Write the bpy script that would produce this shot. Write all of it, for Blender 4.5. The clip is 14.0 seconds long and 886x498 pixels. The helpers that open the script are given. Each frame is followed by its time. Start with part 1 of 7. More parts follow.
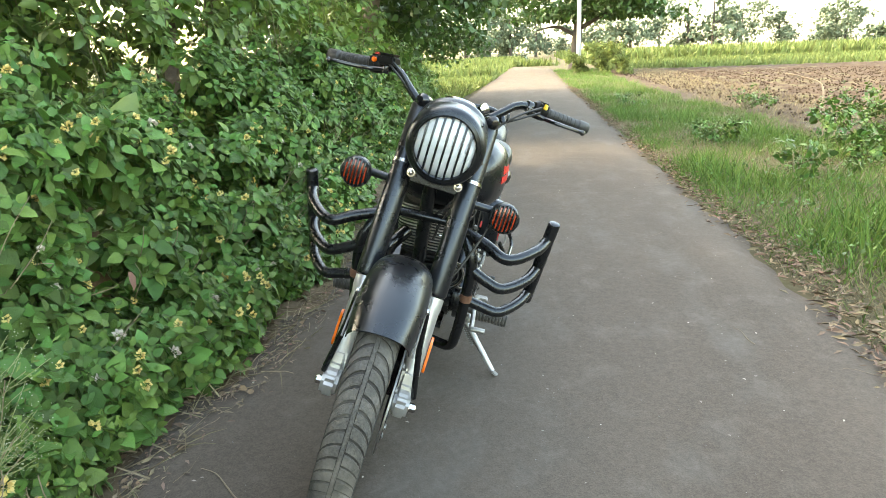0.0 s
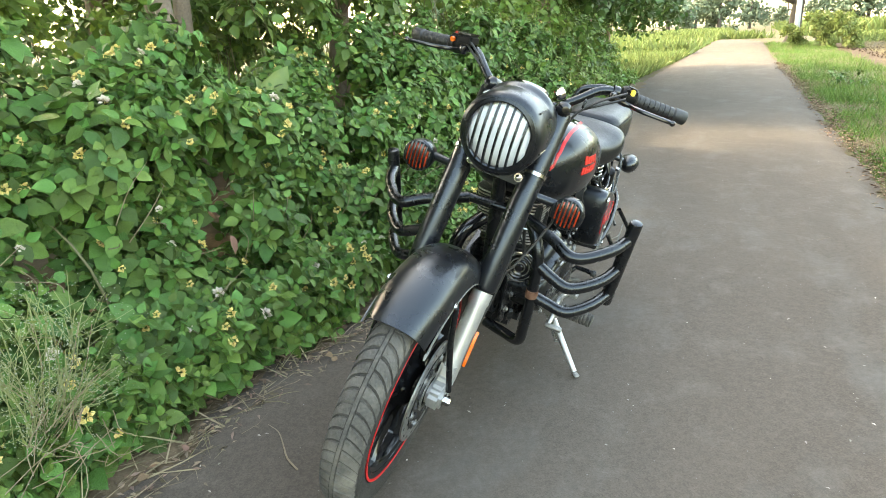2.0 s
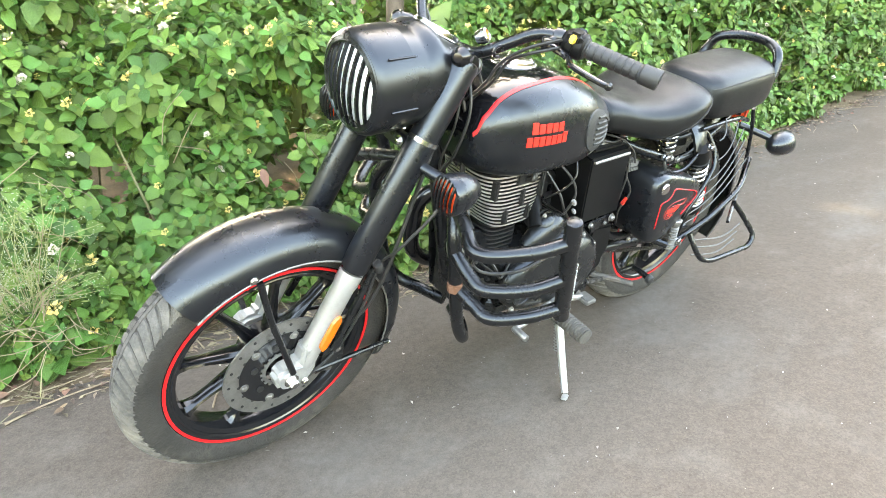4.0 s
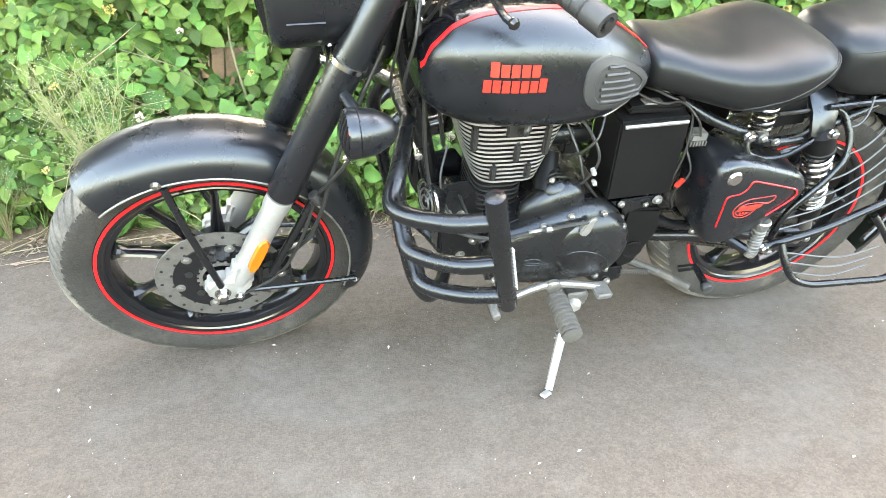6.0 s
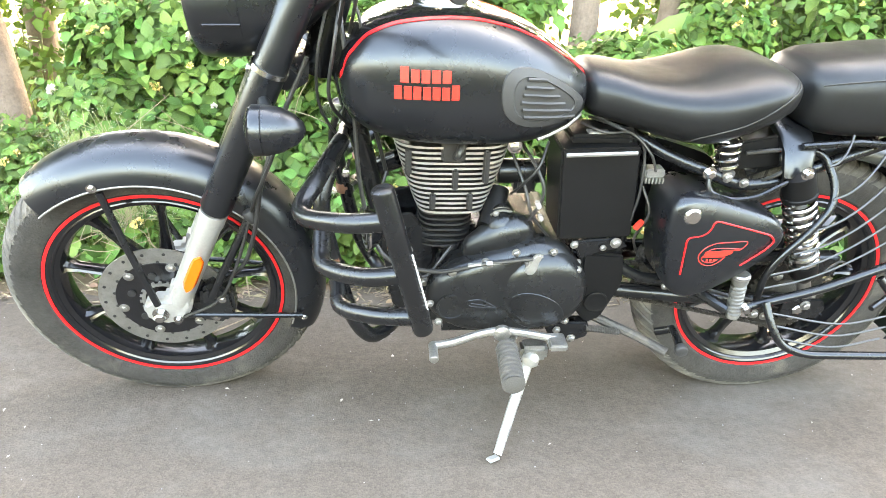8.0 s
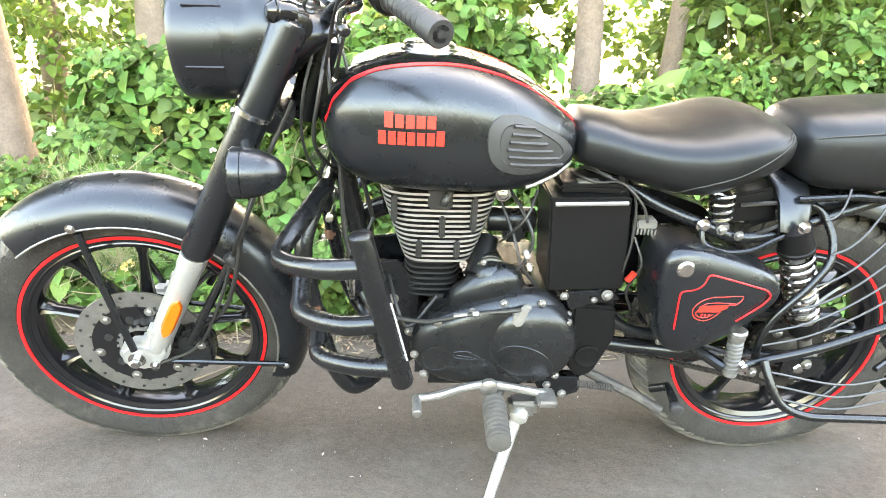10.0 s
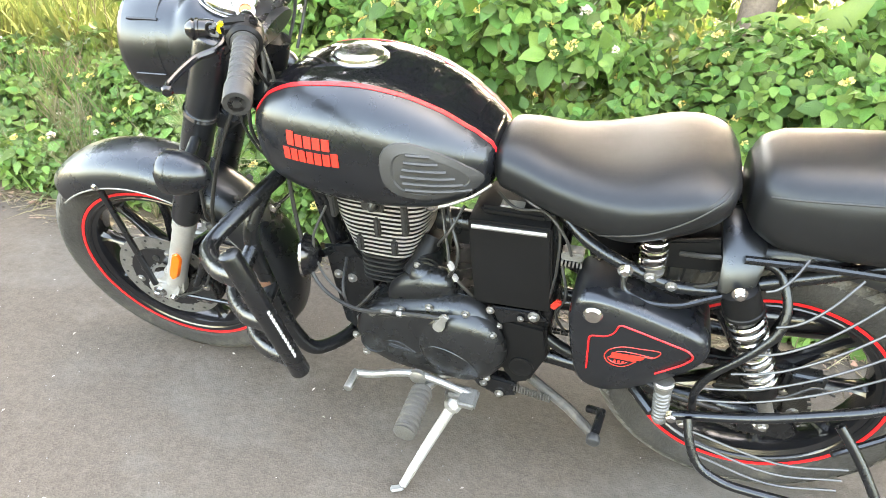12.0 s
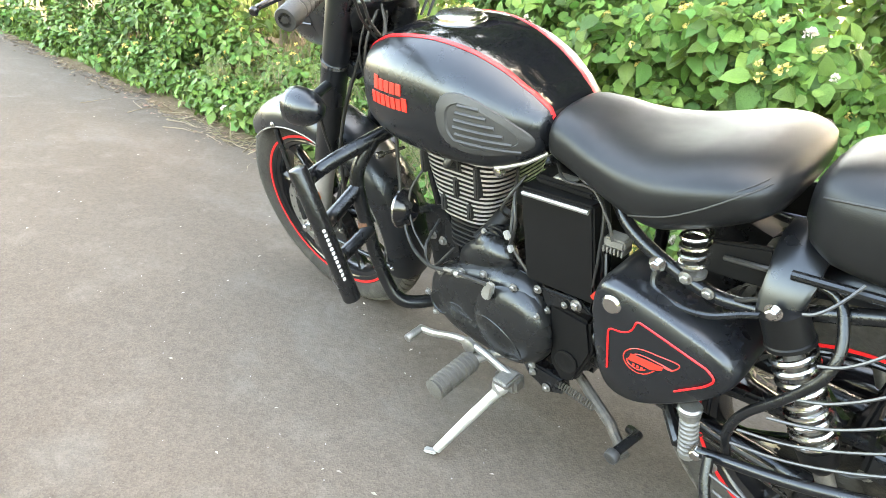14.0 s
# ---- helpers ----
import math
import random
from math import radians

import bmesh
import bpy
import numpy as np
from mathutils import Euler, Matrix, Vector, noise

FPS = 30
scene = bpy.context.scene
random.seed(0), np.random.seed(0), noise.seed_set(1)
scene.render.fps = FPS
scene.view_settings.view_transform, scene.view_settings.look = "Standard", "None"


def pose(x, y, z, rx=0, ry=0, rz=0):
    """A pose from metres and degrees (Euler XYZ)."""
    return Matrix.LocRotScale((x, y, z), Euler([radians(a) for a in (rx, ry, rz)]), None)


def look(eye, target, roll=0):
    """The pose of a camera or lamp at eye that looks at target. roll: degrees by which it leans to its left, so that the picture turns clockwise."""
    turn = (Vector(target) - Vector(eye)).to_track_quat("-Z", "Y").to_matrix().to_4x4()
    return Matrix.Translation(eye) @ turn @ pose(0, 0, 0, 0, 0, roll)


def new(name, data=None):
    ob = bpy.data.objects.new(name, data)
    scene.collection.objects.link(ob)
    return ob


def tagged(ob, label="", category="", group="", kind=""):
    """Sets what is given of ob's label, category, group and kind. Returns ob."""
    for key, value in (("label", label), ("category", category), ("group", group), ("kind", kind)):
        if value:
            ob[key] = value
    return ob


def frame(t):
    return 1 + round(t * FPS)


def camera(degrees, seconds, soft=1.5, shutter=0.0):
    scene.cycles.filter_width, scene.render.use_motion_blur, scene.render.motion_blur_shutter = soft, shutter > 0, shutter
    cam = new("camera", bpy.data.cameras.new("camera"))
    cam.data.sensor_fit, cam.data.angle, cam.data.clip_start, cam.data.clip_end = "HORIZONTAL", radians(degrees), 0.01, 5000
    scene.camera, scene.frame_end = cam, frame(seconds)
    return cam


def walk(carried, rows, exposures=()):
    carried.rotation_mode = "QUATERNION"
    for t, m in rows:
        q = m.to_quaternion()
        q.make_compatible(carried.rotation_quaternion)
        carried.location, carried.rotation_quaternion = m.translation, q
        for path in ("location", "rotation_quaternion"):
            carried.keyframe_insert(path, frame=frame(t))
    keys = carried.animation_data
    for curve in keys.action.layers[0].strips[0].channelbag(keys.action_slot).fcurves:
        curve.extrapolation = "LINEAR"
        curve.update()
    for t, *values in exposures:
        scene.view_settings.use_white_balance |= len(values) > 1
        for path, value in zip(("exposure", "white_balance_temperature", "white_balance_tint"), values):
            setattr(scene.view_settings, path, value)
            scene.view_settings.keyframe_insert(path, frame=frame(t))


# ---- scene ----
cam = camera(69.4, 14.0, 0.55)
PATH = [
    (0, (-1.416, -0.485, 1.116), (0.478, -0.193, 0.544), -2.0),
    (0.5, (-1.435, -0.569, 1.116), (0.415, -0.081, 0.532), -1.4),
    (1, (-1.459, -0.645, 1.119), (0.376, -0.085, 0.554), -3.4),
    (1.5, (-1.388, -0.692, 1.1), (0.388, -0.011, 0.482), -3.1),
    (2, (-1.258, -0.771, 1.125), (0.457, 0.043, 0.496), -2.1),
    (2.5, (-1.124, -0.947, 1.123), (0.477, 0.062, 0.475), -3.8),
    (3, (-0.946, -1.156, 1.126), (0.403, 0.131, 0.402), -0.8),
    (3.2, (-0.853, -1.209, 1.113), (0.491, 0.096, 0.413), -2.5),
    (5.3, (0.072, -1.387, 1.05), (0.591, 0.294, 0.097), 2.2),
    (5.5, (0.108, -1.377, 1.053), (0.609, 0.294, 0.074), 2.2),
    (6, (0.183, -1.394, 1.044), (0.582, 0.301, 0.06), 1.0),
    (6.5, (0.351, -1.452, 1.012), (0.471, 0.296, 0.047), -0.3),
    (7, (0.437, -1.464, 0.988), (0.5, 0.333, 0.113), 0.4),
    (7.5, (0.458, -1.46, 0.912), (0.538, 0.41, 0.208), -2.8),
    (7.7, (0.475, -1.463, 0.861), (0.617, 0.419, 0.199), 0.6),
    (9.8, (0.506, -1.454, 0.793), (0.668, 0.486, 0.334), 1.5),
    (10, (0.526, -1.432, 0.826), (0.657, 0.508, 0.359), 1.9),
    (10.5, (0.597, -1.411, 0.874), (0.644, 0.537, 0.422), 0.6),
    (11, (0.689, -1.385, 1.006), (0.707, 0.49, 0.311), -0.6),
    (11.5, (0.814, -1.325, 1.047), (0.6, 0.483, 0.219), 2.8),
    (12, (1.042, -1.322, 1.085), (0.553, 0.421, 0.235), 2.8),
    (12.5, (1.222, -1.292, 1.108), (0.339, 0.217, 0.136), 0.3),
    (13, (1.299, -1.202, 1.093), (0.401, 0.297, 0.121), 6.4),
    (13.5, (1.347, -1.174, 1.101), (0.319, 0.311, 0.243), 3.8),
    (14, (1.428, -1.192, 0.979), (0.205, 0.182, 0.195), 5.6),
]
walk(cam, [(t, look(eye, target, roll)) for t, eye, target, roll in PATH],
     [(0.0, 3.91, 9200, 2), (0.5, 3.87, 9200, 2), (1.5, 3.99, 9300, 2), (2.5, 4.22, 9600, 2), (3.0, 4.54, 9700, 4.5), (5.5, 5.27, 9700, 9), (7.5, 5.34, 9700, 9.5), (10.0, 5.32, 9900, 10), (11.0, 5.27, 10100, 12), (11.5, 5.38, 10100, 12), (12.0, 5.15, 10200, 10.5), (12.5, 5.08, 10100, 7), (13.5, 5.20, 10000, 7.5), (14.0, 5.04, 9900, 7)])

# ---- light ----
SUN_ELEVATION, SUN_AZIMUTH = 43.0, 68.0  # degrees; azimuth from +X towards +Y
world = bpy.data.worlds.new("sky")
scene.world = world
world.use_nodes = True
wn = world.node_tree.nodes
sky = wn.new("ShaderNodeTexSky")
sky.sky_type = "NISHITA"
sky.sun_disc = False
sky.sun_elevation = radians(SUN_ELEVATION)
sky.sun_rotation = radians(90 - SUN_AZIMUTH)
sky.air_density, sky.dust_density, sky.ozone_density = 1.0, 2.5, 0.6
wn["Background"].inputs["Strength"].default_value = 0.15
world.node_tree.links.new(sky.outputs["Color"], wn["Background"].inputs["Color"])
sun = new("sun", bpy.data.lights.new("sun", "SUN"))
sun.data.energy, sun.data.angle, sun.data.color = 0.44, radians(1.4), (1.0, 0.96, 0.90)
ce, se = math.cos(radians(SUN_ELEVATION)), math.sin(radians(SUN_ELEVATION))
SUN_WAY = Vector((ce * math.cos(radians(SUN_AZIMUTH)), ce * math.sin(radians(SUN_AZIMUTH)), se))
sun.matrix_world = look(SUN_WAY * 50, (0, 0, 0))


# ---- materials ----
def material(name, colour, rough=0.5, metal=0.0, vary=0.0, scale=20.0, bump=0.0, bump_scale=200.0, dust=None, dust_amount=0.0,
             island=0.0, coat=0.0, transmit=0.0, specular=0.5, rough_vary=0.0, subsurface=0.0, cool=False):
    """A principled surface: colour broken up at two scales, fine relief, optional dust in patches."""
    m = bpy.data.materials.new(name)
    m.use_nodes = True
    n, l = m.node_tree.nodes, m.node_tree.links
    b = n["Principled BSDF"]
    b.inputs["Roughness"].default_value, b.inputs["Metallic"].default_value = rough, metal
    b.inputs["Coat Weight"].default_value, b.inputs["Transmission Weight"].default_value = coat, transmit
    b.inputs["Specular IOR Level"].default_value = specular
    # bluish reflections put into the surface, countering the warm white balance in highlights
    if cool:
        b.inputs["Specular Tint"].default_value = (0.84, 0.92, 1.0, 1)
    co = n.new("ShaderNodeTexCoord").outputs["Object"]
    out = None

    def noise_at(s, detail=6.0, roughness=0.6):
        t = n.new("ShaderNodeTexNoise")
        t.inputs["Scale"].default_value, t.inputs["Detail"].default_value, t.inputs["Roughness"].default_value = s, detail, roughness
        l.new(co, t.inputs["Vector"])
        return t.outputs["Fac"]

    def ramp(fac, lo, hi, a=0.0, c=1.0):
        r = n.new("ShaderNodeMapRange")
        for key, v in (("From Min", lo), ("From Max", hi), ("To Min", a), ("To Max", c)):
            r.inputs[key].default_value = v
        l.new(fac, r.inputs["Value"])
        return r.outputs["Result"]

    def mix(fac, a, c, kind="MIX"):
        x = n.new("ShaderNodeMix")
        x.data_type, x.blend_type = "RGBA", kind
        for socket, v in ((x.inputs[0], fac), (x.inputs[6], a), (x.inputs[7], c)):
            if isinstance(v, (float, int)):
                socket.default_value = v
            elif isinstance(v, tuple):
                socket.default_value = (*v[:3], 1)
            else:
                l.new(v, socket)
        return x.outputs[2]

    out = tuple(colour)
    if vary:
        dark = tuple(c * (1 - vary) for c in colour)
        light = tuple(min(1, c * (1 + vary)) for c in colour)
        big = mix(ramp(noise_at(scale), 0.3, 0.7), dark, light)
        fine = mix(ramp(noise_at(scale * 9), 0.3, 0.7), dark, light)
        out = mix(0.45, big, fine)
    if island:
        g = n.new("ShaderNodeNewGeometry").outputs["Random Per Island"]
        hsv = n.new("ShaderNodeHueSaturation")
        l.new(ramp(g, 0, 1, 1 - island, 1 + island), hsv.inputs["Value"])
        w = n.new("ShaderNodeMath")
        w.operation = "FRACT"
        w2 = n.new("ShaderNodeMath")
        w2.operation = "MULTIPLY"
        w2.inputs[1].default_value = 17.3
        l.new(g, w2.inputs[0])
        l.new(w2.outputs[0], w.inputs[0])
        l.new(ramp(w.outputs[0], 0, 1, 0.5 - island * 0.07, 0.5 + island * 0.05), hsv.inputs["Hue"])
        if isinstance(out, tuple):
            hsv.inputs["Color"].default_value = (*out, 1)
        else:
            l.new(out, hsv.inputs["Color"])
        out = hsv.outputs["Color"]
    if dust:
        out = mix(ramp(noise_at(scale * 0.6, 8), 0.62 - dust_amount * 0.4, 0.75), out, tuple(dust))
    if isinstance(out, tuple):
        b.inputs["Base Color"].default_value = (*out, 1)
    else:
        l.new(out, b.inputs["Base Color"])
    if rough_vary:
        l.new(ramp(noise_at(scale * 1.7, 8), 0.3, 0.7, max(0.02, rough - rough_vary), min(1, rough + rough_vary)), b.inputs["Roughness"])
    if bump:
        bp = n.new("ShaderNodeBump")
        bp.inputs["Strength"].default_value, bp.inputs["Distance"].default_value = bump, 0.01
        l.new(noise_at(bump_scale, 4), bp.inputs["Height"])
        l.new(bp.outputs["Normal"], b.inputs["Normal"])
    if subsurface:
        tr = n.new("ShaderNodeBsdfTranslucent")
        ad = n.new("ShaderNodeMixShader")
        ad.inputs[0].default_value = subsurface
        if isinstance(out, tuple):
            tr.inputs["Color"].default_value = (*out, 1)
        else:
            l.new(out, tr.inputs["Color"])
        l.new(b.outputs[0], ad.inputs[1])
        l.new(tr.outputs[0], ad.inputs[2])
        l.new(ad.outputs[0], n["Material Output"].inputs["Surface"])
    return m


SATIN = material("satin_black_paint", (0.0050, 0.0053, 0.0065), 0.29, 0.0, 0.2, 9, 0.015, 600, specular=0.54, rough_vary=0.05, cool=True)
TUBE = material("black_powder_coat", (0.005, 0.005, 0.0055), 0.26, 0.0, 0.25, 12, 0.05, 500, specular=0.46, rough_vary=0.07, cool=True)
RUBBER = material("grip_rubber", (0.013, 0.013, 0.0135), 0.55, 0.0, 0.3, 15, 0.2, 400)
TYRE = material("dusty_tyre_rubber", (0.070, 0.065, 0.059), 0.85, 0.0, 0.45, 16, 0.5, 160, (0.17, 0.152, 0.128), 0.35, specular=0.2)
SIDEWALL = material("tyre_sidewall_rubber", (0.027, 0.025, 0.023), 0.75, 0.0, 0.5, 14, 0.45, 200, (0.090, 0.079, 0.066), 0.16, specular=0.2)
CHROME = material("chrome", (0.4588, 0.4588, 0.4514), 0.20, 1.0, 0.2, 30, rough_vary=0.08)
STEEL = material("zinc_steel", (0.2664, 0.259, 0.2479), 0.42, 0.9, 0.3, 40, 0.15, 300, (0.1184, 0.1036, 0.0888), 0.05, rough_vary=0.12)
SILVER = material("silver_fork_paint", (0.3848, 0.3774, 0.3626), 0.38, 0.65, 0.12, 20, 0.05, 400, rough_vary=0.08)
ALLOY = material("cast_aluminium", (0.296, 0.2886, 0.2738), 0.48, 0.8, 0.2, 25, 0.2, 300, rough_vary=0.1)
RED = material("red_tape", (0.518, 0.00888, 0.01184), 0.38, 0.0, 0.1, 30)
RED_LETTER = material("red_badge", (0.5328, 0.0222, 0.0148), 0.4, 0.0, 0.08, 40)
ORANGE = material("orange_reflector", (0.592, 0.0962, 0.0037), 0.25, 0.0, 0.15, 120, 0.3, 500, coat=0.6)
AMBER_DARK = material("indicator_lens", (0.3108, 0.0259, 0.00592), 0.25, 0.0, 0.2, 80, coat=0.5)
LEATHER = material("black_seat_vinyl", (0.0065, 0.0065, 0.0068), 0.37, 0.0, 0.3, 9, 0.07, 620, specular=0.30, rough_vary=0.06, cool=True)
STITCH = material("stitch_thread", (0.012, 0.012, 0.012), 0.7)
PLASTIC = material("black_plastic", (0.0045, 0.0045, 0.0048), 0.42, 0.0, 0.2, 14, 0.05, 400, specular=0.16)
TANK_TOP = material("gloss_black_tank_top", (0.004, 0.004, 0.005), 0.07, 0.0, 0.2, 9, rough_vary=0.02)
GLOSS = material("gloss_black_plastic", (0.006, 0.006, 0.007), 0.15, 0.0, 0.2, 14)
CASE = material("black_engine_case", (0.0075, 0.0075, 0.0078), 0.28, 0.0, 0.3, 10, 0.03, 300, specular=0.45, rough_vary=0.1, cool=True)
FIN_DARK = material("cylinder_black", (0.010, 0.010, 0.0105), 0.5, 0.0, 0.3, 25, 0.2, 300)
FIN_EDGE = material("machined_fin_edge", (0.444, 0.4329, 0.407), 0.38, 0.8, 0.2, 60, 0.1, 300)
DIRTY = material("oily_dirty_metal", (0.0444, 0.0407, 0.037), 0.6, 0.3, 0.4, 30, 0.4, 200, (0.1258, 0.1036, 0.0814), 0.15)
OILY = material("oily_black_steel", (0.01628, 0.0148, 0.01332), 0.45, 0.5, 0.4, 40, 0.3, 250, (0.074, 0.0629, 0.0518), 0.12)
PEG = material("footpeg_rubber", (0.0444, 0.0407, 0.03626), 0.8, 0.0, 0.3, 40, 0.3, 300, (0.1258, 0.1073, 0.0888), 0.12)
LENS = material("headlamp_glass", (0.666, 0.6734, 0.6808), 0.25, 0.0, 0.06, 60, 0.2, 180, coat=1.0)
DIAL = material("dial_face", (0.555, 0.555, 0.5402), 0.4)
YELLOW = material("yellow_switch", (0.629, 0.407, 0.0148), 0.4)
SWITCH_RED = material("red_switch", (0.38, 0.022, 0.014), 0.4)
KNEE = material("knee_pad_rubber", (0.020, 0.020, 0.0205), 0.55, 0.0, 0.2, 12, 0.15, 500)
RUST = material("rusted_weld", (0.1184, 0.0518, 0.0296), 0.8, 0.1, 0.4, 50, 0.3, 200)
WHITE_MARK = material("white_lettering", (0.407, 0.407, 0.3996), 0.5)
WIRE = material("cable_sheath", (0.012, 0.012, 0.012), 0.45)
GROOVE = material("tyre_groove", (0.034, 0.031, 0.028), 0.85, 0.0, 0.4, 14, 0.3, 200, (0.125, 0.112, 0.096), 0.40, specular=0.2)
CONNECTOR = material("white_connector", (0.222, 0.2146, 0.2072), 0.5)
SCREEN_WIRE = material("grey_steel_wire", (0.0629, 0.0629, 0.0629), 0.35, 0.6, 0.3, 30)
SMOKE = material("dusty_alloy", (0.1628, 0.1591, 0.1517), 0.5, 0.7, 0.3, 30, 0.2, 300)


# ---- mesh tools ----
def part(name, bm, mat, parent, label="", smooth=35, matrix=None):
    """Links a bmesh as one mesh object under a thing or a part."""
    me = bpy.data.meshes.new(name)
    bmesh.ops.recalc_face_normals(bm, faces=bm.faces)
    bm.to_mesh(me)
    bm.free()
    for m in (mat if isinstance(mat, (list, tuple)) else [mat]):
        me.materials.append(m)
    if smooth:
        me.shade_smooth()
        me.set_sharp_from_angle(angle=radians(smooth))
    ob = new(name, me)
    ob.parent = parent
    if matrix is not None:
        ob.matrix_basis = matrix
    return tagged(ob, label)


def empty(name, parent=None, matrix=None):
    ob = new(name)
    ob.empty_display_size = 0.1
    ob.parent = parent
    if matrix is not None:
        ob.matrix_basis = matrix
    return ob


def join(*bms):
    out = bmesh.new()
    for b in bms:
        me = bpy.data.meshes.new("tmp")
        b.to_mesh(me)
        b.free()
        out.from_mesh(me)
        bpy.data.meshes.remove(me)
    return out


def moved(bm, m):
    bmesh.ops.transform(bm, matrix=m, verts=bm.verts)
    return bm


def mirrored(points):
    return [(x, -y, z) for x, y, z in points]


def spline(points, steps=8):
    """Catmull-Rom through the points."""
    p = [Vector(q) for q in points]
    if len(p) < 3:
        return p
    p = [p[0] * 2 - p[1]] + p + [p[-1] * 2 - p[-2]]
    out = []
    for a, b, c, d in zip(p, p[1:], p[2:], p[3:]):
        for i in range(steps):
            t = i / steps
            out.append(0.5 * (2 * b + (c - a) * t + (2 * a - 5 * b + 4 * c - d) * t * t + (3 * b - a - 3 * c + d) * t ** 3))
    return out + [p[-2]]


def bent(points, radius, steps=6):
    """A polyline with its corners rounded."""
    p = [Vector(q) for q in points]
    out = [p[0]]
    for a, b, c in zip(p, p[1:], p[2:]):
        r = min(radius, (a - b).length * 0.48, (c - b).length * 0.48)
        s, e = b + (a - b).normalized() * r, b + (c - b).normalized() * r
        for i in range(steps + 1):
            t = i / steps
            out.append(s * (1 - t) ** 2 + b * 2 * t * (1 - t) + e * t * t)
    return out + [p[-1]]


def tube(points, radius, sides=12, caps=True, closed=False):
    """A round bar along the points; radius may be a list."""
    p = [Vector(q) for q in points]
    r = radius if isinstance(radius, (list, tuple)) else [radius] * len(p)
    bm = bmesh.new()
    rings, up = [], None
    for i, q in enumerate(p):
        if closed:
            d = p[(i + 1) % len(p)] - p[i - 1]
        else:
            d = p[min(i + 1, len(p) - 1)] - p[max(i - 1, 0)]
        d.normalize()
        if up is None:
            up = d.orthogonal().normalized()
        up = (up - d * up.dot(d)).normalized()
        side = d.cross(up)
        rings.append([bm.verts.new(q + (up * math.cos(k * math.tau / sides) + side * math.sin(k * math.tau / sides)) * r[i]) for k in range(sides)])
    pairs = list(zip(rings, rings[1:])) + ([(rings[-1], rings[0])] if closed else [])
    for a, b in pairs:
        for k in range(sides):
            bm.faces.new((a[k], a[(k + 1) % sides], b[(k + 1) % sides], b[k]))
    if caps and not closed:
        bm.faces.new(rings[0][::-1])
        bm.faces.new(rings[-1])
    return bm


def lathe(profile, start, axis, sides=24):
    """Turns (along, radius) pairs about an axis."""
    a = Vector(axis).normalized()
    u = a.orthogonal().normalized()
    v = a.cross(u)
    bm = bmesh.new()
    rings = []
    for h, r in profile:
        c = Vector(start) + a * h
        if r < 1e-5:
            rings.append([bm.verts.new(c)])
        else:
            rings.append([bm.verts.new(c + (u * math.cos(k * math.tau / sides) + v * math.sin(k * math.tau / sides)) * r) for k in range(sides)])
    for p, q in zip(rings, rings[1:]):
        if len(p) == 1 and len(q) == 1:
            continue
        for k in range(sides):
            j = (k + 1) % sides
            if len(p) == 1:
                bm.faces.new((p[0], q[j], q[k]))
            elif len(q) == 1:
                bm.faces.new((p[k], p[j], q[0]))
            else:
                bm.faces.new((p[k], p[j], q[j], q[k]))
    if len(rings[0]) > 1 and profile[0] != profile[-1]:
        bm.faces.new(rings[0][::-1])
    if len(rings[-1]) > 1 and profile[0] != profile[-1]:
        bm.faces.new(rings[-1])
    return bm


def rod(a, b, radius, sides=12, round_end=0.0):
    a, b = Vector(a), Vector(b)
    n = (b - a).length
    e = round_end
    prof = [(0, radius), (n, radius)] if not e else [(0, 0), (0, radius - e), (e * 0.3, radius - e * 0.3), (e, radius), (n - e, radius), (n - e * 0.3, radius - e * 0.3), (n, radius - e), (n, 0)]
    return lathe(prof, a, b - a, sides)


def loft(sections, close=True, caps=True):
    bm = bmesh.new()
    rows = [[bm.verts.new(q) for q in s] for s in sections]
    n = len(rows[0])
    for a, b in zip(rows, rows[1:]):
        for k in range(n if close else n - 1):
            j = (k + 1) % n
            bm.faces.new((a[k], a[j], b[j], b[k]))
    if caps and close:
        bm.faces.new(rows[0][::-1])
        bm.faces.new(rows[-1])
    return bm


def slab(outline, plane_y, depth, bevel=0.0, segments=2):
    """A plate: an (x, z) outline thickened along y, its edges rounded."""
    bm = bmesh.new()
    vs = [bm.verts.new((x, plane_y, z)) for x, z in outline]
    f = bm.faces.new(vs)
    ext = bmesh.ops.extrude_face_region(bm, geom=[f])
    bmesh.ops.translate(bm, vec=(0, depth, 0), verts=[v for v in ext["geom"] if isinstance(v, bmesh.types.BMVert)])
    if bevel:
        bmesh.ops.bevel(bm, geom=list(bm.edges), offset=bevel, segments=segments, affect="EDGES", clamp_overlap=True)
    return bm


def block(lo, hi, bevel=0.003, segments=2):
    bm = bmesh.new()
    bmesh.ops.create_cube(bm, size=1)
    lo, hi = Vector(lo), Vector(hi)
    for v in bm.verts:
        v.co = Vector(((v.co.x + 0.5) * (hi.x - lo.x) + lo.x, (v.co.y + 0.5) * (hi.y - lo.y) + lo.y, (v.co.z + 0.5) * (hi.z - lo.z) + lo.z))
    if bevel:
        bmesh.ops.bevel(bm, geom=list(bm.edges), offset=bevel, segments=segments, affect="EDGES", clamp_overlap=True)
    return bm


def bolt(at, way, radius=0.007, height=0.006):
    """A domed hexagon head with its washer."""
    a, w = Vector(at), Vector(way).normalized()
    washer = lathe([(0, 0), (0, radius * 1.45), (0.0015, radius * 1.45), (0.0018, 0)], a, w, 14)
    head = lathe([(0.0012, radius), (height * 0.8, radius), (height, radius * 0.75), (height * 1.1, 0)], a, w, 6)
    return join(washer, head)


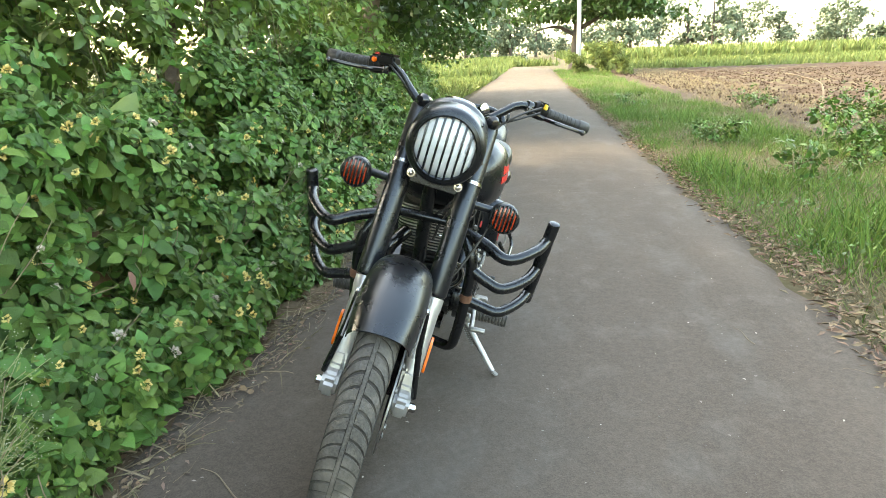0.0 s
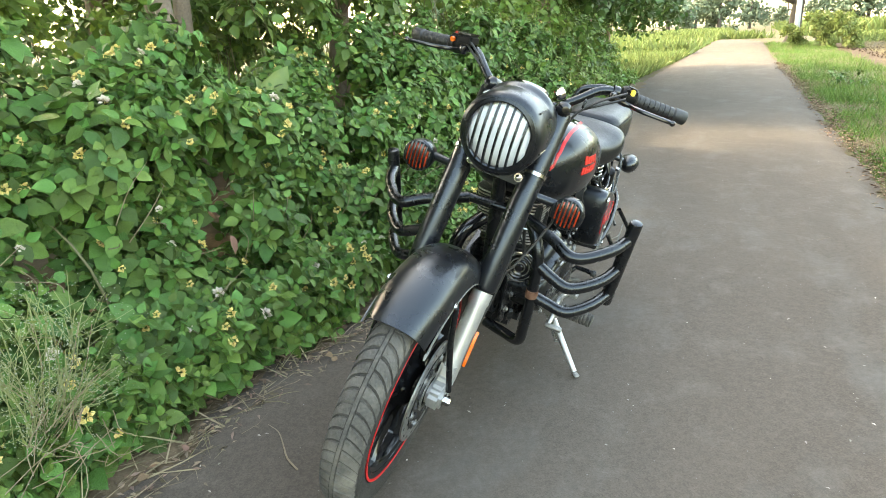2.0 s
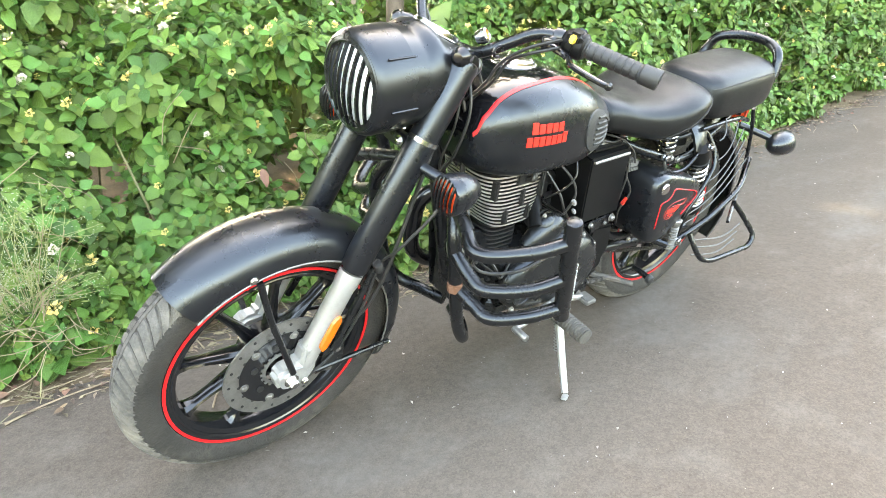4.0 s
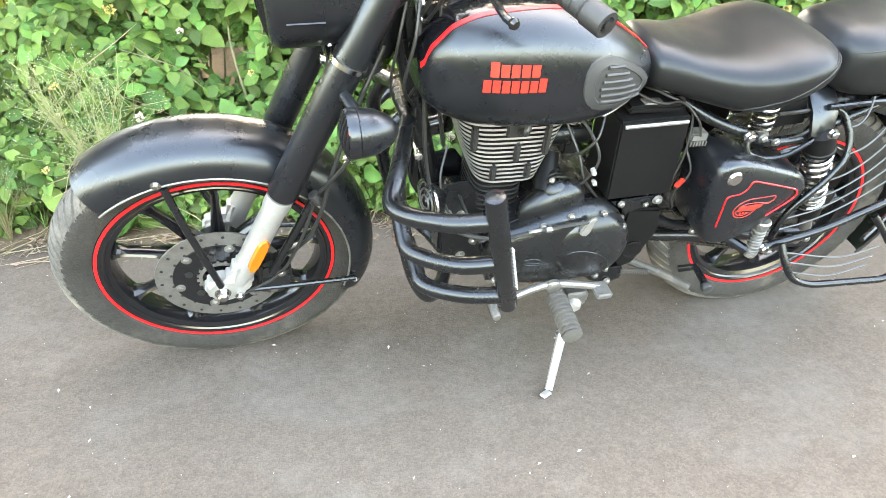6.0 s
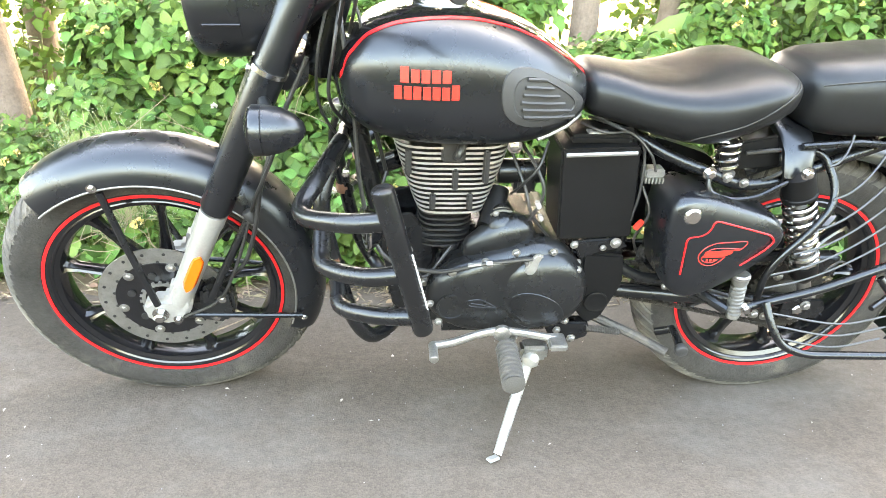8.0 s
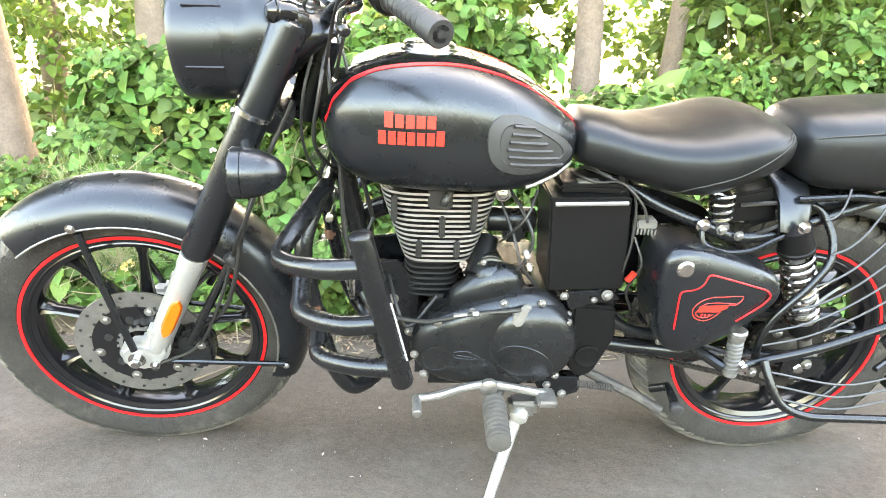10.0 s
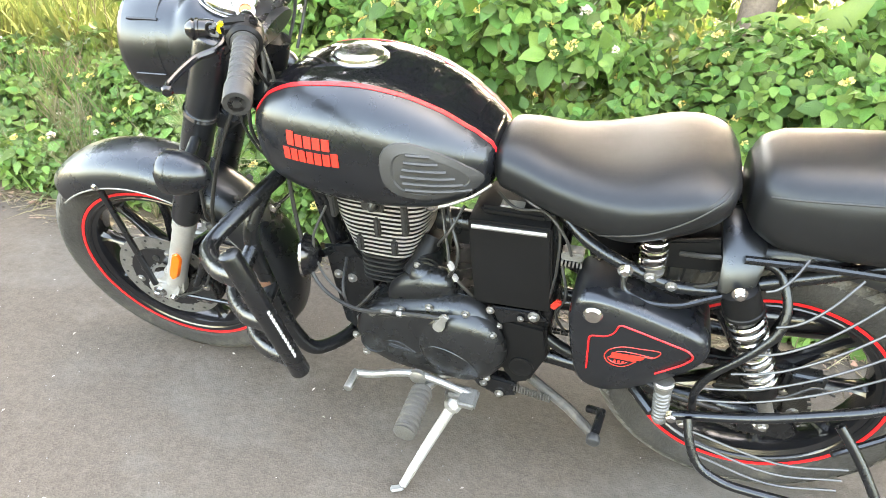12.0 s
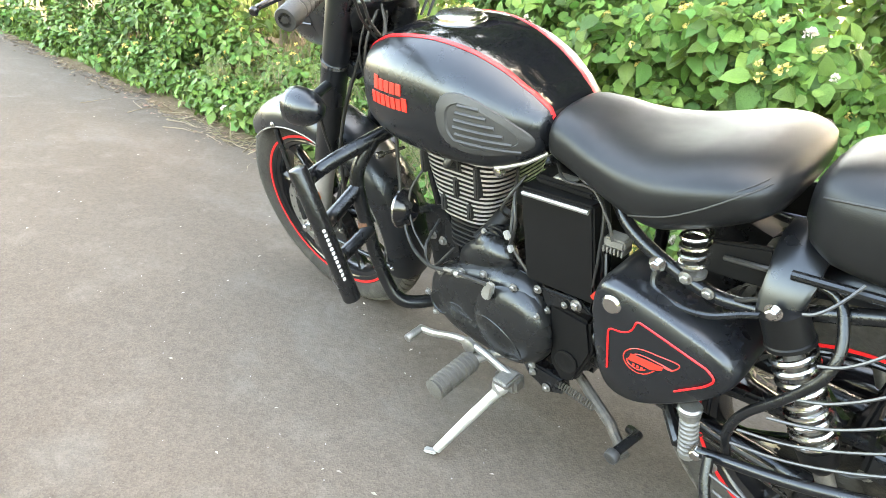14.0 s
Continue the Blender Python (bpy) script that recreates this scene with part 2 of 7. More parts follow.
def coil(a, b, radius, wire, turns, sides=8, per_turn=18):
    a, b = Vector(a), Vector(b)
    d = (b - a).normalized()
    u = d.orthogonal().normalized()
    v = d.cross(u)
    n = int(turns * per_turn)
    pts = []
    for i in range(n + 1):
        t = math.tau * turns * i / n
        pts.append(a + (b - a) * (i / n) + (u * math.cos(t) + v * math.sin(t)) * radius)
    return tube(pts, wire, sides)


def oval(x, zb, zt, w, zm, e_up=2.3, e_low=2.3, n=28, yo=0.0):
    """A closed cross-section at x: half-width w at height zm, from zb to zt."""
    out = []
    for k in range(n):
        a = math.tau * k / n
        c, s = math.cos(a), math.sin(a)
        e = e_up if s >= 0 else e_low
        y = math.copysign(abs(c) ** (2 / e), c) * w
        z = zm + (math.copysign(abs(s) ** (2 / e), s)) * ((zt - zm) if s >= 0 else (zm - zb))
        out.append((x, y + yo, z))
    return out


def lerp_table(table, x):
    """Smooth interpolation of rows (x, a, b, ...)."""
    xs = [r[0] for r in table]
    if x <= xs[0]:
        return table[0][1:]
    if x >= xs[-1]:
        return table[-1][1:]
    i = max(k for k in range(len(xs)) if xs[k] <= x)
    i = min(i, len(xs) - 2)
    t = (x - xs[i]) / (xs[i + 1] - xs[i])
    p = lambda k: table[max(0, min(len(table) - 1, k))]
    out = []
    for c in range(1, len(table[0])):
        a, b, d, e = p(i - 1)[c], p(i)[c], p(i + 1)[c], p(i + 2)[c]
        m1, m2 = (d - a) * 0.5, (e - b) * 0.5
        h = b * (2 * t ** 3 - 3 * t * t + 1) + m1 * (t ** 3 - 2 * t * t + t) + d * (3 * t * t - 2 * t ** 3) + m2 * (t ** 3 - t * t)
        out.append(h)
    return out


# ---- ground, road, hedge, fields, distance ----
def asphalt_material():
    """Worn asphalt: broad stains, a fine mix of pale and dark stones, dust, pitted relief."""
    m = bpy.data.materials.new("worn_asphalt")
    m.use_nodes = True
    n, l = m.node_tree.nodes, m.node_tree.links
    b = n["Principled BSDF"]
    b.inputs["Roughness"].default_value, b.inputs["Specular IOR Level"].default_value = 0.90, 0.10
    co = n.new("ShaderNodeTexCoord").outputs["Object"]

    def noisy(s, detail=5, stretch=None):
        t = n.new("ShaderNodeTexNoise")
        t.inputs["Scale"].default_value, t.inputs["Detail"].default_value, t.inputs["Roughness"].default_value = s, detail, 0.62
        v = co
        if stretch:
            mp = n.new("ShaderNodeMapping")
            mp.inputs["Scale"].default_value = stretch
            l.new(co, mp.inputs["Vector"])
            v = mp.outputs["Vector"]
        l.new(v, t.inputs["Vector"])
        return t.outputs["Fac"]

    def ranged(f, lo, hi):
        r = n.new("ShaderNodeMapRange")
        r.inputs["From Min"].default_value, r.inputs["From Max"].default_value = lo, hi
        l.new(f, r.inputs["Value"])
        return r.outputs["Result"]

    def mixed(f, a, c, kind="MIX", amount=None):
        x = n.new("ShaderNodeMix")
        x.data_type, x.blend_type = "RGBA", kind
        if amount is None:
            l.new(f, x.inputs[0])
        else:
            x.inputs[0].default_value = amount
        for socket, v in ((x.inputs[6], a), (x.inputs[7], c)):
            if isinstance(v, tuple):
                socket.default_value = (*v, 1)
            else:
                l.new(v, socket)
        return x.outputs[2]

    base = mixed(ranged(noisy(0.8, 6, (0.6, 1.6, 1)), 0.32, 0.68), (0.0755, 0.0598, 0.0470), (0.0985, 0.0785, 0.0622))
    patch = mixed(ranged(noisy(5.0, 6), 0.53, 0.74), base, (0.1140, 0.0960, 0.0790))
    vor = n.new("ShaderNodeTexVoronoi")
    vor.inputs["Scale"].default_value = 230
    l.new(co, vor.inputs["Vector"])
    stone = n.new("ShaderNodeSeparateColor")
    l.new(vor.outputs["Color"], stone.inputs["Color"])
    speck = mixed(ranged(stone.outputs["Red"], 0.05, 0.95), (0.037, 0.03182, 0.02738), (0.1406, 0.1243, 0.1051))
    fine = mixed(None, patch, speck, "MIX", 0.20)
    stain = ranged(noisy(2.1, 7, (0.5, 1.0, 1)), 0.54, 0.78)
    fine = mixed(stain, fine, (0.1169, 0.1058, 0.0925))
    mottle = mixed(ranged(noisy(38, 5), 0.35, 0.65), (0.84, 0.84, 0.84), (1.13, 1.13, 1.13))
    fine = mixed(None, fine, mottle, "MULTIPLY", 0.6)
    scuff = ranged(noisy(9.0, 8, (0.25, 1.0, 1)), 0.66, 0.82)
    fine = mixed(scuff, fine, (0.1295, 0.1184, 0.1036))
    grit = mixed(ranged(noisy(420, 3), 0.40, 0.62), (0.6, 0.6, 0.6), (1.28, 1.28, 1.28))
    l.new(mixed(None, fine, grit, "MULTIPLY", 0.15), b.inputs["Base Color"])
    bp = n.new("ShaderNodeBump")
    bp.inputs["Strength"].default_value, bp.inputs["Distance"].default_value = 0.16, 0.005
    l.new(vor.outputs["Distance"], bp.inputs["Height"])
    bp2 = n.new("ShaderNodeBump")
    bp2.inputs["Strength"].default_value, bp2.inputs["Distance"].default_value = 0.25, 0.02
    l.new(noisy(14, 6), bp2.inputs["Height"])
    l.new(bp2.outputs["Normal"], bp.inputs["Normal"])
    l.new(bp.outputs["Normal"], b.inputs["Normal"])
    return m


ASPHALT = asphalt_material()
EARTH = material("dry_grassy_earth", (0.0703, 0.0592, 0.0333), 0.95, 0.0, 0.35, 1.4, 0.5, 30, (0.074, 0.0888, 0.0259), 0.2, specular=0.10)
LITTER = material("leaf_litter_soil", (0.111, 0.0814, 0.0518), 0.95, 0.0, 0.4, 9, 0.6, 60, specular=0.10)
SOIL = material("ploughed_soil", (0.0555, 0.03848, 0.02664), 0.95, 0.0, 0.5, 1.5, 0.8, 25, (0.1184, 0.0925, 0.0555), 0.12, specular=0.10)
LANTANA = material("lantana_leaf", (0.062, 0.126, 0.026), 0.42, 0.0, 0.25, 30, 0.5, 160, island=0.48, subsurface=0.08, specular=0.24)
SHRUB = material("shrub_leaf", (0.090, 0.160, 0.032), 0.5, 0.0, 0.12, 20, island=0.4, subsurface=0.28)
CROWN = material("tree_leaf", (0.0407, 0.0888, 0.01628), 0.5, 0.0, 0.12, 10, island=0.35, subsurface=0.25)
# air haze is mixed into this leaf colour: paler and greyer than near crowns
HAZED_LEAF = material("haze_tinted_foliage", (0.1147, 0.148, 0.0962), 0.7, 0.0, 0.2, 0.6, island=0.3, specular=0.10)
GRASS = material("grass_blade", (0.0925, 0.1591, 0.03848), 0.6, 0.0, 0.1, 4, island=0.45, subsurface=0.25, specular=0.10)
DRY = material("dry_grass", (0.1998, 0.1702, 0.1036), 0.7, 0.0, 0.1, 4, island=0.35, subsurface=0.15, specular=0.10)
WEED = material("weed_leaf", (0.070, 0.116, 0.032), 0.6, 0.0, 0.1, 4, island=0.45, subsurface=0.2, specular=0.10)
DRY_WEED = material("dry_weed_stalk", (0.145, 0.122, 0.074), 0.7, 0.0, 0.1, 4, island=0.35, subsurface=0.12, specular=0.10)
CROP = material("crop_leaf", (0.1258, 0.1591, 0.0518), 0.6, 0.0, 0.1, 2, island=0.3, subsurface=0.25, specular=0.10)
STEM = material("green_brown_stem", (0.0962, 0.0888, 0.037), 0.7, 0.0, 0.3, 20)
PALE_STEM = material("pale_green_stem", (0.19, 0.20, 0.085), 0.7, 0.0, 0.2, 20)
BARK = material("tree_bark", (0.1554, 0.1147, 0.08732), 0.9, 0.0, 0.35, 7, 0.9, 45, (0.0962, 0.07252, 0.05328), 0.25)
FAR_BARK = material("dark_bark", (0.0666, 0.0518, 0.0407), 0.9, 0.0, 0.3, 3)
TWIG = material("dead_twig", (0.1924, 0.1443, 0.0925), 0.8, 0.0, 0.3, 30)
DEAD_LEAF = material("dead_leaf", (0.1628, 0.0962, 0.0555), 0.7, 0.0, 0.3, 30, island=0.4)
PETAL = material("lantana_petal", (0.62, 0.49, 0.18), 0.6, island=0.2, subsurface=0.2)
WEED_FLOWER = material("tiny_white_flower", (0.2664, 0.2812, 0.1924), 0.6)
CONCRETE = material("concrete_pole", (0.37, 0.3626, 0.3404), 0.8, 0.0, 0.15, 3)
PEBBLE = material("road_grit", (0.1776, 0.1628, 0.148), 0.8, 0.0, 0.2, 30, island=0.4)


def raw_mesh(name, verts, faces, mat, parent, label="", smooth=True):
    """One mesh from arrays; faces all of one size."""
    me = bpy.data.meshes.new(name)
    verts, faces = np.asarray(verts, np.float32), np.asarray(faces, np.int32)
    n, k = faces.shape
    me.vertices.add(len(verts))
    me.vertices.foreach_set("co", verts.ravel())
    me.loops.add(n * k)
    me.loops.foreach_set("vertex_index", faces.ravel())
    me.polygons.add(n)
    me.polygons.foreach_set("loop_start", np.arange(0, n * k, k, dtype=np.int32))
    me.polygons.foreach_set("loop_total", np.full(n, k, np.int32))
    me.update(calc_edges=True)
    if smooth:
        me.polygons.foreach_set("use_smooth", np.ones(n, bool))
    me.materials.append(mat)
    ob = new(name, me)
    ob.parent = parent
    return tagged(ob, label)


# a heart-shaped leaf, folded along its rib: across, along, up
LEAF_V = np.array([(0, 0, 0), (-0.24, 0.12, 0.05), (-0.37, 0.38, 0.07), (-0.22, 0.74, 0.02), (0, 1.0, -0.13), (0.22, 0.74, 0.02), (0.37, 0.38, 0.07), (0.24, 0.12, 0.05), (0, 0.36, -0.015), (0, 0.72, -0.045)])
LEAF_F = np.array([(0, 8, 1), (1, 8, 2), (2, 8, 9), (2, 9, 3), (3, 9, 4), (0, 7, 8), (7, 6, 8), (6, 9, 8), (6, 5, 9), (5, 4, 9)])
MID_V = np.array([(0, 0, 0), (-0.34, 0.34, 0.07), (-0.22, 0.72, 0.02), (0, 1.0, -0.13), (0.22, 0.72, 0.02), (0.34, 0.34, 0.07), (0, 0.5, -0.03)])
MID_F = np.array([(0, 6, 1), (1, 6, 2), (2, 6, 3), (0, 5, 6), (5, 4, 6), (4, 3, 6)])
CARD_V = np.array([(0, 0, 0), (-0.26, 0.45, 0.06), (0, 1.0, -0.1), (0.26, 0.45, 0.06)])
CARD_F = np.array([(0, 2, 1), (0, 3, 2)])
BLADE_V = np.array([(-0.5, 0, 0), (0.5, 0, 0), (0.32, 0.55, 0.05), (-0.32, 0.55, 0.05), (0, 1.0, 0.3)])
BLADE_F = np.array([(0, 1, 2), (0, 2, 3), (3, 2, 4)])


def unit(a):
    return a / np.maximum(np.linalg.norm(a, axis=1, keepdims=True), 1e-9)


def scatter(at, along, up, size, shape, faces, width=1.0):
    """Copies of a small shape: at, the way it points, the way its face looks, its length."""
    along = unit(along)
    side = unit(np.cross(along, up))
    nrm = np.cross(side, along)
    size = np.asarray(size)[:, None, None]
    v = at[:, None, :] + size * (shape[None, :, 0:1] * width * side[:, None, :] + shape[None, :, 1:2] * along[:, None, :] + shape[None, :, 2:3] * nrm[:, None, :])
    f = faces[None] + (np.arange(len(at)) * len(shape))[:, None, None]
    return v.reshape(-1, 3), f.reshape(-1, faces.shape[1])


def left_edge(x):
    """The asphalt's edge under the hedge."""
    return np.interp(x, [-40, -6, -1, 0, 0.7, 1.5, 3, 6, 30, 250], [0.80, 0.70, 0.66, 0.65, 0.60, 0.58, 0.76, 1.08, 1.55, 1.6])


def right_edge(x):
    """The asphalt's edge on the field side."""
    return np.interp(x, [-40, 1, 6, 12, 24, 60], [-1.86, -1.77, -1.70, -1.65, -1.50, -1.25])


def rise(x, y):
    d = np.hypot(x, y)
    return np.maximum(0, d - 25) * 0.004


def bend(x):
    """How far the lane swings to the left in the distance."""
    return 0.022 * np.maximum(0, np.asarray(x) - 46) ** 2


def sheet(name, xs, ys, height, mat, label, parent=None):
    X, Y = np.meshgrid(xs, ys, indexing="ij")
    Z = height(X, Y)
    v = np.stack([X, Y, Z], -1).reshape(-1, 3)
    n, m = len(xs), len(ys)
    i, j = np.meshgrid(np.arange(n - 1), np.arange(m - 1), indexing="ij")
    a = (i * m + j).ravel()
    f = np.stack([a, a + m, a + m + 1, a + 1], -1)
    return raw_mesh(name, v, f, mat, parent, label)


def wave(x, y, s, seed):
    """Cheap smooth noise from sines."""
    r = np.random.default_rng(seed)
    out = 0
    for k in range(7):
        a, p, q = r.uniform(0, math.tau), r.uniform(0, math.tau), s * r.uniform(0.6, 2.4)
        out = out + np.sin((np.cos(a) * x + np.sin(a) * y) * q + p)
    return out / 4


grow = lambda a, b, n, p=2.2: a + (b - a) * np.linspace(0, 1, n) ** p
gx = np.concatenate([-grow(0, 300, 30)[::-1][:-1], grow(0, 1500, 60)])
gy = np.concatenate([-grow(0, 900, 50)[::-1][:-1], grow(0, 900, 50)])
ground = sheet("ground", gx, gy, lambda X, Y: rise(X, Y) - 0.05 + 0.02 * wave(X, Y, 0.8, 3) * (np.abs(Y) > 2.6), EARTH, "dry grassy earth reaching the horizon")
tagged(ground, kind="structure")

# road, with ragged edges crumbling into the verge
rx = np.concatenate([np.arange(-30, -5, 0.5), np.arange(-5, 12, 0.12), np.arange(12, 40, 0.6), np.linspace(40, 90, 70)])
rows_v = []
for x in rx:
    l = left_edge(x) + 0.03 * math.sin(x * 5.1) + 0.02 * math.sin(x * 13.7) + 0.25
    r = float(right_edge(x)) - 0.03 + 0.035 * math.sin(x * 3.3 + 1) + 0.025 * math.sin(x * 11.2)
    ys = np.linspace(r, l, 17) + bend(x)
    z = rise(x, 0) + np.where((ys < r + 0.01) | (ys > l - 0.01), -0.055, 0.0) - 0.010 * np.abs(np.linspace(-1, 1, 17)) ** 3 * 0
    rows_v.append(np.stack([np.full(17, x), ys, z], -1))
v = np.concatenate(rows_v)
n, m = len(rx), 17
i, j = np.meshgrid(np.arange(n - 1), np.arange(m - 1), indexing="ij")
a = (i * m + j).ravel()
road = raw_mesh("road", v, np.stack([a, a + m, a + m + 1, a + 1], -1), ASPHALT, None, "narrow worn grey asphalt lane, straight", True)
tagged(road, kind="structure")

# litter strip under the hedge, lying on the asphalt's edge
lx = np.arange(-8, 14, 0.07)
v = []
for x in lx:
    l = float(left_edge(x)) + 0.04 * math.sin(x * 7.3) + 0.03 * math.sin(x * 17.1 + 1) + 0.035 * math.sin(x * 2.9)
    for q in range(9):
        y = l + q * 0.28 * (1 if q else 0) - (0.02 if not q else 0)
        z = (-0.004 if q == 0 else 0.012 + 0.02 * q + 0.012 * math.sin(x * 23 + q * 5) * math.sin(x * 9 + q))
        v.append((x, y, z))
n, m = len(lx), 9
i, j = np.meshgrid(np.arange(n - 1), np.arange(m - 1), indexing="ij")
a = (i * m + j).ravel()
tagged(raw_mesh("verge", np.array(v), np.stack([a, a + m, a + m + 1, a + 1], -1), LITTER, None, "brown soil and leaf litter under the hedge"), kind="structure")


# ---- hedge plants ----
def lantana_bush(cx, base_y, width, height, depth, leaves, seed, leaf_size=0.075, mat=LANTANA, label="dense green lantana bush with cream flower heads", flowers=10, name="lantana_bush", sparse=0.0):
    r = np.random.default_rng(seed)
    root = empty(name, None, pose(cx, base_y, 0))
    tagged(root, label, "bush", "roadside hedge")
    # the bush is a heap of rounded lumps, leaves on their shells
    lumps = []
    k = max(10, int(height * width * 20))
    for _ in range(k):
        z = r.uniform(0.06, 1.0) ** 0.85 * height
        yy = 0.12 + depth * (z / height) ** 1.1 * r.uniform(0.25, 1.05) + 0.08 * r.normal()
        lumps.append((r.uniform(-0.62, 0.62) * width, yy + 0.10, z * 0.93, r.uniform(0.10, 0.24) * (0.75 + 0.35 * z / height)))
    for _ in range(int(5 + 9 * width)):
        lumps.append((r.uniform(-0.62, 0.62) * width, 0.04 + abs(r.normal()) * 0.10, r.uniform(0.05, 0.24), r.uniform(0.09, 0.16)))
    lumps = np.array(lumps)
    w = lumps[:, 3] ** 2
    w = np.maximum(w, 0.022)
    # leaves sit in pairs round the tips of the shoots, the youngest pair smallest
    shoots = leaves // 6
    pick = r.choice(len(lumps), shoots, p=w / w.sum())
    d = unit(r.normal(size=(shoots, 3)) + np.array([0, -0.75, 0.45]))
    c = lumps[pick]
    tips = c[:, :3] + d * c[:, 3:4] * r.uniform(0.50, 1.18, (shoots, 1)) * np.array([1.25, 1.0, 0.85])
    tips[:, 2] = np.maximum(tips[:, 2], 0.03 + 0.05 * r.random(shoots))
    keep = tips[:, 1] > -0.08 + 0.02 * wave(tips[:, 0] * 3, tips[:, 2] * 3, 1, seed)
    # hollows between the sprays
    hollow = wave(tips[:, 0] * 5.5 + cx * 3, tips[:, 2] * 6.5 + tips[:, 1] * 3, 1.6, 77) + 0.30 * r.normal(size=shoots)
    keep &= (hollow > -0.42) | (tips[:, 1] > 0.36)
    tips, d = tips[keep], d[keep]
    m = len(tips)
    axis = unit(d + np.array([0, -0.30, 0.60]) + r.normal(size=(m, 3)) * 0.35)
    u = unit(np.cross(axis, r.normal(size=(m, 3))))
    v = np.cross(axis, u)
    phase, vigour = r.uniform(0, math.tau, m), r.uniform(0.62, 1.15, m)
    at, out, up, size = [], [], [], []
    for k in range(6):
        ring = k // 2
        a = phase + (k % 2) * math.pi + ring * math.pi / 2
        radial = np.cos(a)[:, None] * u + np.sin(a)[:, None] * v
        at.append(tips - axis * (leaf_size * vigour * (0.10 + 0.36 * ring))[:, None] + radial * leaf_size * 0.10)
        out.append(radial + axis * (0.80 - 0.38 * ring) + np.array([0, 0, -0.22 * ring]) + r.normal(size=(m, 3)) * 0.16)
        up.append(axis + r.normal(size=(m, 3)) * 0.22)
        size.append(leaf_size * (0.52, 0.88, 1.08)[ring] * vigour * r.uniform(0.78, 1.18, m))
    at, out, up, size = np.concatenate(at), np.concatenate(out), np.concatenate(up), np.concatenate(size)
    fine_leaf = leaf_size < 0.0725
    v, f = scatter(at, out, up, size * (1.14 if fine_leaf else 1.0), LEAF_V if fine_leaf else MID_V, LEAF_F if fine_leaf else MID_F)
    lv = raw_mesh("leaves", v, f, mat, root, "oval green leaves")
    tagged(lv, kind="stuff")
    # stems
    sv, sf, off = [], [], 0
    for _ in range(max(10, int(14 * width))):
        j = r.integers(len(lumps))
        tip = lumps[j, :3] + np.array([0, -0.05, 0.05])
        foot = np.array([tip[0] * 0.6 + r.normal() * 0.1, 0.25 + 0.5 * depth * r.random(), 0.0])
        mid = (foot + tip) / 2 + r.normal(size=3) * 0.08
        b = tube(spline([tuple(foot), tuple(mid), tuple(tip)], 4), [0.006, 0.006, 0.0055, 0.005, 0.0045, 0.004, 0.0035, 0.003, 0.002], 5)
        b.verts.index_update()
        sv += [tuple(q.co) for q in b.verts]
        sf += [[q.index + off for q in fc.verts] for fc in b.faces if len(fc.verts) == 4]
        off = len(sv)
        b.free()
    tagged(raw_mesh("stem_tangle", np.array(sv), np.array(sf), STEM, root, "thin brown stems"), kind="stuff")
    if flowers > 20:
        # dry stalks leaning out of the leaves
        for _ in range(7):
            x0, z0 = r.uniform(-0.5, 0.5) * width, r.uniform(0.05, 0.5) * height
            y0 = 0.10 + depth * (z0 / height) ** 1.1 * 0.4
            w_ = np.array([r.normal() * 0.10, -0.03 - 0.07 * r.random(), r.uniform(0.03, 0.20)])
            pts = [(x0, y0 + 0.05, z0), (x0 + w_[0] * 0.5 + 0.02 * r.normal(), y0 + w_[1] * 0.6, z0 + w_[2] * 0.6), (x0 + w_[0], y0 + w_[1], z0 + w_[2])]
            part("dry_stalk", tube(spline(pts, 4), [0.0022 - 0.00016 * i for i in range(9)], 5), TWIG, root, "dry bare stalk")
    # flower heads: small domes of florets, all sharing one mesh
    if flowers:
        front = np.where((d[:, 1] < -0.2) & (tips[:, 2] > 0.12))[0]
        for q in r.choice(front, min(flowers, len(front)), replace=False):
            fl = new("flower_head", FLOWER if r.random() < 0.86 else FLOWER_PALE)
            fl.parent = root
            s = r.uniform(0.7, 1.25)
            way = Vector(tuple(axis[q]))
            fl.matrix_basis = Matrix.Translation(Vector(tuple(tips[q] + axis[q] * 0.035))) @ way.to_track_quat("Z", "Y").to_matrix().to_4x4() @ Matrix.Scale(s, 4)
    return root


def flower_mesh(mat, seed):
    r = np.random.default_rng(seed)
    n = 26
    d = unit(r.normal(size=(n, 3)) + np.array([0, 0, 1.0]))
    d[:, 2] = np.abs(d[:, 2])
    v, f = scatter(d * 0.008, d + r.normal(size=(n, 3)) * 0.25, unit(r.normal(size=(n, 3))), r.uniform(0.009, 0.015, n), CARD_V, CARD_F, 1.7)
    ob = raw_mesh("flower_proto", v, f, mat, None)
    me = ob.data
    bpy.data.objects.remove(ob)
    return me


FLOWER, FLOWER_PALE = flower_mesh(PETAL, 5), flower_mesh(material("pale_petal", (0.518, 0.444, 0.37), 0.6, island=0.15, subsurface=0.2), 6)

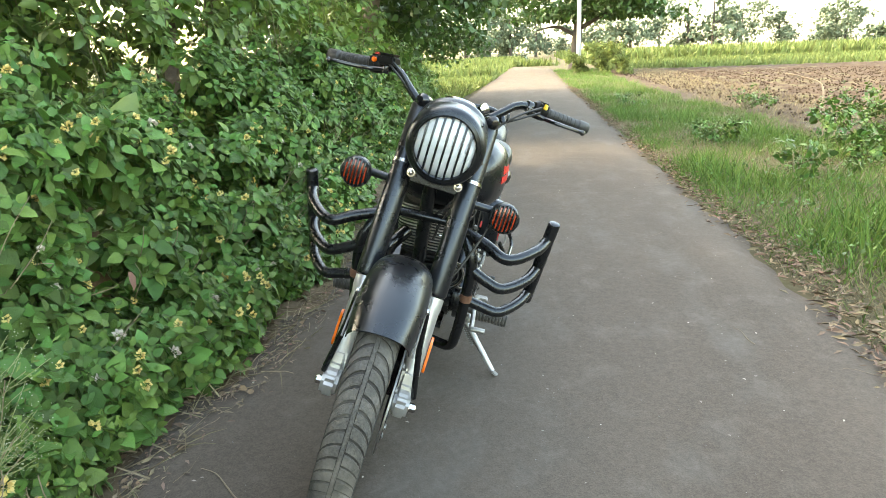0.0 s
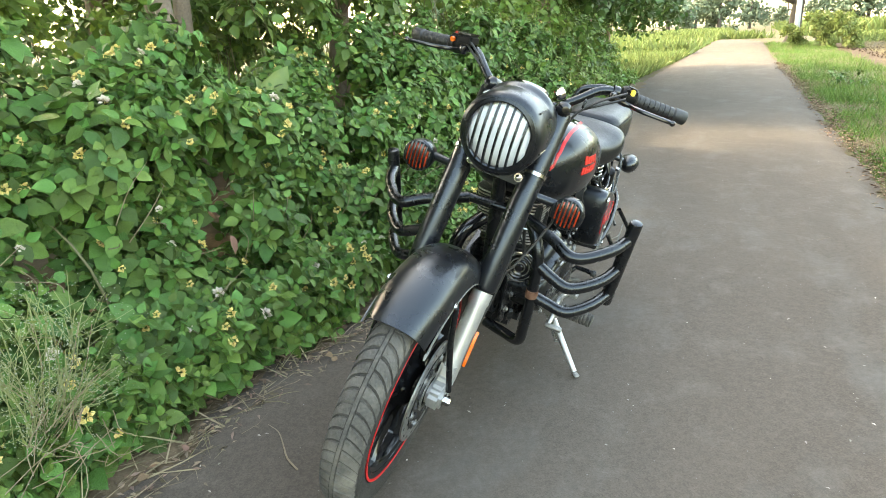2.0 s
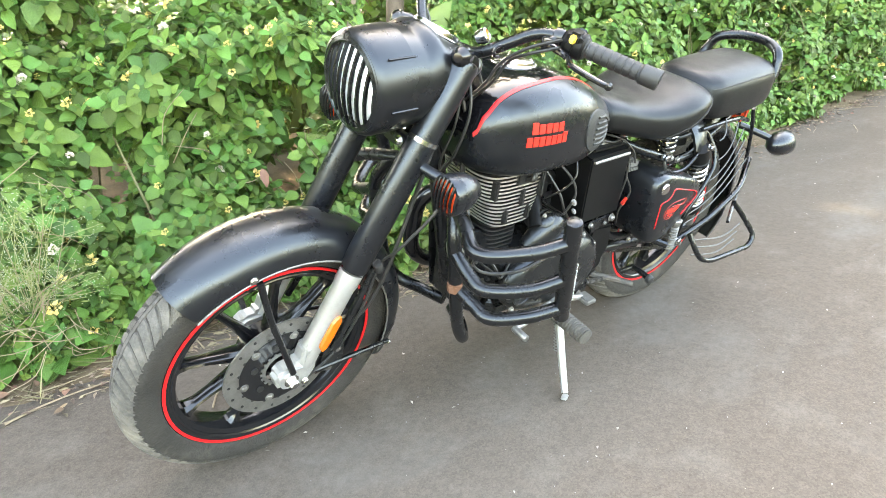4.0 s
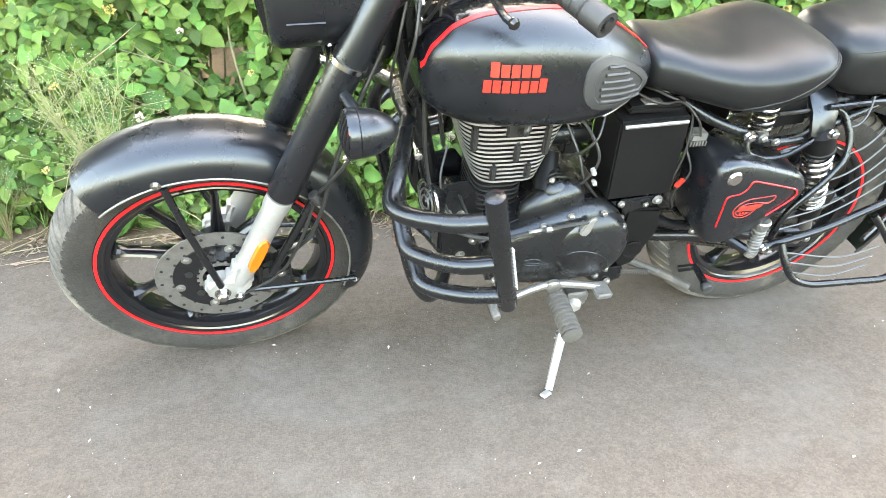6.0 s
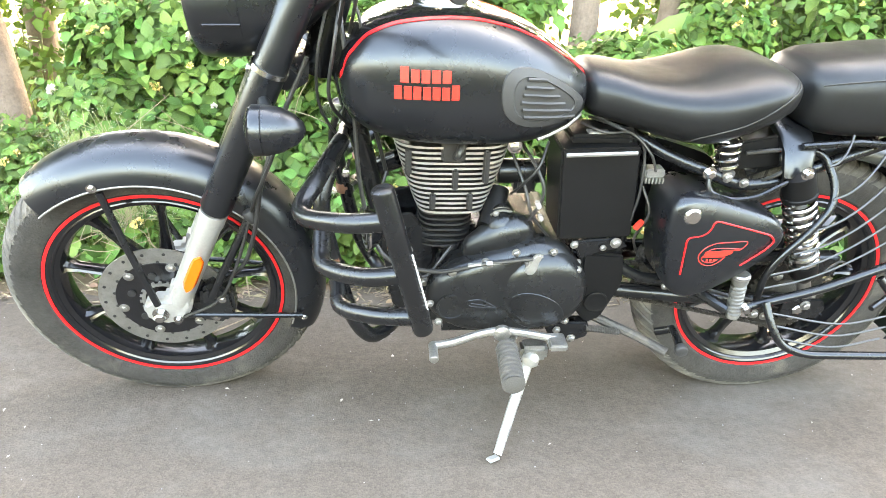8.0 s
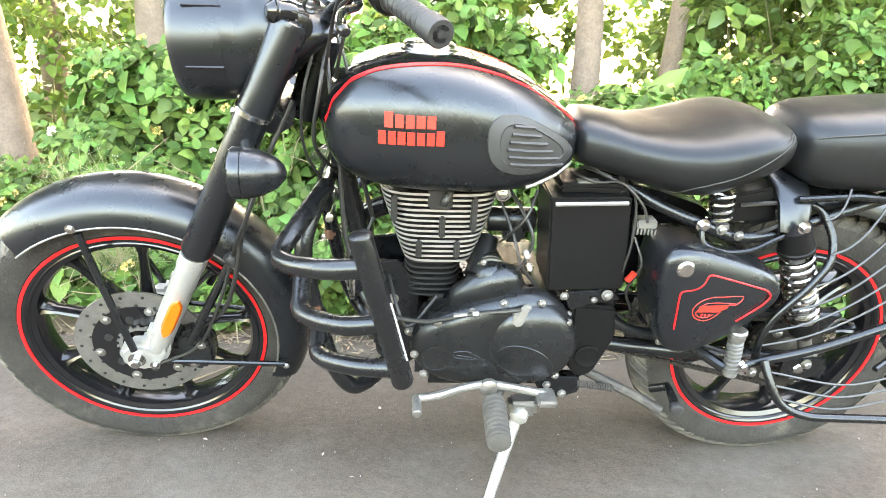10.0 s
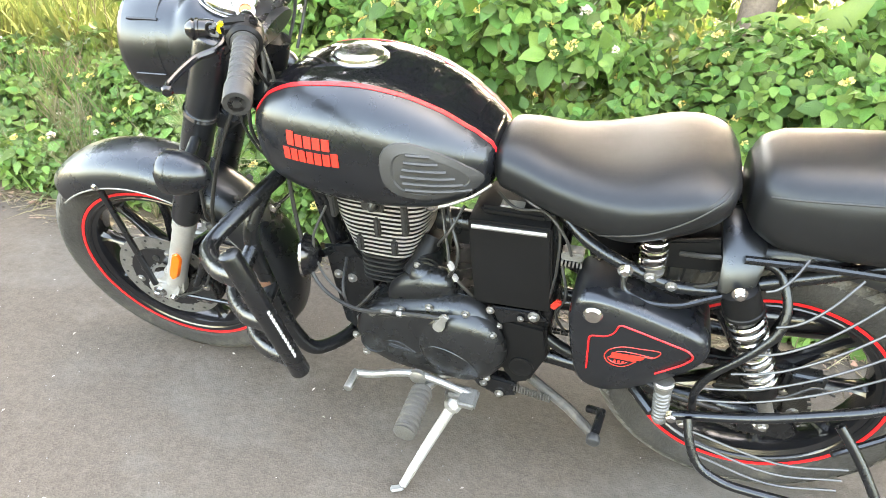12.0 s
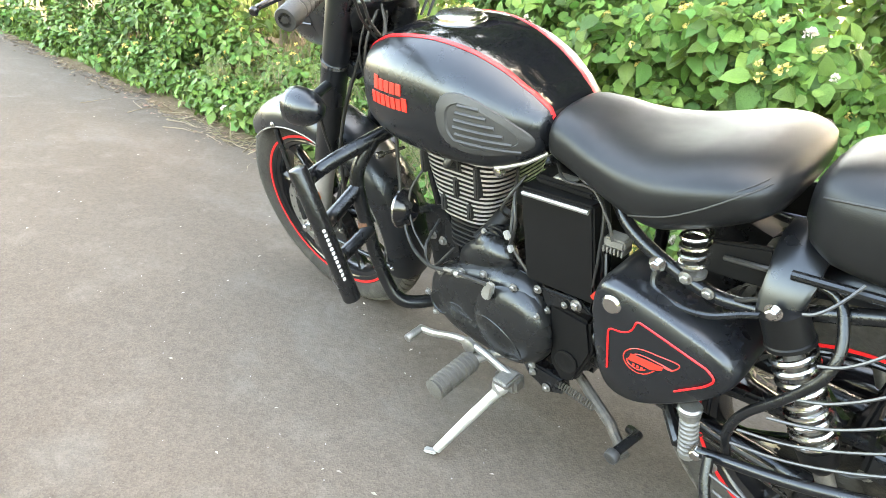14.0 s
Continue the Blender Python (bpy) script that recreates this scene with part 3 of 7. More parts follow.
hedge_rng = np.random.default_rng(21)
HEDGE = ([(x, 0.85, hedge_rng.uniform(1.05, 1.4), 4600, 0.078, 12) for x in (-7.2, -6.5, -5.8, -5.1, -4.4, -3.7)]
         + [(-3.0, 0.9, 0.62, 5000, 0.074, 10), (-2.35, 0.8, 0.42, 4600, 0.074, 12), (-1.75, 0.8, 0.36, 4600, 0.074, 12), (-1.2, 0.75, 0.40, 4600, 0.073, 14), (-0.86, 0.6, 0.40, 3600, 0.060, 12)]
         + [(-0.40, 0.64, 0.98, 8200, 0.066, 26), (-0.05, 0.74, 1.14, 9400, 0.070, 30), (0.28, 0.74, 1.22, 9400, 0.071, 30), (0.60, 0.74, 1.10, 9400, 0.070, 30), (0.98, 0.85, 0.78, 8200, 0.067, 30), (1.45, 0.85, 0.70, 8200, 0.067, 30), (1.95, 0.9, 0.76, 8200, 0.067, 30), (2.5, 0.9, 0.98, 9400, 0.068, 30)]
         + [(x, 0.9, hedge_rng.uniform(1.05, 1.4), 6500 if x < 4 else 5000, 0.070, 16) for x in (3.15, 3.85, 4.55, 5.25, 5.95, 6.65, 7.35)])
for k, (x, wid, tall, count, leaf_len, heads) in enumerate(HEDGE):
    lantana_bush(x, float(left_edge(x)) + 0.09, wid, tall, 0.85, count, 100 + k, leaf_len, flowers=heads * 2)
# taller shrubs and saplings behind, thinner, with gaps
for k, (x, y, wv, hv, n) in enumerate(((-6.0, 2.2, 1.6, 2.2, 2200), (-4.2, 2.3, 1.5, 2.4, 2200), (-2.6, 3.2, 1.3, 1.6, 900), (-2.1, 3.4, 1.4, 1.9, 1800), (-1.35, 3.9, 1.2, 1.8, 1500), (-3.3, 3.6, 1.3, 2.0, 1500), (1.55, 3.5, 1.3, 1.5, 1500), (2.35, 4.2, 1.4, 1.9, 1500), (-1.1, 3.4, 1.2, 1.2, 700), (-0.2, 3.3, 0.9, 2.0, 1300), (0.75, 2.9, 0.9, 2.0, 2200), (0.2, 4.4, 1.2, 2.3, 1500), (-1.6, 4.9, 1.2, 2.2, 900), (2.95, 3.7, 1.0, 2.5, 2600), (3.9, 3.6, 1.3, 2.7, 3000), (5.2, 3.8, 1.5, 2.8, 3000), (6.8, 3.8, 1.6, 2.8, 2600), (3.15, 3.4, 1.2, 2.2, 2600), (4.4, 4.3, 1.3, 2.4, 2600), (2.95, 2.1, 1.2, 2.1, 2800), (3.7, 2.0, 1.2, 2.5, 3000),
                                     (4.8, 2.1, 1.3, 2.6, 3000), (6.0, 2.3, 1.5, 2.7, 3000), (7.4, 2.3, 1.7, 2.6, 2600))):
    lantana_bush(x, y - 0.5, wv, hv, 0.9, int(n * 1.05), 300 + k, 0.105, SHRUB, "tall leafy green shrub behind the roadside bushes", 3, "tall_shrub")
# the thicket further back, sunlit, with openings
for k, (x, y, wv, hv) in enumerate(((-8.0, 6.2, 2.4, 3.0), (-5.6, 6.8, 2.4, 3.4), (-3.6, 6.0, 2.0, 2.6), (-1.9, 7.2, 2.0, 3.2), (-0.3, 6.4, 1.8, 2.8), (1.2, 7.0, 1.7, 3.2), (4.3, 6.6, 1.8, 3.2), (6.2, 7.0, 2.2, 3.4), (8.6, 6.6, 2.4, 3.4))):
    lantana_bush(x, y, wv, hv, 0.9, 1900, 350 + k, 0.14, SHRUB, "tall sunlit leafy shrub in the thicket", 0, "tall_shrub")
for k in range(4):
    x = 8.2 + k * 1.5
    lantana_bush(x, float(left_edge(x)) + 0.25, 1.8, 2.0 - 0.25 * k + 0.3 * hedge_rng.random(), 1.5, 2600, 400 + k, 0.13, SHRUB, "leafy green shrub in the hedge along the lane", 0, "tall_shrub")


# ---- trees over the hedge ----
def tree(x, y, height, trunk_r, lean, crown, leaves, seed, leaf=0.12, name="tree", label="slim grey-brown tree with a leafy crown", bark=BARK, mat=CROWN, crown_from=0.45, limbs=7, card=True, low=0.0):
    r = np.random.default_rng(seed)
    root = empty(name, None, pose(x, y, float(rise(x, y)) - 0.05))
    tagged(root, label, "tree")
    top = Vector((lean[0], lean[1], height * 0.82))
    path = spline([(0, 0, -0.1), (lean[0] * 0.15 + 0.03 * r.normal(), lean[1] * 0.15, height * 0.2), (lean[0] * 0.5 + 0.08 * r.normal(), lean[1] * 0.5 + 0.08 * r.normal(), height * 0.5), tuple(top)], 7)
    rad = [trunk_r * (1.35 if i == 0 else 1.12 if i == 1 else 1.0) * (1 - 0.78 * (i / (len(path) - 1)) ** 1.1) for i in range(len(path))]
    part("trunk", tube(path, rad, 14), bark, root, "rough bark trunk")
    ends = []
    for q in range(limbs):
        s = r.uniform(crown_from * 0.75, 0.95)
        i = int(s * (len(path) - 1))
        a = r.uniform(0, math.tau)
        out = Vector((math.cos(a) * crown[0], math.sin(a) * crown[1], r.uniform(0.1, 0.6) * crown[2])) * r.uniform(0.5, 0.9)
        p0 = path[i]
        p1 = p0 + out
        mid = (p0 + p1) / 2 + Vector((0, 0, 0.12 * crown[2]))
        lp = spline([p0, mid, p1], 4)
        part("limb", tube(lp, [max(0.008, rad[i] * 0.55 * (1 - 0.85 * w / (len(lp) - 1))) for w in range(len(lp))], 7), bark, root)
        ends += [p1, mid, (mid + p1) / 2]
    ends += [top, top + Vector((0, 0, crown[2] * 0.3))]
    E = np.array([tuple(e) for e in ends])
    # leaves in clumps round the limb ends
    clump = E[r.integers(len(E), size=90)] + r.normal(size=(90, 3)) * np.array(crown) * 0.30
    which = r.integers(90, size=leaves)
    at = clump[which] + r.normal(size=(leaves, 3)) * np.array(crown) * 0.105
    way = r.normal(size=(leaves, 3)) + np.array([0, 0, -0.5])
    up = r.normal(size=(leaves, 3)) * 0.7 + np.array([0, 0, 1.0])
    high = at[:, 2] > low
    at, way, up, leaves = at[high], way[high], up[high], int(high.sum())
    v, f = scatter(at, way, up, leaf * r.uniform(0.6, 1.3, leaves), CARD_V if card else LEAF_V, CARD_F if card else LEAF_F, 1.4 if card else 1.0)
    tagged(raw_mesh("crown", v, f, mat, root, "crown of small leaves"), kind="stuff")
    return root


tree(-1.72, 2.55, 6.5, 0.13, (-0.9, -0.3), (1.7, 1.6, 1.4), 17100, 1, low=2.6)
tree(-0.90, 2.45, 6.6, 0.135, (0.25, -0.2), (1.7, 1.6, 1.3), 15200, 2, low=2.6)
tree(-0.80, 2.75, 6.0, 0.06, (0.6, 0.5), (1.3, 1.3, 1.2), 5000, 12, low=2.6)
tree(1.47, 2.30, 6.6, 0.098, (0.15, -0.2), (1.7, 1.6, 1.3), 15200, 3, low=2.6)
tree(2.20, 2.85, 6.4, 0.080, (0.7, 0.0), (1.6, 1.5, 1.5), 15200, 4, low=2.6)
tree(4.3, 3.0, 7.0, 0.12, (0.4, -0.6), (1.6, 1.8, 1.5), 15200, 5, low=2.6)
tree(9.7, 2.6, 7.5, 0.20, (0.5, -0.9), (2.1, 2.2, 1.9), 21000, 6, 0.15)
tree(12.5, 3.0, 7.0, 0.16, (0.4, -0.9), (2.2, 2.0, 1.7), 17000, 7, 0.16)
tree(6.0, 3.4, 6.8, 0.13, (0.2, -0.7), (1.7, 2.0, 1.6), 14000, 15, 0.14, low=2.4)
tree(10.9, 4.2, 7.6, 0.15, (0.2, -0.8), (2.3, 2.2, 1.9), 16000, 16, 0.15, low=2.2)
tree(14.6, 4.6, 7.6, 0.15, (0.2, -0.8), (2.3, 2.2, 1.9), 15000, 17, 0.16, low=2.2)
tree(16.5, 3.4, 7.2, 0.16, (0.3, -1.0), (2.3, 2.1, 1.8), 15000, 13, 0.16)
tree(20.5, 3.6, 6.6, 0.15, (0.3, -0.9), (2.1, 2.0, 1.7), 13000, 14, 0.16)
tree(-4.6, 2.9, 7.0, 0.14, (-0.3, -0.6), (2.0, 2.0, 1.7), 18000, 8, 0.14)
# added further back, crowns out of view, to keep sun off the motorcycle
tree(0.5, 5.0, 8.0, 0.15, (0.0, -0.5), (2.4, 2.0, 2.0), 12000, 9, 0.15)
tree(-2.8, 5.2, 8.0, 0.15, (0.2, -0.6), (2.4, 2.0, 2.0), 12000, 10, 0.15)
tree(3.6, 5.4, 8.0, 0.15, (0.0, -0.5), (2.2, 2.0, 2.0), 10000, 11, 0.15)
# across the field
tree(45, -2.9, 11.0, 0.42, (0.6, -0.8), (6.0, 5.5, 3.4), 20000, 31, 0.36, "field_tree", "broad old tree beside the lane", FAR_BARK, CROWN, 0.42, 10, low=3.3)
far_rng = np.random.default_rng(44)
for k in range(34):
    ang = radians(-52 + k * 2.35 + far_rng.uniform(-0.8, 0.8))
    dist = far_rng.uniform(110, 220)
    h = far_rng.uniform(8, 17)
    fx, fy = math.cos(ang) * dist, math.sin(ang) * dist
    tree(fx, fy, h, 0.35, (0.3, 0.3), (h * 0.42, h * 0.42, h * 0.30), 1700, 500 + k, 0.75, "field_tree", "distant tree beyond the fields, haze put into its leaf colour", FAR_BARK, HAZED_LEAF, 0.3, 5)

# utility pole and the scrub at its foot
pole = part("utility_pole", lathe([(0, 0.14), (8.5, 0.085), (8.5, 0)], (38, -2.75, float(rise(38, 2)) - 0.05), (0.004, 0.01, 1), 14), CONCRETE, None, "pale concrete utility pole beside the lane")
tagged(pole, category="pole")
for k, (x, y, wv, hv) in enumerate(((37, -3.2, 1.8, 1.1), (36, -4.3, 2.2, 1.7), (34.5, -5.2, 2.4, 1.6), (38, -5.6, 2.0, 1.5))):
    b = lantana_bush(x, y, wv, hv, 1.2, 1500, 600 + k, 0.22, CROP, "yellow-green scrub at the pole's foot", 0, "scrub_bush")
    b.location.z = float(rise(x, y))

# ---- right-hand side: verge grass, ploughed field, crops ----
def blades(name, xs, ys, zs, size, lean, width, mat, label, seed):
    r = np.random.default_rng(seed)
    n = len(xs)
    at = np.stack([xs, ys, zs], -1)
    along = np.stack([r.normal(size=n) * lean, r.normal(size=n) * lean, np.ones(n)], -1)
    v, f = scatter(at, along, r.normal(size=(n, 3)), size, BLADE_V, BLADE_F, width)
    ob = raw_mesh(name, v, f, mat, None, label)
    return tagged(ob, category="grass", kind="stuff")


r = np.random.default_rng(3)
n = 46000
xs = grow(-3.0, 45, n, 1.7)
xs = xs + r.normal(size=n) * 0.2
edge = right_edge(xs) - 0.02 - np.abs(r.normal(size=n)) * 0.10
ys = edge - r.random(n) ** 1.25 * (1.9 + 0.02 * xs)
patch = wave(xs, ys, 2.2, 8)
tall = (0.10 + 0.13 * r.random(n)) * np.clip(0.75 + 0.5 * patch, 0.3, 1.5) * (0.5 + 0.5 * np.clip((right_edge(xs) - ys) * 3, 0, 1))
green = patch + 0.3 * r.normal(size=n) > -0.25
z0 = rise(xs, ys) - 0.05
blades("verge_grass", xs[green], ys[green], z0[green], tall[green] * 1.15, 0.55, 0.045, GRASS, "green tufty grass along the lane", 1)
blades("dry_verge_grass", xs[~green], ys[~green], z0[~green], tall[~green], 0.8, 0.05, DRY, "dry straw-coloured grass along the lane", 2)
n = 46000
xs = r.uniform(-2.5, 14, n)
ys = right_edge(xs) - 0.02 - r.random(n) ** 0.9 * 2.6
dryish = wave(xs, ys, 2.2, 8) + 0.35 * r.normal(size=n)
keep = dryish > -0.1
blades("short_grass", xs[keep], ys[keep], np.full(keep.sum(), -0.05), r.uniform(0.05, 0.15, n)[keep], 0.7, 0.05, GRASS, "short fine green grass on the verge", 31)
blades("short_dry_grass", xs[~keep], ys[~keep], np.full((~keep).sum(), -0.05), r.uniform(0.04, 0.12, n)[~keep], 0.9, 0.05, DRY, "short straw-coloured grass on the verge", 32)
n = 14000
xs = r.uniform(5, 60, n)
ys = -3.6 - r.random(n) * 2.2 - 0.05 * xs
blades("stubble", xs, ys, rise(xs, ys) - 0.05, r.uniform(0.06, 0.2, n), 0.9, 0.06, DRY, "dry stubble at the field's edge", 5)
n = 32000
xs = np.concatenate([r.uniform(30, 110, 16000), r.uniform(9, 32, 16000)])
ys = np.concatenate([r.uniform(1.8, 26, 16000), 1.75 + r.random(16000) ** 1.3 * 9])
blades("far_grass", xs, ys, rise(xs, ys) - 0.05, np.where(xs > 30, 1.0, 0.55) * r.uniform(0.3, 0.8, n), 0.5, 0.25, CROP, "tall yellow-green grass beyond the hedge", 6)
n = 9000
xs = r.uniform(60, 115, n)
ys = r.uniform(-5, 3, n) + bend(np.minimum(xs, 70)) * 0.6
keep = ys < bend(xs) - 2.2
blades("bend_grass", xs[keep], ys[keep], rise(xs, ys)[keep] - 0.05, r.uniform(0.4, 0.9, n)[keep], 0.5, 0.25, CROP, "tall yellow-green grass where the lane bends away", 66)
n = 22000
xs = r.uniform(-9, 9, n)
ys = 3.4 + r.random(n) ** 1.5 * 12
blades("field_grass", xs, ys, rise(xs, ys) - 0.05, r.uniform(0.25, 0.7, n), 0.5, 0.10, CROP, "sunlit yellow-green grass behind the hedge", 16)

px_, py_ = np.linspace(4, 42, 190), np.linspace(-24, -3.9, 120)
plough = sheet("ploughed_field", px_, py_, lambda X, Y: rise(X, Y) - 0.045 + (0.05 * wave(X, Y, 5.5, 11) + 0.035 * wave(X, Y, 13, 12) + 0.02 * np.sin(Y * 7 + X * 0.6)) * np.clip((-4.0 - 0.06 * (X - 4) - Y) * 1.2, 0, 1) * np.clip((42 - X) * 0.5, 0, 1), SOIL, "bare brown ploughed soil with clods")
tagged(plough, kind="structure")
n = 5000
cx_, cy_ = r.uniform(4.5, 34, n), -4.6 - r.random(n) * 12
d = unit(r.normal(size=(n, 3)))
sz = r.uniform(0.02, 0.09, n)
OCT_V = np.array([(0.5, 0, 0), (-0.5, 0, 0), (0, 0.5, 0), (0, -0.5, 0), (0, 0, 0.45), (0, 0, -0.4)])
OCT_F = np.array([(0, 2, 4), (2, 1, 4), (1, 3, 4), (3, 0, 4), (2, 0, 5), (1, 2, 5), (3, 1, 5), (0, 3, 5)])
v, f = scatter(np.stack([cx_, cy_, rise(cx_, cy_) + 0.0], -1), d, r.normal(size=(n, 3)), sz, OCT_V, OCT_F)
tagged(raw_mesh("soil_clods", v, f, SOIL, None, "loose clods of brown soil", False), category="soil", kind="stuff")
# green strip, then tall crop rows towards the horizon
n = 22000
xs, ys = r.uniform(42, 66, n), -5 - r.random(n) * 62
blades("young_crop", xs, ys, rise(xs, ys) - 0.05, r.uniform(0.25, 0.55, n), 0.5, 0.3, CROP, "bright green young crop", 8)
n = 22000
xs = 66 + r.random(n) ** 1.6 * 90
ys = -4 - r.random(n) * 110
blades("maize_field", xs, ys, rise(xs, ys) - 0.05, r.uniform(0.9, 1.7, n), 0.35, 0.22, CROP, "tall yellow-green maize field", 9)

# ---- small things on the road's edge ----
r = np.random.default_rng(17)
proto = []
for s in range(4):
    pts = [(0, 0, 0)]
    for q in range(4):
        pts.append((pts[-1][0] + 0.25, pts[-1][1] + r.normal() * 0.03, abs(r.normal()) * 0.012))
    b = tube(spline(pts, 3), [0.012 - 0.0007 * i for i in range(13)], 5)
    me = bpy.data.meshes.new("twig")
    b.to_mesh(me)
    b.free()
    me.materials.append(TWIG)
    proto.append(me)
for k in range(190):
    x = r.uniform(-3.2, 3.4) if k < 160 else r.uniform(3, 7)
    y = float(left_edge(x)) + r.normal() * 0.05 - 0.035 - (abs(r.normal()) * 0.16 if k % 9 == 0 else 0)
    t = new("twig", proto[k % 4])
    s = r.uniform(0.04, 0.17) if k % 9 else r.uniform(0.20, 0.32)
    t.matrix_basis = Matrix.Translation((x, y, 0.006)) @ pose(0, 0, 0, 0, r.normal() * 2, r.uniform(-40, 220)) @ Matrix.Scale(s, 4)
    tagged(t, "dry pale broken twig lying on the road's edge", "twig", "twigs on the verge")
n = 420
xs = r.uniform(-4, 6, n)
ys = left_edge(xs) + r.normal(size=n) * 0.10 + 0.03
v, f = scatter(np.stack([xs, ys, np.full(n, 0.015)], -1), r.normal(size=(n, 3)) * np.array([1, 1, 0.15]), np.array([0, 0, 1.0]) + r.normal(size=(n, 3)) * 0.3, r.uniform(0.012, 0.036, n), LEAF_V, LEAF_F)
tagged(raw_mesh("dead_leaves", v, f, DEAD_LEAF, None, "scattered dry brown leaves"), category="leaves", kind="stuff")
n = 1300
xs = r.uniform(-3.5, 5, n)
ys = r.uniform(-1.8, 0.75, n)
v, f = scatter(np.stack([xs, ys, np.full(n, 0.0015)], -1), r.normal(size=(n, 3)), r.normal(size=(n, 3)), r.uniform(0.0015, 0.0045, n), OCT_V, OCT_F)
tagged(raw_mesh("road_grit", v, f, PEBBLE, None, "tiny pale stones on the asphalt", False), category="grit", kind="stuff")
n = 260
xs, ys = r.uniform(-3.0, 4.5, n), r.uniform(-1.75, 0.6, n)
v, f = scatter(np.stack([xs, ys, np.full(n, 0.0025)], -1), r.normal(size=(n, 3)) * np.array([1, 1, 0.05]), np.array([0, 0, 1.0]) + r.normal(size=(n, 3)) * 0.2, r.uniform(0.004, 0.016, n), CARD_V, CARD_F, 0.9)
tagged(raw_mesh("straw_chips", v, f, material("pale_chip", (0.30, 0.27, 0.21), 0.8, 0.0, 0.2, 30, island=0.5), None, "pale scraps of straw and leaf scattered on the asphalt"), category="litter", kind="stuff")
for x, y, turn, size in ((1.02, -1.33, 20, 0.16), (0.78, -1.70, 75, 0.14), (2.6, -1.2, -35, 0.10)):
    t = new("twig", proto[1])
    t.matrix_basis = Matrix.Translation((x, y, 0.003)) @ pose(0, 0, 0, 0, 0, turn) @ Matrix.Scale(size, 4)
    tagged(t, "thin bent dry twig lying on the open asphalt", "twig", "twigs on the verge")
n = 700
xs = r.uniform(-2.6, 3.2, n)
ys = left_edge(xs) + r.normal(size=n) * 0.07 + 0.01
blades("straw_litter", xs, ys, np.full(n, 0.004), r.uniform(0.06, 0.20, n), 3.5, 0.03, DRY, "loose dry straw lying along the hedge's foot", 71)
# verge grass on the hedge side
n = 9000
xs = np.concatenate([r.uniform(-7, -0.9, 5500), r.uniform(-0.9, 6.5, 3500)])
ys = left_edge(xs) + 0.10 + np.abs(r.normal(size=n)) * 0.16
keep = wave(xs, ys, 2.5, 5) > np.where(xs < -1.2, -0.5, 0.55)
blades("hedge_grass", xs[keep], ys[keep], np.full(keep.sum(), 0.0), r.uniform(0.04, 0.15, n)[keep], 0.7, 0.05, GRASS, "fine green grass at the hedge's foot", 10)
n = 9000
xs = r.uniform(-3.2, -0.40, n)
ys = left_edge(xs) + 0.12 + r.random(n) * 1.3
pick = wave(xs, ys, 3.0, 25) + 0.4 * r.normal(size=n) > 0.1
hh = r.uniform(0.12, 0.55, n) * np.clip((ys - left_edge(xs)) / 0.7, 0.35, 1.0)
blades("weed_grass", xs[pick], ys[pick], np.full(pick.sum(), 0.0), hh[pick], 0.45, 0.03, WEED, "wispy green weeds under the trees", 41)
blades("dry_weed_grass", xs[~pick], ys[~pick], np.full((~pick).sum(), 0.0), hh[~pick], 0.5, 0.022, DRY_WEED, "wispy dry stalks under the trees", 42)
# feathery weeds with tiny pale flowers
for k, (x, y, h) in enumerate(((-0.78, 0.72, 0.34), (-1.08, 0.74, 0.34), (-1.3, 0.90, 0.5), (-1.55, 0.82, 0.36), (-1.9, 0.95, 0.5), (-2.3, 0.88, 0.40))):
    root = empty("weed", None, pose(x, y, 0))
    tagged(root, "feathery weed with tiny white flowers and dry stalks", "weed", "weeds by the hedge")
    rr = np.random.default_rng(700 + k)
    tips = []
    for s in range(16):
        a, q = rr.uniform(0, math.tau), rr.uniform(0.05, 0.17)
        tip = (math.cos(a) * q, math.sin(a) * q * 0.8 - 0.05, h * rr.uniform(0.55, 1.0))
        part("stalk", tube(spline([(0, 0, 0), (tip[0] * 0.3, tip[1] * 0.3, tip[2] * 0.55), tip], 3), 0.0010, 4), TWIG if s % 4 == 0 else STEM, root)
        for b_ in range(4):
            side = (tip[0] + rr.normal() * 0.035, tip[1] + rr.normal() * 0.03, tip[2] + rr.uniform(-0.05, 0.04))
            part("branch", tube([(tip[0] * 0.75, tip[1] * 0.75, tip[2] * 0.8), side], 0.0007, 4), STEM, root)
            tips += [side] * 5
    tips = np.array(tips)
    m = len(tips)
    at = tips + rr.normal(size=(m, 3)) * np.array([0.014, 0.014, 0.016])
    v, f = scatter(at, rr.normal(size=(m, 3)), rr.normal(size=(m, 3)), rr.uniform(0.002, 0.0042, m), OCT_V, OCT_F)
    tagged(raw_mesh("floret_cloud", v, f, WEED_FLOWER, root, "tiny white florets", False), kind="stuff")
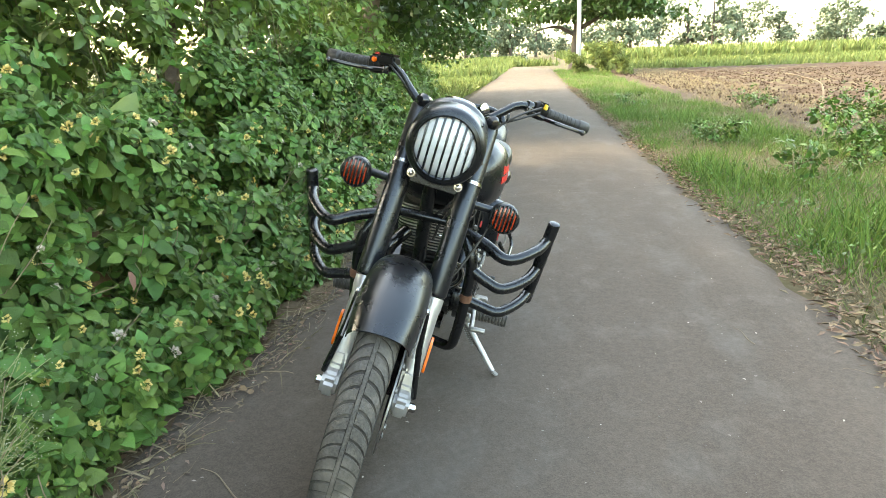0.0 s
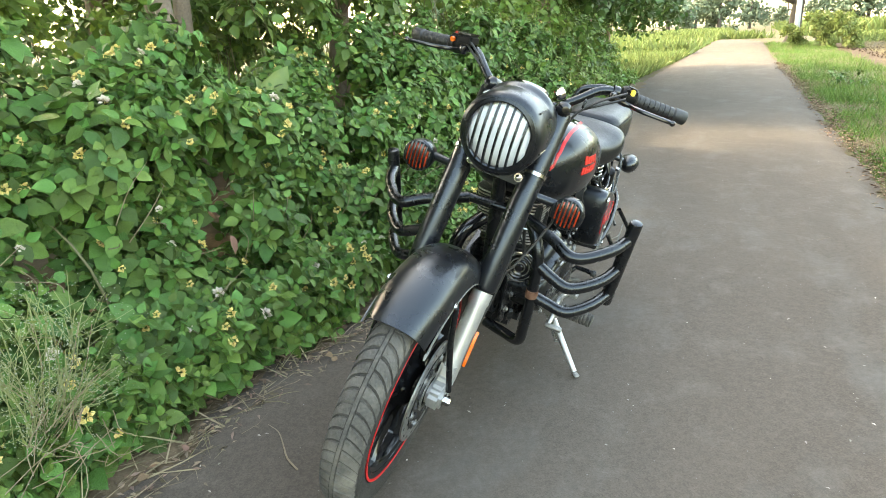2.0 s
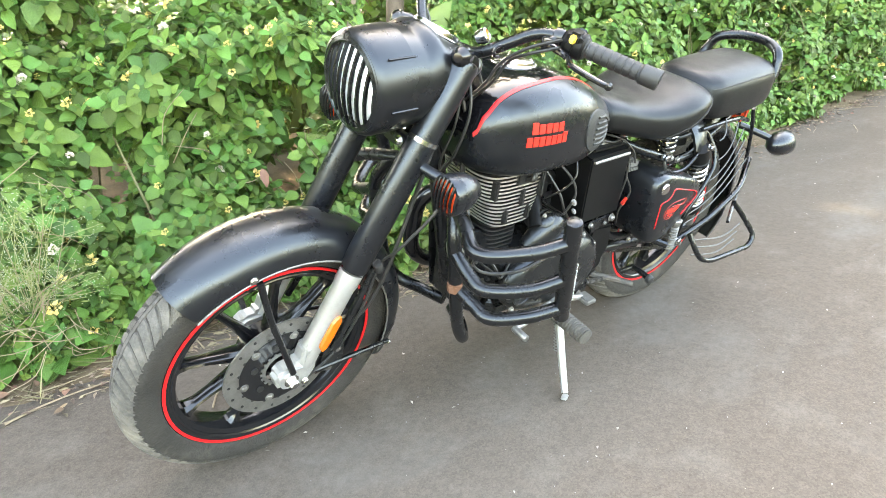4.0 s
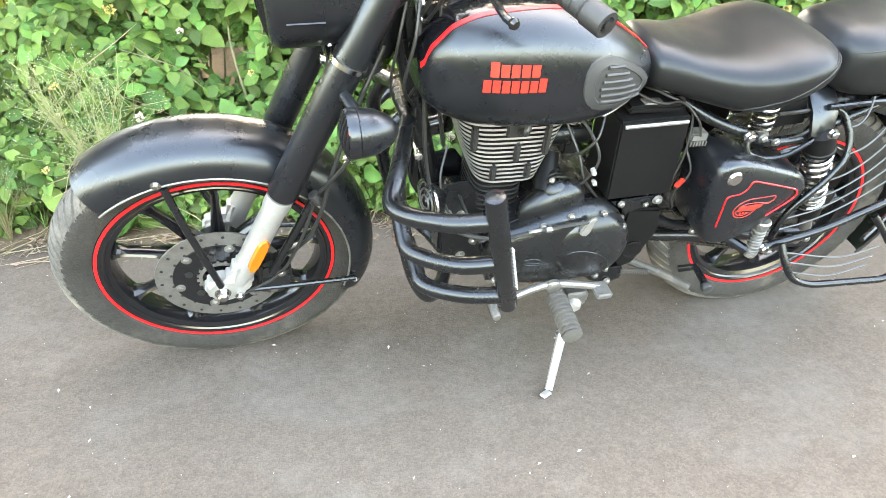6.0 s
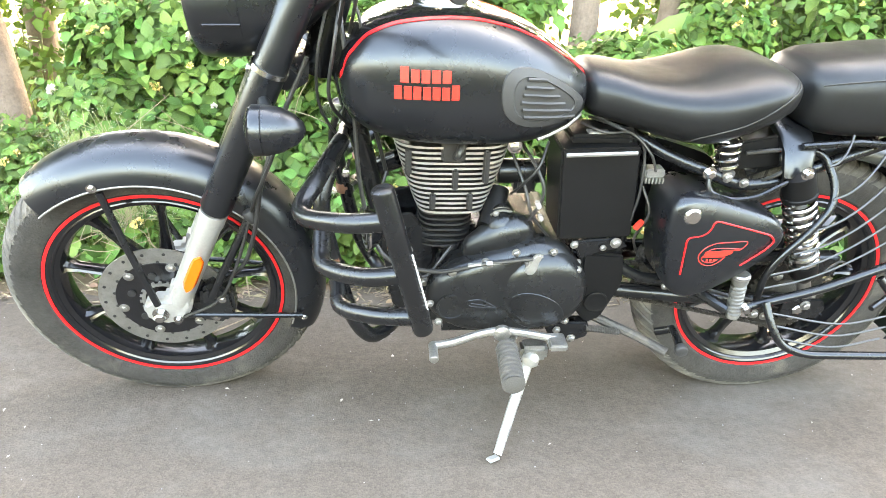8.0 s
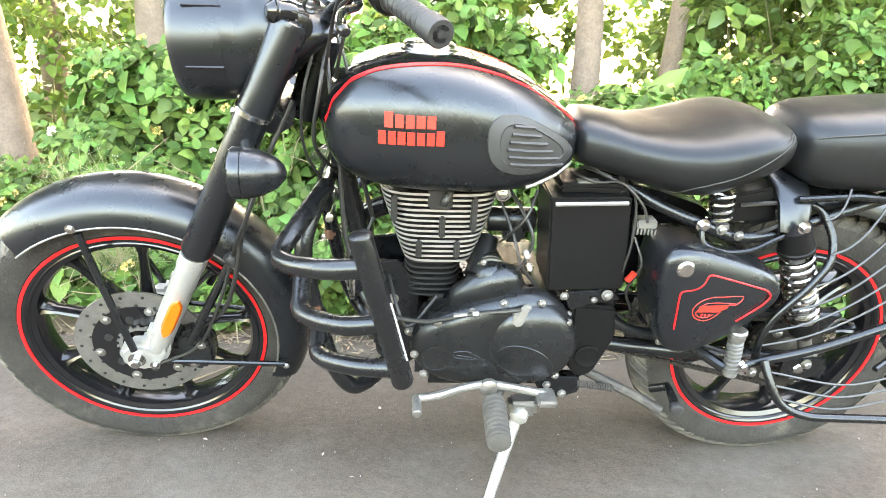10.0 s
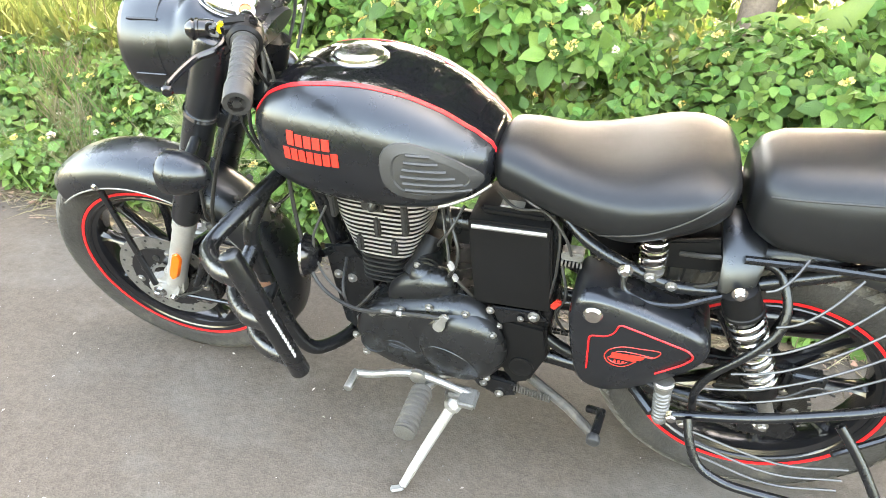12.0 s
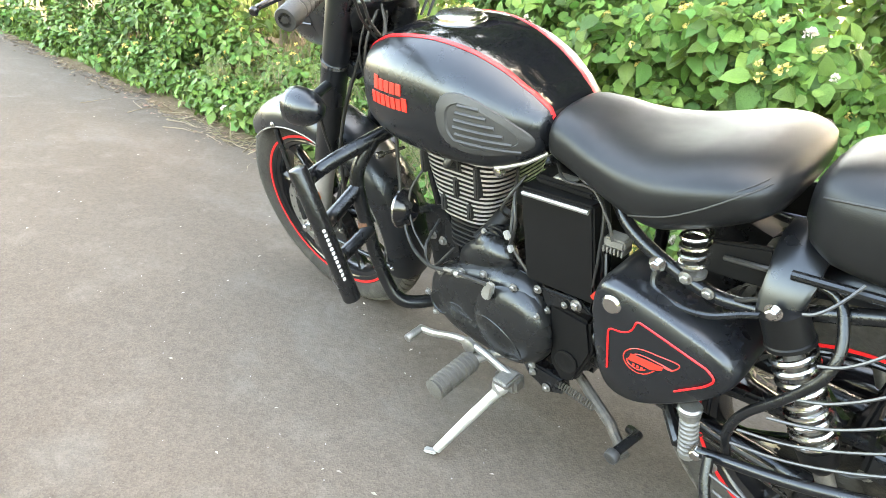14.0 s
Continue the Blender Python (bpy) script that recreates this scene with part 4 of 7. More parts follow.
# a broad pale clump of the same weed, arching out of the bushes, dry at its foot
clump = empty("weed", None, pose(-0.44, 0.80, 0))
tagged(clump, "wide feathery pale weed with white flower specks, dry at its foot", "weed", "weeds by the hedge")
rr = np.random.default_rng(733)
tips = []
for s in range(46):
    a = rr.uniform(-0.2, math.pi + 0.2)
    q = rr.uniform(0.04, 0.17)
    tip = np.array([math.cos(a) * q, -0.12 - abs(math.sin(a)) * q * 0.45 * rr.random(), rr.uniform(0.26, 0.58)])
    foot = np.array([rr.normal() * 0.03, 0.0, 0.12])
    bow = foot + (tip - foot) * 0.55 + np.array([0, -0.04, 0.06 * rr.random()])
    part("stalk", tube(spline([tuple(foot), tuple(bow), tuple(tip)], 3), 0.0012, 4), TWIG if s % 3 == 0 else PALE_STEM, clump)
    for b_ in range(5):
        side = tip + rr.normal(size=3) * np.array([0.045, 0.03, 0.04])
        part("branch", tube([tuple(bow + (tip - bow) * rr.uniform(0.3, 0.9)), tuple(side)], 0.0008, 4), PALE_STEM, clump)
        tips += [side] * 7
for s in range(26):
    z0 = rr.uniform(0.12, 0.34)
    p0 = np.array([rr.normal() * 0.09 + 0.02, -0.13 - 0.05 * rr.random(), z0])
    p1 = p0 + np.array([rr.normal() * 0.08, rr.normal() * 0.02, -rr.uniform(0.02, 0.14)])
    part("dry_stalk", tube(spline([tuple(p0), tuple((p0 + p1) / 2 + rr.normal(size=3) * 0.015), tuple(p1)], 3), 0.0013, 4), TWIG, clump, "dry bare stalk")
tips = np.array(tips)
m = len(tips)
v, f = scatter(tips + rr.normal(size=(m, 3)) * 0.018, rr.normal(size=(m, 3)), rr.normal(size=(m, 3)), rr.uniform(0.002, 0.0046, m), OCT_V, OCT_F)
tagged(raw_mesh("floret_cloud", v, f, WEED_FLOWER, clump, "tiny white florets", False), kind="stuff")
v, f = scatter(tips[::6] + rr.normal(size=(len(tips[::6]), 3)) * 0.03, rr.normal(size=(len(tips[::6]), 3)), rr.normal(size=(len(tips[::6]), 3)), rr.uniform(0.012, 0.028, len(tips[::6])), CARD_V, CARD_F, 0.5)
tagged(raw_mesh("leaves", v, f, CROP, clump, "fine pale green leaves"), kind="stuff")
# a hanging dead leaf and two broad fresh leaves
v, f = scatter(np.array([(0.345, 0.80, 0.50)]), np.array([(0.15, -0.1, -1.0)]), np.array([(0, -1.0, 0.1)]), [0.075], LEAF_V, LEAF_F, 0.6)
tagged(raw_mesh("dead_leaf", v, f, DEAD_LEAF, None, "brown curled dead leaf hanging in the bush"), category="leaf")
plant = empty("broad_leaf_plant", None, pose(1.72, 1.75, 0))
tagged(plant, "plant with large pale green leaves above the hedge", "plant")
part("stem", tube(spline([(0, 0.1, 0), (0, 0.05, 0.4), (0, 0, 0.78)], 4), 0.008, 6), STEM, plant)
for way, s in (((-0.9, -0.3, 0.40), 0.32), ((0.45, -0.3, 0.70), 0.28), ((0.7, -0.5, -0.1), 0.24), ((-0.5, -0.7, -0.1), 0.22), ((0.1, 0.2, 1), 0.18)):
    v, f = scatter(np.array([(0, 0, 0.78)]), np.array([way]), np.array([(0.1, -0.8, 0.9)]), [s], LEAF_V, LEAF_F, 0.75)
    raw_mesh("leaf", v, f, SHRUB, plant, "large pale green leaf")


# ---- the field side's verge: low weeds, a dry strip at the asphalt's edge ----
r = np.random.default_rng(91)
for k, (x, y, wv, hv, n) in enumerate(((7.2, -2.95, 0.6, 0.20, 420), (6.3, -4.2, 1.0, 0.42, 900), (5.4, -4.0, 0.8, 0.36, 700), (9.2, -5.7, 1.3, 0.50, 800), (12.0, -4.8, 1.0, 0.4, 450), (13.1, -2.7, 0.7, 0.22, 300), (4.7, -3.2, 0.6, 0.16, 260))):
    lantana_bush(x, y, wv, hv, 0.45, n, 900 + k, 0.06, LANTANA, "low broad-leaved weed in the verge grass", 0, "verge_weed")
n = 5200
xs = grow(-1.0, 22, n, 1.4) + r.normal(size=n) * 0.1
ys = right_edge(xs) - 0.06 + r.normal(size=n) * 0.075 + 0.04 * np.sin(xs * 2.1)
v, f = scatter(np.stack([xs, ys, rise(xs, ys) + 0.004 + 0.01 * r.random(n)], -1), r.normal(size=(n, 3)) * np.array([1, 1, 0.12]), r.normal(size=(n, 3)) * 0.4 + np.array([0, 0, 1.0]), r.uniform(0.02, 0.075, n), CARD_V, CARD_F, 0.5)
tagged(raw_mesh("edge_litter", v, f, material("brown_edge_litter", (0.1628, 0.111, 0.0666), 0.85, 0.0, 0.3, 20, island=0.45), None, "brown dry leaves and straw along the asphalt's edge"), category="litter", kind="stuff")
n = 4200
xs = r.uniform(-6.5, 7, n)
ys = left_edge(xs) - 0.02 + r.normal(size=n) * 0.055 + 0.04 * np.sin(xs * 7.3)
v, f = scatter(np.stack([xs, ys, 0.004 + 0.012 * r.random(n)], -1), r.normal(size=(n, 3)) * np.array([1, 1, 0.15]), r.normal(size=(n, 3)) * 0.4 + np.array([0, 0, 1.0]), r.uniform(0.008, 0.040, n), CARD_V, CARD_F, 0.6)
tagged(raw_mesh("hedge_litter", v, f, material("brown_hedge_litter", (0.148, 0.1073, 0.0703), 0.85, 0.0, 0.3, 20, island=0.5), None, "brown dry leaf scraps and straw along the hedge's foot"), category="litter", kind="stuff")
n = 9000
xs = grow(-0.5, 16, n, 1.3) + r.normal(size=n) * 0.2
ys = right_edge(xs) - 0.14 - r.random(n) * 2.0
pick = wave(xs, ys, 3.1, 61) + 0.35 * r.normal(size=n) > 0.25
xs, ys = xs[pick], ys[pick]
n = len(xs)
v, f = scatter(np.stack([xs, ys, 0.01 + 0.09 * r.random(n)], -1), r.normal(size=(n, 3)) + np.array([0, 0, 0.3]), r.normal(size=(n, 3)) * 0.5 + np.array([0, 0, 1.0]), r.uniform(0.015, 0.036, n), LEAF_V, LEAF_F)
tagged(raw_mesh("creeping_weed", v, f, LANTANA, None, "small round-leaved weeds creeping through the grass"), category="weed", kind="stuff")
stalk = part("dry_stalk", tube(spline([(7.4, -4.05, 0.0), (7.6, -4.1, 0.40), (8.0, -4.2, 0.62), (8.6, -4.2, 0.68), (9.3, -4.2, 0.72)], 5), 0.012, 6), TWIG, None, "pale bent dry stalk at the field's edge")
tagged(stalk, category="stalk")


# ---- the motorcycle: x back from the front axle, -y its left side, z up, before it leans on its stand ----
LEAN = 13.0
bike = empty("motorcycle", None, pose(0, 0, 0, LEAN, 0, 0))
tagged(bike, "satin black retro motorcycle with red pinstripes, leaning on its side stand", "motorcycle")
RAKE, STEER_ANGLE = radians(26), radians(4.2)
STEER_POINT = Vector((0.335, 0, 0.85))
# the fork hangs a little more to its left than the frame, as the turned steering lets it
def steered(side, lift, lean, angle):
    return (pose(0, 0, 0, LEAN, 0, 0).inverted() @ pose(0, side, lift, lean, 0, 0) @ Matrix.Translation(STEER_POINT)
            @ Matrix.Rotation(angle, 4, Vector((math.sin(RAKE), 0, math.cos(RAKE)))) @ Matrix.Translation(-STEER_POINT))


STEER = steered(0.041, 0.013, 17.4, STEER_ANGLE)
# the handlebar sits a touch askew in its clamps
BAR = steered(0.061, 0.0, 17.3, radians(3.2)) @ Matrix.Translation((0.39, 0, 1.0)) @ pose(0, 0, 0, -1.2, 0, 1.0) @ Matrix.Translation((-0.39, 0, -1.0))


def fork_x(z):
    return 0.020 + 0.487 * (z - 0.34)


def wheel(name, centre, tyre_r, tyre_w, rim_r, matrix, tread_gap, label):
    w = empty(name, bike, matrix)
    tagged(w, label)
    cx, cy, cz = centre
    hw = tyre_w / 2
    # tyre: rounded tread, bulging sidewalls
    prof = []
    for k in range(-9, 10):
        a = k / 9
        ang = a * radians(118)
        y = math.sin(ang) * hw if abs(ang) < math.pi / 2 else math.copysign(hw * (1 - 0.22 * (abs(ang) - math.pi / 2)), a)
        r = tyre_r - (1 - math.cos(min(abs(ang), math.pi / 2))) * hw * 0.80 - max(0, abs(ang) - math.pi / 2) * hw * 1.15
        prof.append((y, max(r, rim_r - 0.004)))
    prof += [(prof[-1][0] * 0.8, rim_r - 0.012), (prof[0][0] * 0.8, rim_r - 0.012)]
    prof.append(prof[0])
    bm = lathe([(y, r) for y, r in prof], (cx, cy, cz), (0, 1, 0), 96)
    for f in bm.faces:
        c = f.calc_center_median()
        f.material_index = 0 if abs(c.y - cy) < hw * 0.86 and math.hypot(c.x - cx, c.z - cz) > tyre_r - hw * 0.6 else 1
    tyre = part("tyre", bm, [GROOVE, SIDEWALL], w, "grey dusty rubber tyre", 40)
    # tread blocks: curved bars either side of the centre line
    bm = bmesh.new()
    n = int(math.tau * tyre_r / tread_gap)
    for i in range(n):
        for sgn in (-1, 1):
            base = math.tau * (i + (0.5 if sgn > 0 else 0)) / n
            prev = None
            for s in range(6):
                u = 0.085 + 0.15 * s
                ang = u * radians(84)
                th = base + 0.11 * u * u * 1.6
                y = math.sin(ang) * hw
                r = tyre_r - (1 - math.cos(ang)) * hw * 0.80 + 0.0042
                wd = tread_gap * (0.43 - 0.05 * u) / tyre_r
                pts = []
                for q, dr in ((-wd, -0.006), (-wd * 0.85, 0.0), (wd * 0.85, 0.0), (wd, -0.006)):
                    pts.append(bm.verts.new((cx + math.cos(th + q) * (r + dr), cy + sgn * y, cz + math.sin(th + q) * (r + dr))))
                if prev:
                    for k in range(3):
                        bm.faces.new((prev[k], prev[k + 1], pts[k + 1], pts[k]))
                prev = pts
    part("tread", bm, TYRE, tyre, "worn curved tread blocks", 30)
    rib = [(-hw * 0.10, tyre_r - 0.002), (-hw * 0.085, tyre_r + 0.0040), (hw * 0.085, tyre_r + 0.0040), (hw * 0.10, tyre_r - 0.002)]
    part("centre_rib", lathe(rib + [rib[0]], (cx, cy, cz), (0, 1, 0), 96), TYRE, tyre, "", 30)
    # rim with flanges
    rw = hw * 0.80
    rim = [(-rw, rim_r + 0.004), (-rw + 0.005, rim_r + 0.005), (-rw + 0.006, rim_r - 0.010), (-rw * 0.4, rim_r - 0.020), (rw * 0.4, rim_r - 0.020), (rw - 0.006, rim_r - 0.010),
           (rw - 0.005, rim_r + 0.005), (rw, rim_r + 0.004), (rw + 0.001, rim_r - 0.014), (rw * 0.75, rim_r - 0.034), (rw * 0.35, rim_r - 0.040), (-rw * 0.35, rim_r - 0.040), (-rw * 0.75, rim_r - 0.034), (-rw - 0.001, rim_r - 0.014), (-rw, rim_r + 0.004)]
    part("rim", lathe(rim, (cx, cy, cz), (0, 1, 0), 72), GLOSS, w, "gloss black cast rim", 30)
    for sgn in (-1, 1):
        tape = [(sgn * (rw + 0.0025), rim_r - 0.0095), (sgn * (rw + 0.0028), rim_r - 0.0028), (sgn * (rw - 0.002), rim_r - 0.003), (sgn * (rw - 0.002), rim_r - 0.0095), (sgn * (rw + 0.0025), rim_r - 0.0095)]
        part("rim_stripe", lathe(tape, (cx, cy, cz), (0, 1, 0), 96), RED, w, "red rim tape", 30)
    for sgn in (-1, 1):
        part("rim_ridge", lathe([(sgn * (rw * 0.96), rim_r - 0.0175), (sgn * (rw * 1.01), rim_r - 0.0205), (sgn * (rw * 0.93), rim_r - 0.0240), (sgn * (rw * 0.80), rim_r - 0.0255), (sgn * (rw * 0.96), rim_r - 0.0175)], (cx, cy, cz), (0, 1, 0), 72), GLOSS, w, "", 30)
    # nine tapered spokes, flared where they meet the rim
    for i in range(9):
        a = math.tau * i / 9 + 0.08
        d = Vector((math.cos(a), 0, math.sin(a)))
        t = Vector((-d.z, 0, d.x))
        secs = []
        for q, hwid, dep in ((0.050, 0.020, 0.024), (0.075, 0.015, 0.020), (0.15, 0.009, 0.014), (rim_r - 0.065, 0.0085, 0.014), (rim_r - 0.045, 0.013, 0.018), (rim_r - 0.032, 0.028, 0.022)):
            c = d * q + Vector(centre)
            secs.append([c + t * hwid + Vector((0, -dep * 0.45, 0)), c + t * hwid * 0.5 + Vector((0, -dep, 0)), c + Vector((0, -dep * 0.75, 0)), c - t * hwid * 0.5 + Vector((0, -dep, 0)), c - t * hwid + Vector((0, -dep * 0.45, 0)),
                         c - t * hwid + Vector((0, dep * 0.45, 0)), c - t * hwid * 0.5 + Vector((0, dep, 0)), c + Vector((0, dep * 0.75, 0)), c + t * hwid * 0.5 + Vector((0, dep, 0)), c + t * hwid + Vector((0, dep * 0.45, 0))])
        part("spoke", loft(secs), GLOSS, w, "", 30)
    hub = [(-0.05, 0.0), (-0.05, 0.028), (-0.042, 0.045), (-0.03, 0.062), (0.03, 0.062), (0.042, 0.045), (0.05, 0.028), (0.05, 0.0)]
    part("hub", lathe(hub, centre, (0, 1, 0), 32), GLOSS, w)
    return w


def brake_disc(w, centre, y, r_out, r_in, holes=18):
    cx, cy, cz = centre
    bm = lathe([(0, r_in), (0, r_out), (-0.0045, r_out), (-0.0045, r_in), (0, r_in)], (cx, y, cz), (0, 1, 0), 72)
    d = part("brake_disc", bm, STEEL, w, "drilled steel brake disc", 30)
    for i in range(holes):
        a = math.tau * i / holes
        for r in (r_out - 0.012, r_in + 0.014):
            q = a + (0.12 if r < r_out - 0.02 else 0)
            part("vent_hole", lathe([(-0.0056, 0), (-0.0056, 0.0036), (-0.004, 0.0036)], (cx + math.cos(q) * r, y, cz + math.sin(q) * r), (0, 1, 0), 8), FIN_DARK, d)
    bms = [lathe([(-0.004, 0.045), (-0.007, r_in + 0.012), (-0.001, r_in + 0.012), (0.004, 0.045), (-0.004, 0.045)], (cx, y, cz), (0, 1, 0), 40)]
    part("disc_carrier", join(*bms), GLOSS, d)
    part("tone_ring", lathe([(-0.0095, 0.040), (-0.0095, 0.047), (-0.006, 0.047), (-0.006, 0.040), (-0.0095, 0.040)], (cx, y, cz), (0, 1, 0), 40), SMOKE, d, "grey speed sensor ring")
    for i in range(20):
        a = math.tau * i / 20
        part("ring_tooth", moved(block((0.046, -0.0096, -0.0028), (0.0515, -0.006, 0.0028), 0), Matrix.Translation((cx, y, cz)) @ Matrix.Rotation(a, 4, "Y")), SMOKE, d)
    for i in range(6):
        a = math.tau * i / 6 + 0.72
        part("vent_hole", lathe([(-0.0088, 0), (-0.0088, 0.0085), (-0.004, 0.0085)], (cx + math.cos(a) * 0.068, y, cz + math.sin(a) * 0.068), (0, 1, 0), 12), FIN_DARK, d)
    for i in range(6):
        a = math.tau * i / 6 + 0.2
        part("bolt", bolt((cx + math.cos(a) * (r_in + 0.003), y - 0.006, cz + math.sin(a) * (r_in + 0.003)), (0, -1, 0), 0.0075, 0.006), STEEL, d, "", 30)


FRONT, REAR = (-0.021, 0.0, 0.318), (1.377, 0.0, 0.322)
fw = wheel("front_wheel", FRONT, 0.330, 0.096, 0.254, STEER, 0.030, "black alloy front wheel with red rim stripes")
brake_disc(fw, FRONT, -0.062, 0.135, 0.088)
rw = wheel("rear_wheel", REAR, 0.324, 0.116, 0.243, pose(0, 0, 0), 0.034, "black alloy rear wheel with red rim stripes")
# driven sprocket, drum and chain, all dark with oil and road dust
sprocket = part("sprocket", lathe([(0, 0.045), (0, 0.088), (-0.006, 0.088), (-0.006, 0.045), (0, 0.045)], (REAR[0], -0.082, REAR[2]), (0, 1, 0), 60), OILY, rw, "oily steel sprocket", 30)
tooth = block((0.0865, -0.0055, -0.0035), (0.0945, -0.0005, 0.0035), 0.001, 1)
tooth_me = bpy.data.meshes.new("tooth")
tooth.to_mesh(tooth_me)
tooth.free()
tooth_me.materials.append(OILY)
for i in range(40):
    t_ = new("tooth", tooth_me)
    t_.parent = sprocket
    t_.matrix_basis = Matrix.Translation((REAR[0], -0.082, REAR[2])) @ Matrix.Rotation(math.tau * i / 40, 4, "Y")
for i in range(6):
    a = math.tau * i / 6
    part("bolt", bolt((REAR[0] + math.cos(a) * 0.064, -0.088, REAR[2] + math.sin(a) * 0.064), (0, -1, 0), 0.008, 0.008), STEEL, sprocket)
part("drum", lathe([(0, 0.078), (-0.012, 0.076), (-0.020, 0.066), (-0.024, 0.045), (-0.036, 0.030), (-0.040, 0.0)], (REAR[0], -0.055, REAR[2]), (0, 1, 0), 40), OILY, rw, "dusty black hub drum")
part("axle_plate", slab([(1.335, 0.350), (1.43, 0.350), (1.445, 0.322), (1.43, 0.296), (1.335, 0.296)], -0.142, 0.008, 0.004), TUBE, bike, "black axle plate")
link = join(block((-0.0078, -0.006, -0.0042), (0.0078, -0.0035, 0.0042), 0.0015, 1), block((-0.0078, 0.0035, -0.0042), (0.0078, 0.006, 0.0042), 0.0015, 1), rod((-0.004, -0.005, 0), (-0.004, 0.005, 0), 0.0036, 8))
link_me = bpy.data.meshes.new("chain_link")
link.to_mesh(link_me)
link.free()
link_me.materials.append(OILY)
chain = empty("chain", bike)
tagged(chain, "oily dark drive chain")
for (xa, za), (xb, zb) in (((0.93, 0.345), (1.372, 0.236)), ((0.93, 0.415), (1.372, 0.412))):
    ln = math.hypot(xb - xa, zb - za)
    for i in range(int(ln / 0.0165)):
        s = (i + 0.5) * 0.0165 / ln
        k_ = new("chain_link", link_me)
        k_.parent = chain
        k_.matrix_basis = Matrix.Translation((xa + (xb - xa) * s, -0.085, za + (zb - za) * s)) @ Matrix.Rotation(-math.atan2(zb - za, xb - xa), 4, "Y")

# front mudguard: a deep rounded sheet round the tyre
def guard_sheet(centre, radius, half_w, drop, a0, a1, n=40, radius_end=None):
    cx, cy, cz = centre
    outer, inner = [], []
    for i in range(n + 1):
        a = radians(a0 + (a1 - a0) * i / n)
        end = min(i, n - i) / n
        wv = half_w * (1 - 0.10 * max(0, 1 - end * 9))
        rowo, rowi = [], []
        rad = radius + ((radius_end or radius) - radius) * max(0, (i / n - 0.35) / 0.65)
        for k in range(17):
            q = -1 + 2 * k / 16
            y = math.sin(q * math.pi / 2) * wv if abs(q) < 0.999 else q * wv
            h = (1 - abs(math.sin(q * math.pi / 2)) ** 2.6) ** 0.5 if abs(q) < 1 else 0
            r = rad - drop * (1 - h)
            rowo.append((cx - math.cos(a) * r, cy + y, cz + math.sin(a) * r))
            ri = r - 0.003 * (0.3 + h)
            rowi.append((cx - math.cos(a) * ri, cy + y * 0.965, cz + math.sin(a) * ri))
        outer.append(rowo + rowi[::-1])
    return loft(outer)


mud = part("front_mudguard", guard_sheet((-0.021, 0, 0.326), 0.352, 0.080, 0.065, 51, 203, 54, 0.345), SATIN, bike, "satin black deep front mudguard", 50, STEER)
for sgn in (-1, 1):
    pts = []
    for a in range(51, 203, 4):
        rr = 0.287 - 0.007 * max(0, ((a - 51) / 152 - 0.35) / 0.65)
        pts.append((-0.021 - math.cos(radians(a)) * rr, sgn * 0.0795, 0.326 + math.sin(radians(a)) * rr))
    # lighter metal than the black guard paints the reflection along the edge
    part("beaded_edge", tube(pts, 0.0024, 6), SMOKE, mud, "rolled edge, its bright reflection set in the colour")
    part("stay", tube(bent([(-0.078, sgn * 0.082, 0.602), (-0.060, sgn * 0.092, 0.50), (-0.020, sgn * 0.118, 0.345)], 0.03), 0.0075, 10), TUBE, mud, "black mudguard stay")
    part("stay", tube(bent([(0.195, sgn * 0.086, 0.548), (0.15, sgn * 0.096, 0.465), (0.088, sgn * 0.104, 0.350)], 0.03), 0.0088, 10), TUBE, mud, "black mudguard stay")
    part("stay", tube([(0.030, sgn * 0.100, 0.298), (0.14, sgn * 0.095, 0.284), (0.270, sgn * 0.084, 0.262)], 0.0062, 10), TUBE, mud, "black mudguard stay")
    part("bolt", bolt((-0.090, sgn * 0.081, 0.612), (0, sgn, 0), 0.0065), CHROME, mud)
    part("bolt", bolt((0.272, sgn * 0.083, 0.255), (0, sgn, 0), 0.005), CHROME, mud)

